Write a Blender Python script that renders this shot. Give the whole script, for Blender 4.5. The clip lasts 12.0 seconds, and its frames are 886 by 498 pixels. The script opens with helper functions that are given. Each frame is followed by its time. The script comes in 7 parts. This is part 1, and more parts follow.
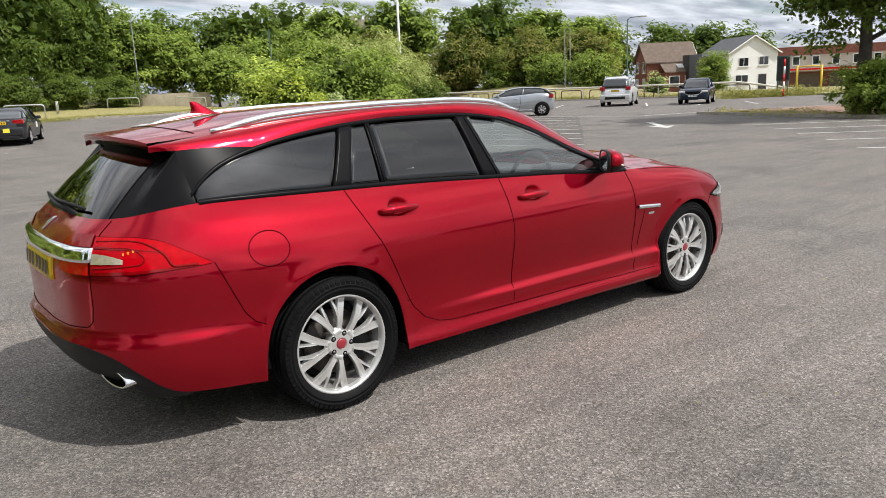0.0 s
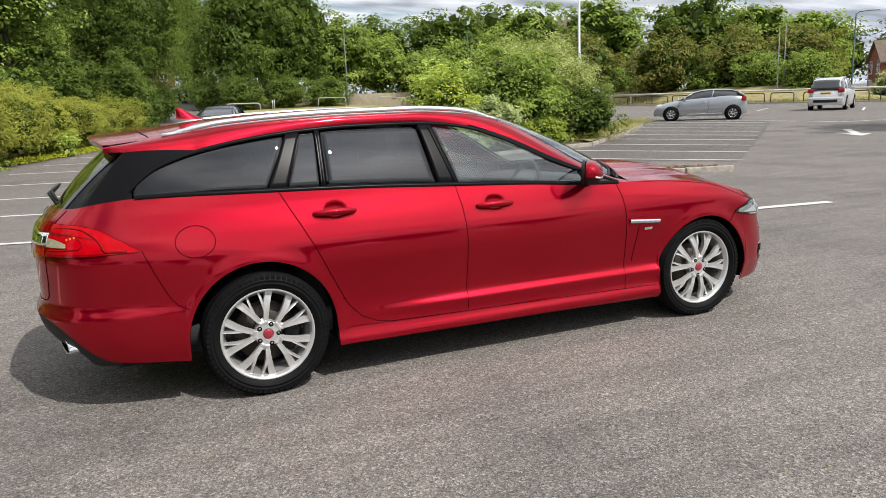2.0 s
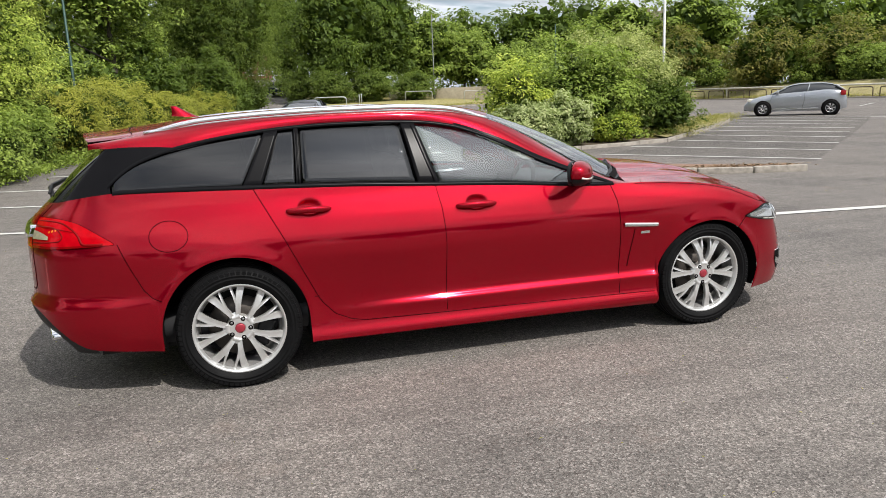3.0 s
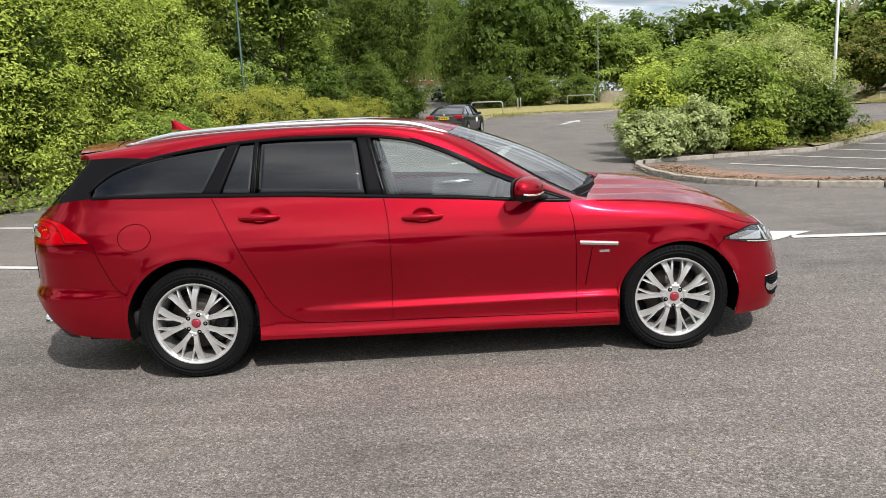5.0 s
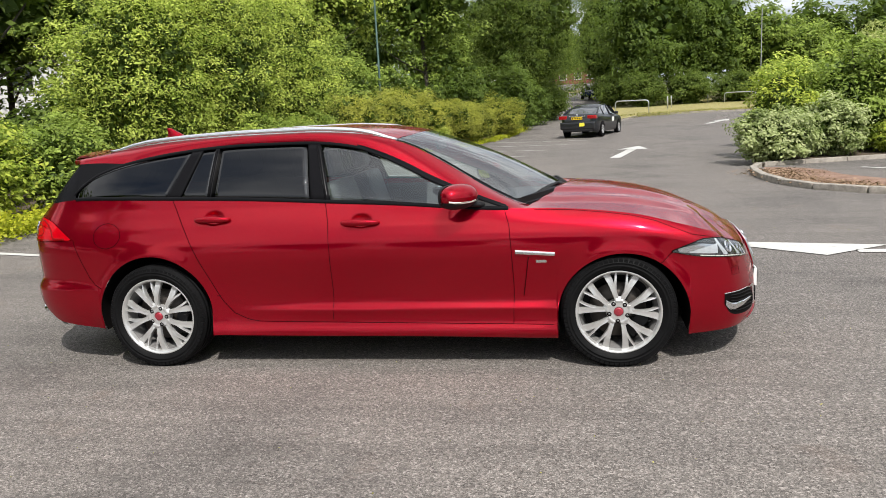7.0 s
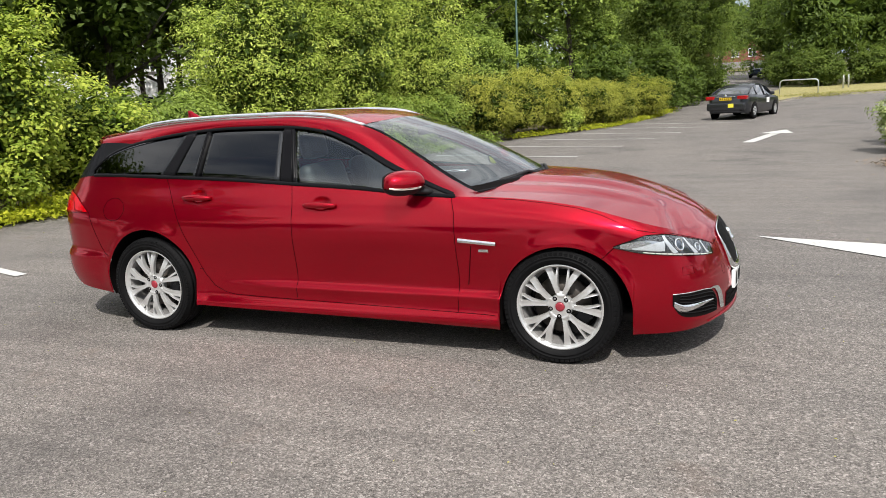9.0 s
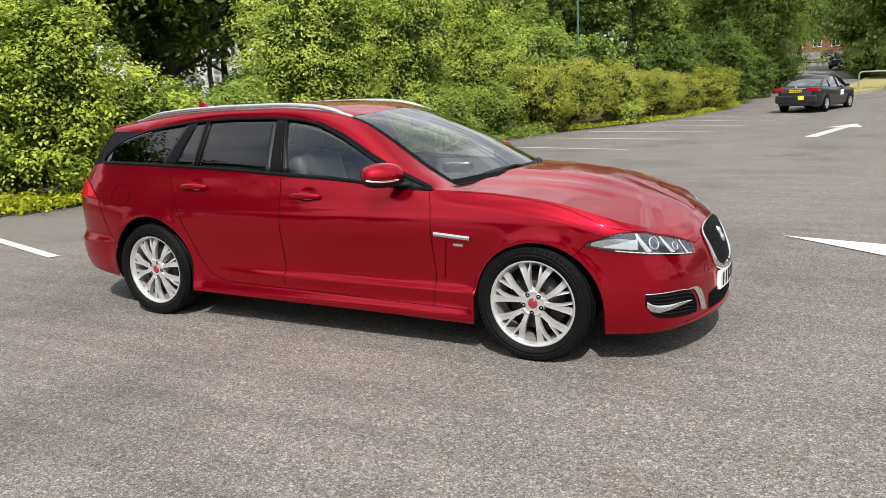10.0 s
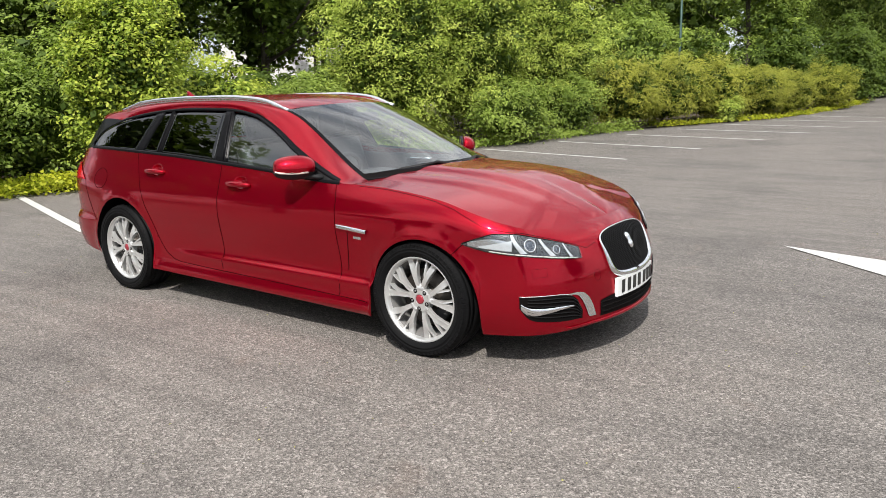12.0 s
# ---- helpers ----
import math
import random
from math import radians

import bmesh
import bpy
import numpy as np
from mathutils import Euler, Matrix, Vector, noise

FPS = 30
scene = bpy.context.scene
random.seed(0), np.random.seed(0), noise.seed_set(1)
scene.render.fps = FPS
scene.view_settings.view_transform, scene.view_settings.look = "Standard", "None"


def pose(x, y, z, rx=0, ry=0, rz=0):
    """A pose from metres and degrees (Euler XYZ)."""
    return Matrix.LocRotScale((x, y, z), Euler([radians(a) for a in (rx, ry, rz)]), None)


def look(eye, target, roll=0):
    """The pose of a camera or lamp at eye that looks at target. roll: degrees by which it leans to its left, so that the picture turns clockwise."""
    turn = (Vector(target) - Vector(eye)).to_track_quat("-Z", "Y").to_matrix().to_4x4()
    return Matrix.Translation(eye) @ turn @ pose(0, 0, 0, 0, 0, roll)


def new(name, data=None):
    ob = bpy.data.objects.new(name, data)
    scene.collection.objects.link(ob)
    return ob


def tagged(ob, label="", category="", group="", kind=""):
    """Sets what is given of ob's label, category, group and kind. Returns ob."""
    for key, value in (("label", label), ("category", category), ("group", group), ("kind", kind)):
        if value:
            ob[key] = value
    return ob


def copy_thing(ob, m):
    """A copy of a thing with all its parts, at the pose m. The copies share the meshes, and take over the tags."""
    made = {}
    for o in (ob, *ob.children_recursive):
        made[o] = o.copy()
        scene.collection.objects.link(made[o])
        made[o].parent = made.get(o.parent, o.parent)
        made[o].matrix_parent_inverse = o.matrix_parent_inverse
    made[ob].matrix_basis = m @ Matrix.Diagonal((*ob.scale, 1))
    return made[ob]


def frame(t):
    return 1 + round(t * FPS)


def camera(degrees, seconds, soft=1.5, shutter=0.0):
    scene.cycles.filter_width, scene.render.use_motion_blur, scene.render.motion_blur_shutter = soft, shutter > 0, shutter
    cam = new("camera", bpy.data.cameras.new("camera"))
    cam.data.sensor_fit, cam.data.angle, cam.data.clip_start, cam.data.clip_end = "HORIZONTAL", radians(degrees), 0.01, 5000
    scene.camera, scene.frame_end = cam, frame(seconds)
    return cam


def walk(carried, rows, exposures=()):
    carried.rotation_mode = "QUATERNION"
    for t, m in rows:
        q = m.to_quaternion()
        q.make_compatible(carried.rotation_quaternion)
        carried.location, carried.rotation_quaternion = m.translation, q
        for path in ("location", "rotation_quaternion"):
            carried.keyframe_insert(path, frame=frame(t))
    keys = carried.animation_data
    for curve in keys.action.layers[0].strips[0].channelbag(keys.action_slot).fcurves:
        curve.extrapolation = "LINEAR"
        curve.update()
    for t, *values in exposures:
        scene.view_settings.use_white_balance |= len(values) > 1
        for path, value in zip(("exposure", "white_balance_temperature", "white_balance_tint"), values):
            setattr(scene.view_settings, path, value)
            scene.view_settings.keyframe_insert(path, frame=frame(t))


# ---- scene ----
cam = camera(61.4, 12.0, 0.55)
PATH = [
    (0, (-3.215, -3.992, 1.534), (-2.002, -2.458, 1.115), -2.6),
    (0.5, (-2.927, -4.201, 1.53), (-1.822, -2.585, 1.12), -2.8),
    (1, (-2.655, -4.454, 1.545), (-1.663, -2.765, 1.143), -2.8),
    (1.5, (-2.355, -4.582, 1.525), (-1.477, -2.829, 1.129), -2.5),
    (2, (-2.061, -4.81, 1.525), (-1.3, -3.003, 1.129), -2.3),
    (2.5, (-1.764, -4.95, 1.517), (-1.114, -3.101, 1.117), -2.2),
    (3, (-1.443, -4.983, 1.528), (-0.908, -3.099, 1.125), -2.3),
    (3.2, (-1.316, -5.044, 1.522), (-0.824, -3.149, 1.117), -2.4),
    (4.8, (-0.293, -5.276, 1.541), (-0.156, -3.318, 1.158), -2.3),
    (5, (-0.163, -5.307, 1.546), (-0.071, -3.345, 1.17), -2.5),
    (5.5, (0.148, -5.298, 1.521), (0.134, -3.332, 1.155), -2.7),
    (6, (0.5, -5.301, 1.533), (0.385, -3.337, 1.173), -3.0),
    (6.5, (0.869, -5.348, 1.54), (0.652, -3.392, 1.184), -3.1),
    (7, (1.157, -5.256, 1.527), (0.833, -3.315, 1.17), -3.1),
    (7.5, (1.486, -5.227, 1.515), (1.06, -3.307, 1.15), -3.0),
    (7.7, (1.589, -5.195, 1.524), (1.129, -3.284, 1.154), -2.8),
    (9.3, (2.524, -4.921, 1.501), (1.745, -3.122, 1.106), -2.8),
    (9.5, (2.612, -4.899, 1.495), (1.804, -3.113, 1.096), -2.7),
    (10, (2.843, -4.731, 1.504), (1.955, -2.986, 1.096), -2.5),
    (10.5, (3.157, -4.626, 1.503), (2.195, -2.922, 1.089), -2.4),
    (11, (3.402, -4.478, 1.495), (2.374, -2.814, 1.076), -2.3),
    (11.5, (3.626, -4.28, 1.503), (2.537, -2.656, 1.082), -2.0),
    (12, (3.955, -4.152, 1.497), (2.81, -2.567, 1.077), -1.4),
]
walk(cam, [(t, look(eye, target, roll)) for t, eye, target, roll in PATH], [(0, 0.06), (5, 0.06), (9.5, 0.20), (12, 0.24)])

# ---- light ----
SUN = Vector((0.33, -0.72, 1.0)).normalized()
world = bpy.data.worlds.new("world")
scene.world = world
world.use_nodes = True
wn, wl = world.node_tree.nodes, world.node_tree.links
wn.clear()
sky = wn.new("ShaderNodeTexSky")
sky.sky_type = "NISHITA"
sky.sun_disc = False
sky.sun_elevation = math.asin(SUN.z)
sky.sun_rotation = math.atan2(SUN.x, SUN.y)
sky.air_density, sky.dust_density, sky.ozone_density = 1.0, 0.7, 1.5
# broken cloud over the blue
wco = wn.new("ShaderNodeTexCoord")
wsep = wn.new("ShaderNodeSeparateXYZ")
wl.new(wco.outputs["Generated"], wsep.inputs[0])
wup = wn.new("ShaderNodeMath")
wup.operation = "ADD"
wup.inputs[1].default_value = 0.12
wl.new(wsep.outputs["Z"], wup.inputs[0])
wmx = wn.new("ShaderNodeMath")
wmx.operation = "MAXIMUM"
wmx.inputs[1].default_value = 0.05
wl.new(wup.outputs[0], wmx.inputs[0])
wdx, wdy = wn.new("ShaderNodeMath"), wn.new("ShaderNodeMath")
for node, axis in ((wdx, "X"), (wdy, "Y")):
    node.operation = "DIVIDE"
    wl.new(wsep.outputs[axis], node.inputs[0])
    wl.new(wmx.outputs[0], node.inputs[1])
wcm = wn.new("ShaderNodeCombineXYZ")
wl.new(wdx.outputs[0], wcm.inputs[0])
wl.new(wdy.outputs[0], wcm.inputs[1])
wns = wn.new("ShaderNodeTexNoise")
wns.inputs["Scale"].default_value = 1.3
wns.inputs["Detail"].default_value = 5
wns.inputs["Roughness"].default_value = 0.58
# wind draws the cloud out into streaks
wst = wn.new("ShaderNodeMapping")
wst.inputs["Rotation"].default_value = (0, 0, 0.25)
wst.inputs["Scale"].default_value = (0.75, 1.45, 1)
wl.new(wcm.outputs[0], wst.inputs["Vector"])
wl.new(wst.outputs[0], wns.inputs["Vector"])
wrp = wn.new("ShaderNodeValToRGB")
wrp.color_ramp.elements[0].position, wrp.color_ramp.elements[0].color = 0.30, (0, 0, 0, 1)
wrp.color_ramp.elements[1].position, wrp.color_ramp.elements[1].color = 0.47, (1, 1, 1, 1)
wl.new(wns.outputs["Fac"], wrp.inputs[0])
wcl = wn.new("ShaderNodeTexNoise")
wcl.inputs["Scale"].default_value = 2.2
wcl.inputs["Detail"].default_value = 5
wl.new(wst.outputs[0], wcl.inputs["Vector"])
wcr = wn.new("ShaderNodeValToRGB")
wcr.color_ramp.elements[0].position, wcr.color_ramp.elements[0].color = 0.38, (5.0, 5.35, 6.0, 1)
wcr.color_ramp.elements[1].position, wcr.color_ramp.elements[1].color = 0.62, (11.8, 11.9, 12.2, 1)
wl.new(wcl.outputs["Fac"], wcr.inputs[0])
wmix = wn.new("ShaderNodeMixRGB")
wl.new(wrp.outputs[0], wmix.inputs[0])
wl.new(sky.outputs[0], wmix.inputs[1])
# cloud low over the horizon is seen through haze and looks greyer
wlow = wn.new("ShaderNodeValToRGB")
wlow.color_ramp.elements[0].position, wlow.color_ramp.elements[0].color = 0.08, (0.80, 0.83, 0.88, 1)
wlow.color_ramp.elements[1].position, wlow.color_ramp.elements[1].color = 0.50, (1.25, 1.25, 1.25, 1)
wl.new(wsep.outputs["Z"], wlow.inputs[0])
wdim = wn.new("ShaderNodeMixRGB")
wdim.blend_type = "MULTIPLY"
wdim.inputs[0].default_value = 1.0
wl.new(wcr.outputs[0], wdim.inputs[1])
wl.new(wlow.outputs[0], wdim.inputs[2])
# thin cloud is brightest round the sun
wdot = wn.new("ShaderNodeVectorMath")
wdot.operation = "DOT_PRODUCT"
wdot.inputs[1].default_value = SUN
wl.new(wco.outputs["Generated"], wdot.inputs[0])
wsun = wn.new("ShaderNodeValToRGB")
for q, v in ((0.80, 1.0), (0.93, 1.15), (0.985, 1.6), (0.997, 2.6)):
    e = wsun.color_ramp.elements[0] if q == 0.80 else wsun.color_ramp.elements[-1] if q == 0.997 else wsun.color_ramp.elements.new(q)
    e.position, e.color = q, (v, v, v, 1)
wl.new(wdot.outputs["Value"], wsun.inputs[0])
wglow = wn.new("ShaderNodeMixRGB")
wglow.blend_type = "MULTIPLY"
wglow.inputs[0].default_value = 1.0
wl.new(wdim.outputs[0], wglow.inputs[1])
wl.new(wsun.outputs[0], wglow.inputs[2])
wl.new(wglow.outputs[0], wmix.inputs[2])
wbg = wn.new("ShaderNodeBackground")
wbg.inputs[1].default_value = 0.092
wl.new(wmix.outputs[0], wbg.inputs[0])
wout = wn.new("ShaderNodeOutputWorld")
wl.new(wbg.outputs[0], wout.inputs[0])

sun = new("sun", bpy.data.lights.new("sun", "SUN"))
sun.data.energy = 4.5
sun.data.angle = radians(0.55)
sun.data.color = (1.0, 0.955, 0.895)
sun.matrix_world = look(SUN * 60, (0, 0, 0))

# ---- materials ----
def material(name):
    m = bpy.data.materials.new(name)
    m.use_nodes = True
    t = m.node_tree
    return m, t, t.nodes["Principled BSDF"]


def node(t, kind, **values):
    n = t.nodes.new(kind)
    for key, value in values.items():
        n.inputs[key.replace("_", " ")].default_value = value
    return n


def place_of(t, world_space=True):
    if world_space:
        return t.nodes.new("ShaderNodeNewGeometry").outputs["Position"]
    return t.nodes.new("ShaderNodeTexCoord").outputs["Object"]


def ramp(t, fac, stops):
    r = t.nodes.new("ShaderNodeValToRGB")
    while len(r.color_ramp.elements) < len(stops):
        r.color_ramp.elements.new(0.5)
    for e, (p, c) in zip(r.color_ramp.elements, stops):
        e.position, e.color = p, (*c, 1)
    t.links.new(fac, r.inputs[0])
    return r.outputs[0]


def mixed(t, fac, a, b, blend="MIX"):
    n = t.nodes.new("ShaderNodeMixRGB")
    n.blend_type = blend
    for k, v in enumerate((fac, a, b)):
        if isinstance(v, (int, float)):
            n.inputs[k].default_value = v if k == 0 else (v, v, v, 1)
        elif isinstance(v, tuple):
            n.inputs[k].default_value = (*v, 1)
        else:
            t.links.new(v, n.inputs[k])
    return n.outputs[0]


def noise_of(t, where, scale, detail=4.0, rough=0.55):
    n = node(t, "ShaderNodeTexNoise", Scale=scale, Detail=detail, Roughness=rough)
    t.links.new(where, n.inputs["Vector"])
    return n.outputs["Fac"]


def bump(t, b, height, strength=0.3, distance=0.01):
    n = node(t, "ShaderNodeBump", Strength=strength, Distance=distance)
    t.links.new(height, n.inputs["Height"])
    t.links.new(n.outputs[0], b.inputs["Normal"])


def plain(name, colour, rough=0.5, metal=0.0, vary=0.12, scale=6.0, relief=0.0, coat=0.0, spec=0.5):
    """A surface of one colour with slight unevenness at two scales."""
    m, t, b = material(name)
    p = place_of(t, False)
    big, fine = noise_of(t, p, scale), noise_of(t, p, scale * 14)
    dark = tuple(c * (1 - vary) for c in colour)
    pale = tuple(min(1, c * (1 + vary)) for c in colour)
    col = mixed(t, 0.35, ramp(t, big, [(0.3, dark), (0.7, pale)]), ramp(t, fine, [(0.3, dark), (0.7, pale)]))
    t.links.new(col, b.inputs["Base Color"])
    b.inputs["Roughness"].default_value, b.inputs["Metallic"].default_value = rough, metal
    b.inputs["Coat Weight"].default_value = coat
    b.inputs["Coat Roughness"].default_value = 0.03
    b.inputs["Specular IOR Level"].default_value = spec
    if relief:
        bump(t, b, fine, relief)
    return m


def paint(name, colour, flake=0.70, rough=0.36, sheen=0.50):
    """Metallic car paint: coarse flakes that spread the sun, fine ones that mirror the surroundings dimly, clear lacquer over both."""
    m, t, b = material(name)
    p = place_of(t, False)
    v = node(t, "ShaderNodeTexVoronoi", Scale=900.0)
    t.links.new(p, v.inputs["Vector"])
    dirt = noise_of(t, p, 2.5, 6.0)
    fl = ramp(t, v.outputs["Color"], [(0.2, tuple(c * 0.85 for c in colour)), (0.8, tuple(min(1, c * 1.2) for c in colour))])
    col = mixed(t, ramp(t, dirt, [(0.45, (0, 0, 0)), (0.8, (0.006, 0.006, 0.006))]), fl, (0.20, 0.13, 0.11))
    fine = t.nodes.new("ShaderNodeBsdfPrincipled")
    fine.inputs["Base Color"].default_value = (colour[0], max(colour[1], 0.7 * colour[2]), colour[2], 1)
    t.links.new(col, b.inputs["Base Color"])
    for one, metal, grain in ((b, flake, rough), (fine, 1.0, 0.075)):
        one.inputs["Metallic"].default_value = metal
        one.inputs["Roughness"].default_value = grain
        one.inputs["Coat Weight"].default_value = 0.5
        one.inputs["Coat Roughness"].default_value = 0.012
        one.inputs["Coat IOR"].default_value = 1.42
        one.inputs["Specular IOR Level"].default_value = 0.0
    mix = t.nodes.new("ShaderNodeMixShader")
    mix.inputs[0].default_value = sheen
    t.links.new(b.outputs[0], mix.inputs[1])
    t.links.new(fine.outputs[0], mix.inputs[2])
    t.links.new(mix.outputs[0], t.nodes["Material Output"].inputs[0])
    return m


def pane(name, tint, rough=0.0, face_on=0.07):
    """Tinted car glass: a clear tinted sheet with a mirror-like skin."""
    m = bpy.data.materials.new(name)
    m.use_nodes = True
    t = m.node_tree
    t.nodes.clear()
    out = t.nodes.new("ShaderNodeOutputMaterial")
    tr = t.nodes.new("ShaderNodeBsdfTransparent")
    tr.inputs[0].default_value = (*tint, 1)
    gl = t.nodes.new("ShaderNodeBsdfGlossy")
    gl.inputs["Color"].default_value = (1, 1, 1, 1)
    gl.inputs["Roughness"].default_value = rough
    lw = t.nodes.new("ShaderNodeLayerWeight")
    lw.inputs[0].default_value = 0.5
    pw, ml = t.nodes.new("ShaderNodeMath"), t.nodes.new("ShaderNodeMath")
    pw.operation, pw.inputs[1].default_value = "POWER", 4.0
    ml.operation, ml.inputs[1].default_value, ml.inputs[2].default_value = "MULTIPLY_ADD", 0.92 - face_on, face_on
    t.links.new(lw.outputs["Facing"], pw.inputs[0])
    t.links.new(pw.outputs[0], ml.inputs[0])
    mix = t.nodes.new("ShaderNodeMixShader")
    t.links.new(ml.outputs[0], mix.inputs[0])
    t.links.new(tr.outputs[0], mix.inputs[1])
    t.links.new(gl.outputs[0], mix.inputs[2])
    t.links.new(mix.outputs[0], out.inputs[0])
    return m


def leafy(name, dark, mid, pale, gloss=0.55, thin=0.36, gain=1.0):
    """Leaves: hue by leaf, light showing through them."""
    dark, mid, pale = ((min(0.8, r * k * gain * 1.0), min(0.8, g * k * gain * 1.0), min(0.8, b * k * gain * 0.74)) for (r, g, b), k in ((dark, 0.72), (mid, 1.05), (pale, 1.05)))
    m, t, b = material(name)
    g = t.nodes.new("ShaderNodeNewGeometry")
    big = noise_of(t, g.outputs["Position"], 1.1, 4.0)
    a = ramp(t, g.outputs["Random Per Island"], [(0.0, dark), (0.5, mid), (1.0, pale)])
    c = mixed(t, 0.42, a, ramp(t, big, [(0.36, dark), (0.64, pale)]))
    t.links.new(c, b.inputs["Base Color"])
    b.inputs["Roughness"].default_value = gloss
    b.inputs["Specular IOR Level"].default_value = 0.22
    tl = t.nodes.new("ShaderNodeBsdfTranslucent")
    t.links.new(mixed(t, 0.45, c, (0.34, 0.50, 0.04)), tl.inputs[0])
    mix = t.nodes.new("ShaderNodeMixShader")
    mix.inputs[0].default_value = thin
    out = t.nodes["Material Output"]
    t.links.new(b.outputs[0], mix.inputs[1])
    t.links.new(tl.outputs[0], mix.inputs[2])
    t.links.new(mix.outputs[0], out.inputs[0])
    return m


def asphalt_material(name="worn_asphalt", shade=1.0):
    m, t, b = material(name)
    p = place_of(t)

    def chips(scale):
        v = node(t, "ShaderNodeTexVoronoi", Scale=scale)
        t.links.new(p, v.inputs["Vector"])
        c = t.nodes.new("ShaderNodeSeparateColor")
        t.links.new(v.outputs["Color"], c.inputs[0])
        return v, c.outputs[0]

    v, a1 = chips(95.0)
    a2 = chips(210.0)[1]
    stone = ramp(t, a1, [(0.0, (0.06, 0.057, 0.053)), (0.35, (0.165, 0.158, 0.147)), (0.72, (0.235, 0.224, 0.210)), (0.90, (0.37, 0.355, 0.333)), (1.0, (0.58, 0.556, 0.53))])
    fine = ramp(t, a2, [(0.0, (0.05, 0.047, 0.044)), (0.5, (0.195, 0.186, 0.175)), (0.90, (0.34, 0.326, 0.306)), (1.0, (0.66, 0.635, 0.60))])
    c = mixed(t, 0.5, stone, fine)
    patch = noise_of(t, p, 0.55, 6.0, 0.6)
    c = mixed(t, 0.55, c, ramp(t, patch, [(0.32, (0.50, 0.50, 0.51)), (0.5, (0.98, 0.97, 0.96)), (0.72, (1.06, 1.03, 1.0))]), "MULTIPLY")
    wide = noise_of(t, p, 0.11, 4.0, 0.6)
    c = mixed(t, 0.4, c, ramp(t, wide, [(0.38, (0.70, 0.71, 0.73)), (0.6, (1.0, 0.99, 0.97))]), "MULTIPLY")
    rust = noise_of(t, p, 1.7, 5.0, 0.65)
    c = mixed(t, ramp(t, rust, [(0.60, (0, 0, 0)), (0.75, (0.22, 0.22, 0.22))]), c, (0.26, 0.17, 0.12))
    # drag marks left by turning tyres
    mp = node(t, "ShaderNodeMapping", Rotation=(0, 0, 0.35), Scale=(0.5, 5.5, 1))
    t.links.new(p, mp.inputs["Vector"])
    drag = noise_of(t, mp.outputs[0], 0.9, 5.0, 0.6)
    c = mixed(t, 0.45, c, ramp(t, drag, [(0.40, (0.70, 0.70, 0.70)), (0.55, (1, 1, 1))]), "MULTIPLY")
    c = mixed(t, 1.0, c, (shade * 0.805, shade * 0.770, shade * 0.757), "MULTIPLY")
    t.links.new(c, b.inputs["Base Color"])
    b.inputs["Roughness"].default_value = 0.85
    b.inputs["Specular IOR Level"].default_value = 0.3
    bump(t, b, v.outputs["Distance"], 0.5, 0.008)
    return m


def marking_material():
    m, t, b = material("road_paint")
    p = place_of(t)
    v = node(t, "ShaderNodeTexVoronoi", Scale=120.0)
    t.links.new(p, v.inputs["Vector"])
    worn = noise_of(t, p, 9.0, 6.0, 0.65)
    c = mixed(t, ramp(t, worn, [(0.52, (0.06, 0.06, 0.06)), (0.72, (0.65, 0.65, 0.65))]), (0.54, 0.535, 0.51), ramp(t, v.outputs["Color"], [(0.1, (0.12, 0.115, 0.11)), (0.9, (0.42, 0.41, 0.4))]))
    t.links.new(c, b.inputs["Base Color"])
    b.inputs["Roughness"].default_value = 0.7
    bump(t, b, v.outputs["Distance"], 0.35, 0.004)
    return m


def ground_material(name, a, b_, c_, scale=3.0, relief=0.8):
    m, t, b = material(name)
    p = place_of(t)
    n1, n2 = noise_of(t, p, scale, 6.0, 0.65), noise_of(t, p, scale * 22, 4.0, 0.6)
    c = mixed(t, 0.45, ramp(t, n1, [(0.3, a), (0.5, b_), (0.7, c_)]), ramp(t, n2, [(0.3, a), (0.7, c_)]))
    t.links.new(c, b.inputs["Base Color"])
    b.inputs["Roughness"].default_value = 0.9
    bump(t, b, n2, relief, 0.03)
    return m


RED = paint("red_metallic_paint", (0.38, 0.0012, 0.017))
RED_DEEP = plain("dark_red_shut_line", (0.03, 0.001, 0.002), 0.8, 0.0, 0.1, 6.0, 0.0, 0.0, 0.03)
TRIM = plain("black_gloss_trim", (0.007, 0.007, 0.008), 0.26, 0.0, 0.1, 8.0, 0.0, 0.0, 0.05)
PLASTIC = plain("black_plastic", (0.014, 0.014, 0.015), 0.55, 0.0, 0.2, 20.0, 0.1, 0.0, 0.25)
BADGE_RED = plain("red_enamel", (0.30, 0.02, 0.035), 0.3, 0.2, 0.25, 40.0, 0.0, 0.8)
GAP = plain("panel_gap_black", (0.004, 0.003, 0.003), 0.8, 0.0, 0.12, 6.0, 0.0, 0.0, 0.1)
CHROME = plain("polished_chrome", (0.82, 0.83, 0.84), 0.06, 1.0, 0.03)
SATIN = plain("satin_aluminium", (0.80, 0.81, 0.82), 0.25, 1.0, 0.05)
ALLOY = plain("silver_alloy", (0.62, 0.62, 0.61), 0.30, 0.6, 0.08, 18.0, 0.0, 0.5)
# barrel coloured darker than the alloy to paint the shade between the spokes
BARREL = plain("shade_dark_rim_barrel", (0.20, 0.195, 0.19), 0.5, 0.3, 0.3, 14.0)
DARK_STEEL = plain("dull_wheel_bolt", (0.22, 0.22, 0.22), 0.4, 0.8, 0.2, 30.0)
BRAKE = plain("rusty_brake_metal", (0.08, 0.07, 0.062), 0.5, 0.7, 0.35, 14.0)
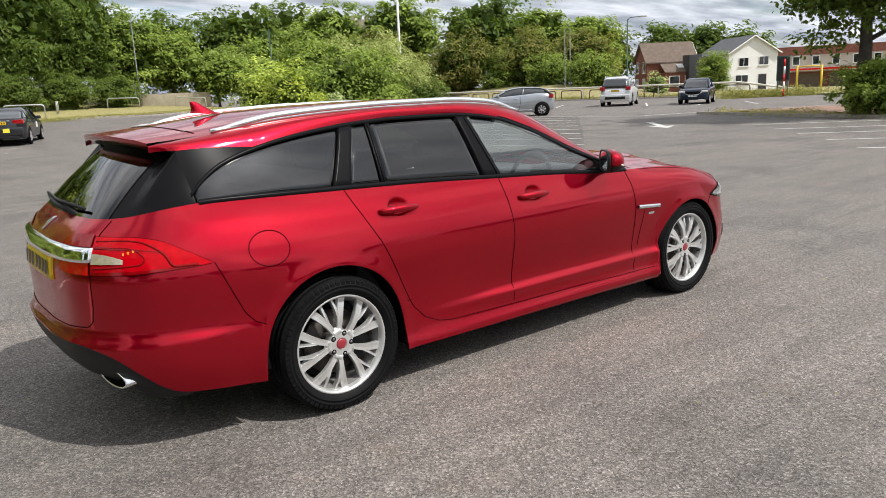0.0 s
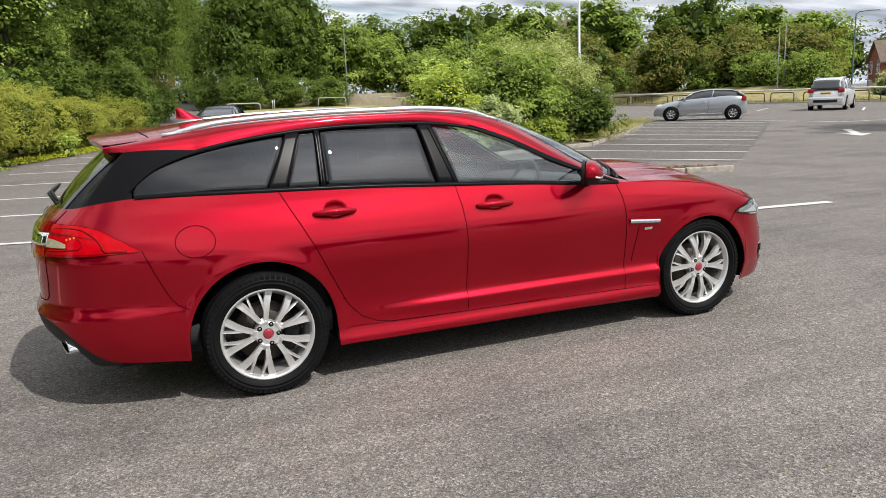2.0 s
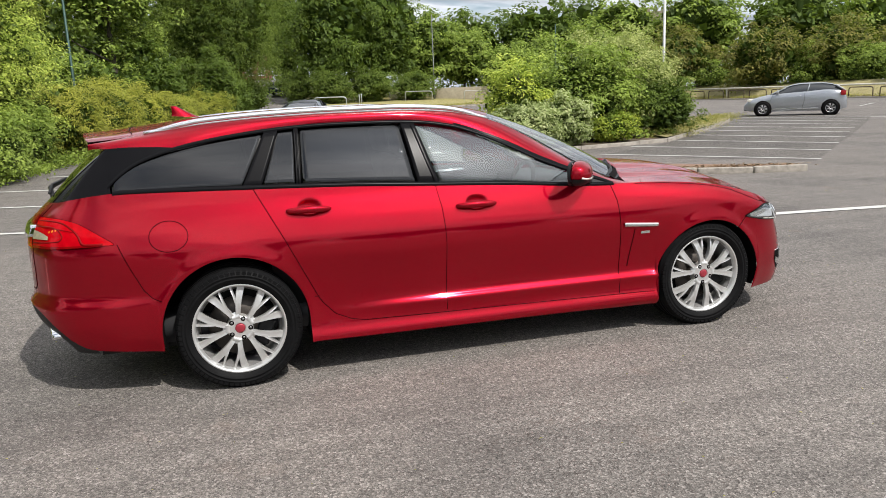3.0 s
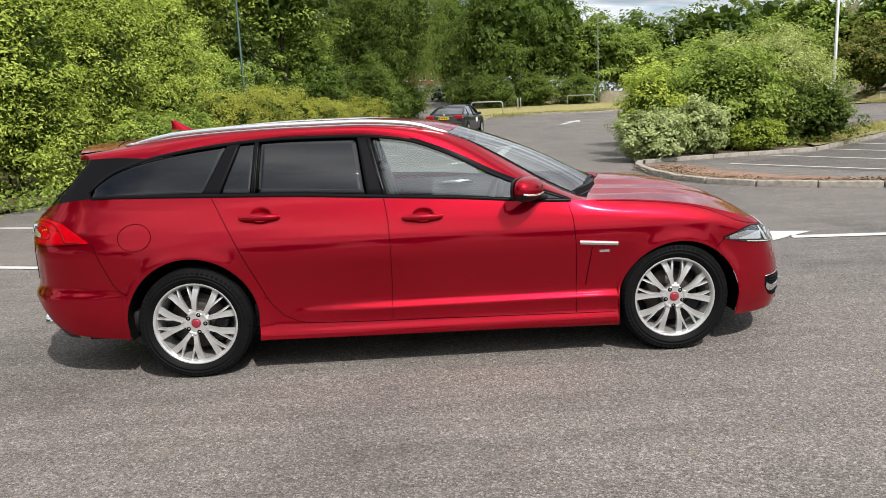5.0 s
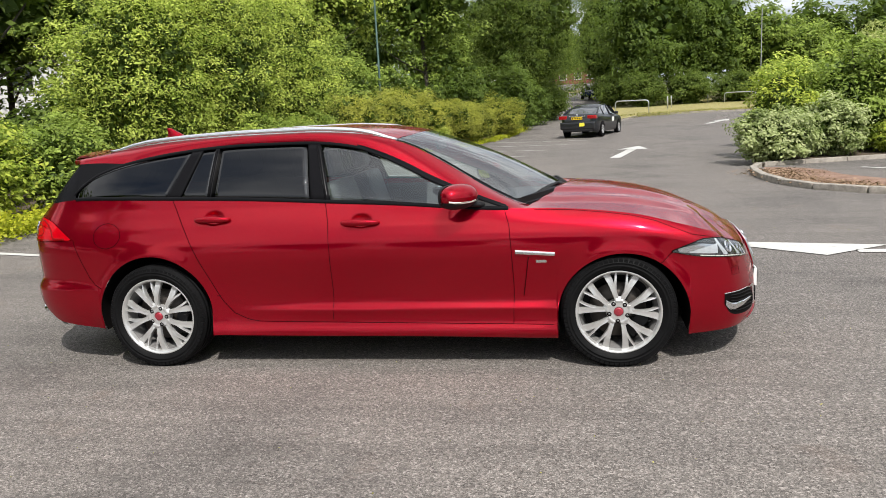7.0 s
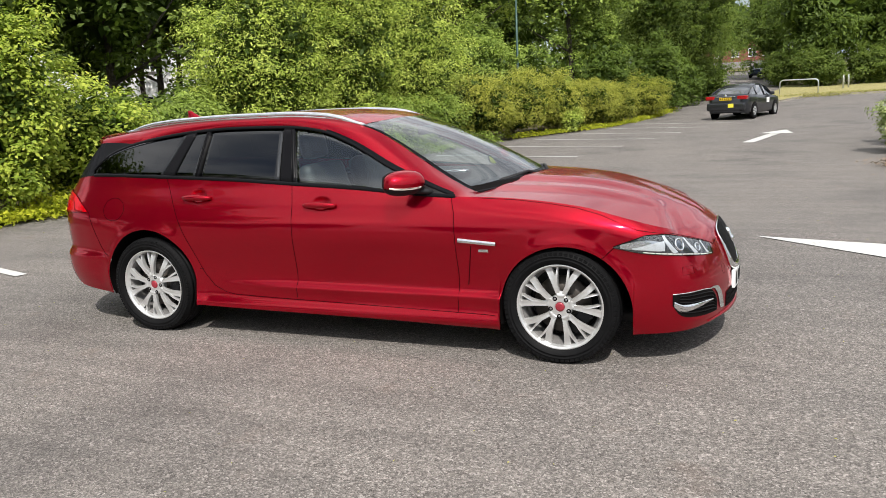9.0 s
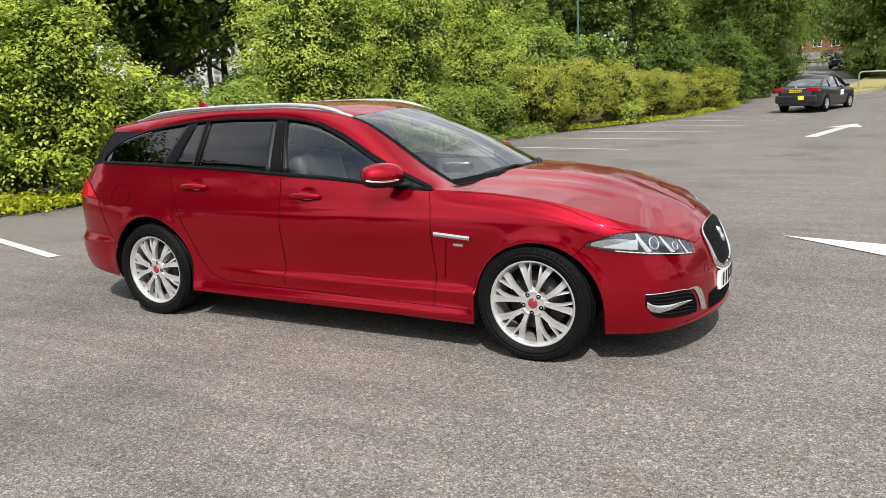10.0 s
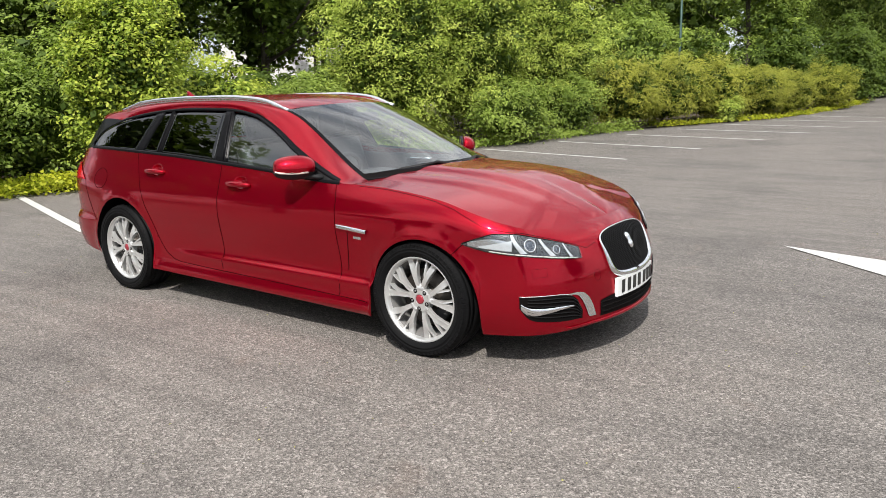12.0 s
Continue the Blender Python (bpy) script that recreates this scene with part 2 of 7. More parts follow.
RUBBER = plain("tyre_rubber", (0.007, 0.007, 0.0074), 0.55, 0.0, 0.35, 12.0, 0.15, 0.0, 0.07)
GLASS_DARK = pane("privacy_glass", (0.035, 0.037, 0.04), 0.0, 0.062)
GLASS_CLEAR = pane("side_glass", (0.84, 0.93, 0.92), 0.0, 0.115)
GLASS_SCREEN = pane("windscreen_glass", (0.80, 0.87, 0.87), 0.0, 0.16)
GLASS_TAIL = pane("rear_privacy_glass", (0.02, 0.021, 0.023), 0.0, 0.04)
GLASS_LAMP = pane("clear_lamp_lens", (0.92, 0.94, 0.95))
GLASS_RED = plain("red_lamp_lens", (0.60, 0.008, 0.006), 0.08, 0.0, 0.1, 10.0, 0.0, 0.2)
GLASS_DEEP = plain("deep_red_lens", (0.20, 0.001, 0.003), 0.08, 0.0, 0.1, 10.0, 0.0, 0.0, 0.4)
LENS_WHITE = plain("white_lamp_lens", (0.78, 0.74, 0.66), 0.15, 0.0, 0.08, 30.0, 0.0, 1.0)
AMBER = plain("amber_lens", (0.85, 0.22, 0.02), 0.15, 0.0, 0.1, 10.0, 0.0, 1.0)
INSIDE = plain("dark_cabin_trim", (0.030, 0.030, 0.032), 0.6, 0.0, 0.2, 10.0, 0.1)
LEATHER = plain("black_leather", (0.035, 0.034, 0.033), 0.45, 0.0, 0.2, 30.0, 0.25)
GREYTRIM = plain("grey_cabin_trim", (0.34, 0.34, 0.33), 0.6, 0.0, 0.1, 10.0)
PLATE_W = plain("white_plate", (0.78, 0.79, 0.78), 0.35, 0.0, 0.03)
PLATE_Y = plain("yellow_plate", (0.78, 0.52, 0.02), 0.35, 0.0, 0.05)
PLATE_STICKER = plain("yellow_notice", (0.80, 0.72, 0.06), 0.5, 0.0, 0.05)
INK = plain("black_ink", (0.012, 0.012, 0.012), 0.4)
ASPHALT = asphalt_material()
DARK_ASPHALT = asphalt_material("newer_dark_asphalt", 0.74)
MARK = marking_material()

# ---- mesh tools ----
def mesh_of(name, verts, faces, mat, smooth=True, normals=None):
    me = bpy.data.meshes.new(name)
    me.from_pydata([tuple(v) for v in verts], [], faces)
    if mat is not None:
        for one in mat if isinstance(mat, (list, tuple)) else (mat,):
            me.materials.append(one)
    if smooth:
        me.shade_smooth()
    me.update()
    if normals is not None:
        me.normals_split_custom_set_from_vertices(normals)
    return me


def piece(name, vf, mat, parent=None, label="", smooth=True, at=None, normals=None):
    """One mesh object, a part when it has a parent."""
    ob = new(name, mesh_of(name, vf[0], vf[1], mat, smooth, normals))
    if parent is not None:
        ob.parent = parent
    if at is not None:
        ob.matrix_local = at
    if label:
        ob["label"] = label
    return ob


def thing(name, at, label, category, group="", kind=""):
    ob = new(name)
    ob.empty_display_size = 0.2
    ob.matrix_world = at
    return tagged(ob, label, category, group, kind)


def join(*parts):
    verts, faces = [], []
    for v, f in parts:
        k = len(verts)
        verts += [tuple(p) for p in v]
        faces += [tuple(i + k for i in one) for one in f]
    return verts, faces


def moved(vf, m):
    return [tuple(m @ Vector(p)) for p in vf[0]], vf[1]


def mirrored(vf):
    return [(p[0], -p[1], p[2]) for p in vf[0]], [tuple(reversed(f)) for f in vf[1]]


def grid(rows, close=False, flip=False):
    """Faces over rows of points of equal length."""
    n = len(rows[0])
    verts = [tuple(p) for r in rows for p in r]
    faces = []
    for i in range(len(rows) - 1):
        for j in range(n if close else n - 1):
            k = (j + 1) % n
            q = (i * n + j, i * n + k, (i + 1) * n + k, (i + 1) * n + j)
            faces.append(tuple(reversed(q)) if flip else q)
    return verts, faces


def thick(rows, normal_of, depth):
    """A sheet over rows of points, with a rim that goes back by depth along normal_of(point)."""
    v, f = grid(rows)
    n, m = len(rows[0]), len(rows)
    rim = [(0, j) for j in range(n)] + [(i, n - 1) for i in range(1, m)] + [(m - 1, j) for j in range(n - 2, -1, -1)] + [(i, 0) for i in range(m - 2, 0, -1)]
    base = len(v)
    for i, j in rim:
        p = Vector(rows[i][j])
        v.append(tuple(p - Vector(normal_of(p)) * depth))
    k = len(rim)
    for a in range(k):
        b = (a + 1) % k
        ia, ib = rim[a][0] * n + rim[a][1], rim[b][0] * n + rim[b][1]
        f.append((ib, ia, base + a, base + b))
    return v, f


def box(x0, x1, y0, y1, z0, z1, bevel=0.0):
    """A box; bevel cuts all its edges."""
    if bevel <= 0:
        v = [(x, y, z) for x in (x0, x1) for y in (y0, y1) for z in (z0, z1)]
        return v, [(0, 1, 3, 2), (4, 6, 7, 5), (0, 4, 5, 1), (2, 3, 7, 6), (0, 2, 6, 4), (1, 5, 7, 3)]
    bm = bmesh.new()
    bmesh.ops.create_cube(bm, size=1.0)
    for p in bm.verts:
        p.co = Vector(((x0 + x1) / 2 + p.co.x * (x1 - x0), (y0 + y1) / 2 + p.co.y * (y1 - y0), (z0 + z1) / 2 + p.co.z * (z1 - z0)))
    bmesh.ops.bevel(bm, geom=bm.edges[:], offset=bevel, segments=2, profile=0.6, affect="EDGES")
    bm.verts.index_update()
    out = [tuple(p.co) for p in bm.verts], [tuple(p.index for p in f.verts) for f in bm.faces]
    bm.free()
    return out


def tube(points, radius, sides=8, cap=True, flat=1.0):
    """A round bar along points; radius may be one number or one for each point."""
    pts = [Vector(p) for p in points]
    rad = radius if isinstance(radius, (list, tuple)) else [radius] * len(pts)
    rows, up = [], None
    for i, p in enumerate(pts):
        d = (pts[min(i + 1, len(pts) - 1)] - pts[max(i - 1, 0)]).normalized()
        if up is None:
            up = Vector((0, 0, 1)) if abs(d.z) < 0.9 else Vector((1, 0, 0))
        a = d.cross(up).normalized()
        up = a.cross(d).normalized()
        rows.append([p + (a * math.cos(t) + up * math.sin(t) * flat) * rad[i] for t in (2 * math.pi * k / sides for k in range(sides))])
    v, f = grid(rows, True, True)
    if cap:
        f.append(tuple(range(sides)))
        f.append(tuple(reversed(range(len(v) - sides, len(v)))))
    return v, f


def lathe(profile, steps=48, axis="y"):
    """Turns (radius, along) points round an axis."""
    rows = []
    for k in range(steps):
        a = 2 * math.pi * k / steps
        c, s = math.cos(a), math.sin(a)
        rows.append([(r * c, h, r * s) if axis == "y" else (r * c, r * s, h) for r, h in profile])
    rows.append(rows[0])
    v, f = grid(rows, False, axis == "y")
    return v, f


def spline(points):
    """A smooth curve y(x) through points that never overshoots."""
    x, y = np.array(points, float).T
    h = np.diff(x)
    d = np.diff(y) / h
    m = np.zeros(len(x))
    for i in range(1, len(x) - 1):
        if d[i - 1] * d[i] > 0:
            a, b = 2 * h[i] + h[i - 1], h[i] + 2 * h[i - 1]
            m[i] = (a + b) / (a / d[i - 1] + b / d[i])
    m[0], m[-1] = d[0], d[-1]

    def at(v):
        v = min(max(v, x[0]), x[-1])
        i = min(max(int(np.searchsorted(x, v)) - 1, 0), len(h) - 1)
        t = (v - x[i]) / h[i]
        return float(y[i] * (1 + 2 * t) * (1 - t) ** 2 + h[i] * m[i] * t * (1 - t) ** 2 + y[i + 1] * t * t * (3 - 2 * t) + h[i] * m[i + 1] * t * t * (t - 1))

    return at


def lerp(a, b, t):
    return a + (b - a) * t

# ---- ground ----
rise_north = spline([(-1000, 0), (27, 0), (34, 0.15), (40, 0.40), (47, 0.70), (56, 0.90), (66, 1.05), (74, 1.7), (82, 2.35), (110, 3.9), (150, 6.0), (220, 7.0), (1000, 7.0)])
fall_east = spline([(-1000, 0), (45, 0), (70, -0.3), (95, -0.5), (1000, -0.5)])


def lift(x, y):
    """The lie of the land: level tarmac that rises to the north and falls a little to the east."""
    k = min(max((x - 16) / 22, 0), 1)
    return rise_north(y) * (1 - k * k * (3 - 2 * k)) + fall_east(x)


xs = sorted({*np.linspace(-600, -60, 8), *np.linspace(-60, 110, 86), *np.linspace(110, 700, 8)})
ys = sorted({*np.linspace(-600, -40, 8), *np.linspace(-40, 140, 91), *np.linspace(140, 800, 8)})
ground = piece("ground", grid([[(x, y, lift(x, y)) for x in xs] for y in ys]), ASPHALT)
tagged(ground, "worn grey asphalt of an open car park", "ground", "", "structure")


def ribbon(points, width, z=0.008):
    """A painted stripe along points on the ground."""
    rows = []
    pts = []
    for a, b in zip(points, points[1:]):
        n = max(1, int(math.dist(a, b) / 0.6))
        pts += [(lerp(a[0], b[0], k / n), lerp(a[1], b[1], k / n)) for k in range(n)]
    pts.append(points[-1])
    for i, p in enumerate(pts):
        a, b = pts[max(i - 1, 0)], pts[min(i + 1, len(pts) - 1)]
        dx, dy = b[0] - a[0], b[1] - a[1]
        d = math.hypot(dx, dy)
        rows.append([(p[0] + s * dy / d * width / 2, p[1] - s * dx / d * width / 2, lift(*p) + z) for s in (-1, 1)])
    return grid(rows)


def flat(points, z=0.008):
    return [(x, y, lift(x, y) + z) for x, y in points], [tuple(range(len(points)))]


def stripe(a, b, width=0.115):
    tagged(piece("bay_line", ribbon([a, b], width), MARK), "white painted parking bay line on asphalt", "road marking", "bay lines", "structure")


bays = flat([(9.5, 6.9), (17.5, 13.9), (23.9, 19.7), (23.0, 25.6), (21.2, 24.9), (18.6, 21.4), (14.5, 17.1), (10.4, 13.3), (7.0, 10.9)], 0.004)
tagged(piece("bay_surface", bays, DARK_ASPHALT), "darker newer asphalt of the bays beside the island", "road surface", "", "structure")
# bays along the planted border
for x, y in ((-4.25, 0.25), (-3.7, 2.72), (-3.1, 5.34), (-2.5, 7.95), (-1.87, 10.36), (-1.27, 13.26), (-0.65, 16.5), (-0.07, 19.48), (0.5, 22.58), (1.32, 25.95), (2.15, 28.7)):
    stripe((x, y), (x - 4.2, y + 1.22))
# bays beside the island, and those across the way
for k in range(9):
    x, y = 9.88 + 1.587 * k, 7.18 + 1.44 * k
    stripe((x, y), (x - 2.75 + 0.18 * k, y + 3.95 + 0.2 * k))
for x, y in ((12.67, 2.56), (14.45, 3.96), (16.08, 5.45), (17.53, 6.83), (19.3, 8.45)):
    stripe((x, y), (x + 2.9, y - 3.5))
for k in range(6):
    stripe((33.2 + 0.5 * k, 27.3 - 3.2 * k + 6), (37.6 + 0.5 * k, 30.6 - 3.2 * k + 6))
stripe((22.5, 25.9), (23.9, 20.1), 0.12)
stripe((23.9, 20.05), (24.0, 16.4), 0.12)
stripe((24.05, 16.3), (27.2, 15.3), 0.14)


def arrow(tail, tip, head=2.0, wide=0.95, shaft=0.26):
    a, b = Vector(tail), Vector(tip)
    d = (b - a).normalized()
    n = Vector((-d.y, d.x))
    m = b - d * head
    pts = [a + n * shaft / 2, a - n * shaft / 2, m - n * shaft / 2, m - n * wide / 2, b, m + n * wide / 2, m + n * shaft / 2]
    v = [(p.x, p.y, lift(p.x, p.y) + 0.008) for p in pts]
    tagged(piece("direction_arrow", (v, [(0, 1, 2, 6), (3, 4, 5), (2, 3, 6), (6, 3, 5)][:2] + [(2, 3, 5, 6)]), MARK), "white painted direction arrow on asphalt", "road marking", "direction arrows", "structure")


arrow((2.62, 16.85), (3.86, 22.6), 1.9, 1.0, 0.30)
arrow((8.75, 36.6), (10.4, 39.3), 1.2, 0.9, 0.3)
arrow((19.93, 12.81), (17.4, 10.25), 1.15, 0.85, 0.24)
v, f = join(flat([(2.57, 3.13), (3.62, 2.20), (4.33, 2.66)]), ribbon([(3.95, 2.39), (5.2, 2.24), (6.33, 2.08)], 0.15))
tagged(piece("direction_arrow", (v, f), MARK), "large white painted arrow on asphalt", "road marking", "direction arrows", "structure")

SOIL = ground_material("bare_soil", (0.05, 0.035, 0.024), (0.10, 0.075, 0.05), (0.17, 0.13, 0.09))
DIRT = ground_material("reddish_dirt", (0.14, 0.075, 0.05), (0.26, 0.15, 0.105), (0.38, 0.26, 0.19), 3.0, 0.8)
VERGE = ground_material("dry_grass", (0.13, 0.12, 0.045), (0.26, 0.23, 0.10), (0.40, 0.34, 0.17))
LAWN = ground_material("mown_grass", (0.13, 0.135, 0.035), (0.27, 0.24, 0.08), (0.44, 0.37, 0.16))
KERB = plain("concrete_kerb", (0.30, 0.272, 0.235), 0.85, 0.0, 0.45, 9.0, 0.7)


def bed(name, points, z, mat, label):
    bm = bmesh.new()
    vs = [bm.verts.new((x, y, 0)) for x, y in points]
    bm.faces.new(vs)
    bmesh.ops.triangulate(bm, faces=bm.faces[:])
    for _ in range(3):
        bmesh.ops.subdivide_edges(bm, edges=[e for e in bm.edges if e.calc_length() > 1.5], cuts=1)
        bmesh.ops.triangulate(bm, faces=bm.faces[:])
    for p in bm.verts:
        p.co.z = lift(p.co.x, p.co.y) + z + 0.03 * noise.noise(p.co * 0.9)
    bm.normal_update()
    for face in bm.faces:
        if face.normal.z < 0:
            face.normal_flip()
    bm.verts.index_update()
    ob = piece(name, ([tuple(p.co) for p in bm.verts], [tuple(q.index for q in f.verts) for f in bm.faces]), mat)
    bm.free()
    return tagged(ob, label, "ground", "", "structure")


BORDER = [(-9.8, -8), (-8.9, 0), (-8.0, 2.6), (-7.4, 7), (-6.3, 15), (-5.7, 20), (-3.5, 26.4), (-2.0, 32), (-1.2, 38), (-0.6, 46), (-0.2, 58)]
bed("planting_bed", BORDER + [(-14, 62), (-40, 50), (-40, -8)], 0.05, SOIL, "dark soil bed under the shrub border")
bed("planting_island", [(5.25, 12.0), (6.8, 12.6), (8.4, 13.0), (10.4, 13.5), (14.5, 17.4), (18.6, 21.7), (21.2, 25.2), (19.5, 28), (13, 27), (8.5, 22), (6.2, 16)], 0.07, SOIL, "soil bed under the bushes of the island")
bed("grass_strip", [(10.5, 13.62), (14.6, 17.5), (18.7, 21.8), (21.1, 25.0), (19.0, 24.4), (15.2, 20.4), (11.0, 15.4)], 0.13, VERGE, "dry grass strip beside the parking bays")
bed("dirt_strip", [(5.0, 9.4), (5.12, 8.2), (5.6, 7.3), (6.5, 6.65), (8.15, 5.85), (8.2, 6.1), (7.6, 6.9), (6.7, 8.0), (6.2, 9.4), (6.0, 11.0), (5.35, 11.5)], 0.05, DIRT, "leaf litter and dirt behind the kerb")
bed("lawn", [(4.2, 41), (6.5, 46.2), (9, 46.6), (12.8, 46), (17, 47.5), (21, 50), (31, 56), (31, 82), (7, 82), (5.2, 60), (4.0, 48)], 0.12, LAWN, "mown grass with dry patches")
bed("far_verge", [(-30, 97), (-10, 96), (10, 96), (22, 98), (22, 108), (8, 107), (-10, 107), (-30, 108)], 0.12, LAWN, "grass verge beyond the far road")
bed("grass_verge", [(50.5, 20), (56, 12), (120, 0), (130, 100), (60, 130), (30, 84), (33, 66), (45.7, 67), (47.1, 54), (49.0, 42), (53.0, 29.6)], 0.1, VERGE, "rough dry grass beyond the railings")
rows = []
for x, y in ((54.6, 30), (52.9, 36), (51.4, 42), (50.3, 48.5), (49.4, 54.5), (48.7, 61), (48.1, 67.5), (47.6, 75)):
    k = min(1, max(0, (y - 36) / 10))
    rows.append([(x + d, y + 0.17 * d, lift(x + d, y + 0.17 * d) + 0.08 + k * h) for d, h in ((-0.05, 0.02), (0.9, 0.5), (2.2, 1.05), (4.5, 1.45), (8.0, 1.5), (12.0, 0.9), (16.0, 0.0))])
tagged(piece("grass_bank", grid(rows), VERGE), "low bank of dry grass behind the railings", "ground", "", "structure")
bed("tree_island", [(25.5, 14.3), (23.6, 8.8), (22.6, 4.2), (26, 2), (33, 9.2), (30.4, 11.2), (28.5, 12.2)], 0.09, DIRT, "dusty island of soil round a tree")


def kerb_line(points, label, height=0.11, depth=0.13, stone=0.9):
    """A row of kerbstones, each a piece of its own."""
    host = None
    pts = [Vector(p) for p in points]
    lengths = [0]
    for a, b in zip(pts, pts[1:]):
        lengths.append(lengths[-1] + (b - a).length)
    n = max(1, int(lengths[-1] / stone))

    def at(s):
        for i in range(len(pts) - 1):
            if s <= lengths[i + 1] + 1e-6:
                return pts[i].lerp(pts[i + 1], (s - lengths[i]) / max(lengths[i + 1] - lengths[i], 1e-6))
        return pts[-1]

    host = tagged(new("kerb"), label, "kerb", "", "structure")
    rnd = random.Random(len(points) * 7 + int(pts[0].x * 10))
    for k in range(n):
        a, b = at(lengths[-1] * k / n), at(lengths[-1] * (k + 1) / n)
        mid, l = (a + b) / 2, (b - a).length
        vf = box(-l / 2 + 0.006, l / 2 - 0.006, -depth / 2, depth / 2, -0.08, height, 0.014)
        ob = piece("kerbstone", vf, KERB, host)
        ob.matrix_local = pose(mid.x, mid.y, lift(mid.x, mid.y) + rnd.uniform(-0.008, 0.008), rnd.uniform(-1.5, 1.5), 0, math.degrees(math.atan2((b - a).y, (b - a).x)) + rnd.uniform(-0.8, 0.8))


kerb_line([(8.2, 5.7), (7.35, 5.95), (6.4, 6.42), (5.75, 6.85), (5.3, 7.35), (5.0, 8.0), (4.86, 8.8), (4.84, 9.6), (4.95, 10.6), (5.15, 11.6), (5.4, 12.1)], "weathered concrete kerb round the island's nose")
kerb_line([(5.5, 12.15), (6.8, 12.66), (8.4, 13.05), (10.4, 13.5)], "weathered concrete kerb before the bushes", 0.10)
kerb_line([(10.45, 13.55), (14.5, 17.4), (18.6, 21.7), (21.15, 25.15)], "concrete kerb along the dry grass strip", 0.10)
kerb_line([(4.1, 41), (6.4, 46.1), (9, 46.5), (12.8, 45.9), (17, 47.3), (21, 49.9)], "concrete kerb at the edge of the lawn", 0.11)
kerb_line([(52.9, 29.4), (50.9, 35.6), (49.0, 42.2), (47.9, 48.4), (47.0, 54.4), (46.3, 61), (45.7, 67.4)], "pale concrete kerb before the railings", 0.12, 0.2, 1.8)
kerb_line([(25.5, 14.4), (23.5, 8.8), (22.5, 4.2)], "concrete kerb round the tree island", 0.11)
kerb_line([(25.6, 14.4), (28.5, 12.3), (30.4, 11.3), (33, 9.3)], "concrete kerb behind the tree island", 0.11)

# ---- the red estate car ----
car = thing("estate_car", pose(0, -0.03, 0), "deep red metallic estate car parked on the worn asphalt", "car")

PLAN = [(-2.59, 0), (-2.585, 0.25), (-2.554, 0.48), (-2.464, 0.66), (-2.338, 0.787), (-2.12, 0.866), (-1.8, 0.905), (-1.3, 0.92), (-0.5, 0.922), (0.3, 0.925),
        (1.0, 0.93), (1.5, 0.93), (1.80, 0.908), (1.98, 0.866), (2.13, 0.778), (2.245, 0.61), (2.322, 0.40), (2.365, 0.2), (2.38, 0)]


def plan_samples():
    """The half outline at sill height, evenly by its length."""
    p = [Vector((x, y)) for x, y in PLAN]
    p = [Vector((p[1].x, -p[1].y))] + p + [Vector((p[-2].x, -p[-2].y))]
    out = []
    for i in range(1, len(p) - 2):
        for k in range(24):
            t = k / 24
            a, b, c, d = p[i - 1], p[i], p[i + 1], p[i + 2]
            out.append(0.5 * (2 * b + (c - a) * t + (2 * a - 5 * b + 4 * c - d) * t * t + (3 * b - a - 3 * c + d) * t ** 3))
    out.append(p[-2])
    return np.array([tuple(v) for v in out])


OUTLINE = plan_samples()
ALONG = np.r_[0, np.cumsum(np.hypot(*np.diff(OUTLINE, axis=0).T))]
TOTAL = ALONG[-1]
side_off = spline([(0.16, 0.040), (0.19, 0.012), (0.215, 0.0), (0.24, 0.004), (0.27, 0.018), (0.30, 0.024), (0.335, 0.022), (0.358, 0.016), (0.372, 0.018), (0.392, 0.040), (0.43, 0.046), (0.52, 0.036), (0.62, 0.019), (0.70, 0.010),
                   (0.78, 0.016), (0.86, 0.040), (0.94, 0.072), (1.02, 0.106), (1.12, 0.140)])
nose_off = spline([(0.16, 0.05), (0.20, 0.012), (0.26, 0.0), (0.36, 0.0), (0.46, 0.010), (0.55, 0.035), (0.64, 0.075), (0.70, 0.115), (0.76, 0.175), (0.85, 0.30)])
tail_off = spline([(0.20, 0.14), (0.28, 0.095), (0.36, 0.03), (0.44, 0.004), (0.50, 0.0), (0.535, 0.018), (0.58, 0.032), (0.78, 0.030), (0.90, 0.050), (0.98, 0.095), (1.04, 0.16), (1.09, 0.225)])
top_z = spline([(-2.6, 1.040), (-2.5, 1.045), (-2.4, 1.055), (-2.28, 1.07), (-2.15, 1.085), (-1.98, 1.095), (-1.37, 1.08), (-0.83, 1.06), (-0.32, 1.03), (0.18, 1.0), (0.52, 0.972), (0.81, 0.955),
                (1.0, 0.95), (1.2, 0.94), (1.55, 0.902), (1.83, 0.832), (2.0, 0.785), (2.15, 0.75), (2.25, 0.742), (2.36, 0.745)])
low_z = spline([(-2.6, 0.495), (-2.58, 0.508), (-2.546, 0.510), (-2.504, 0.496), (-2.448, 0.462), (-2.38, 0.398), (-2.31, 0.330), (-2.23, 0.285), (-2.05, 0.265), (-1.86, 0.25), (-1.02, 0.212), (0.5, 0.192), (1.06, 0.18), (1.87, 0.185), (2.1, 0.19), (2.36, 0.20)])
ARCHES = [(-1.4615, 0.340, 0.388), (1.482, 0.308, 0.378)]


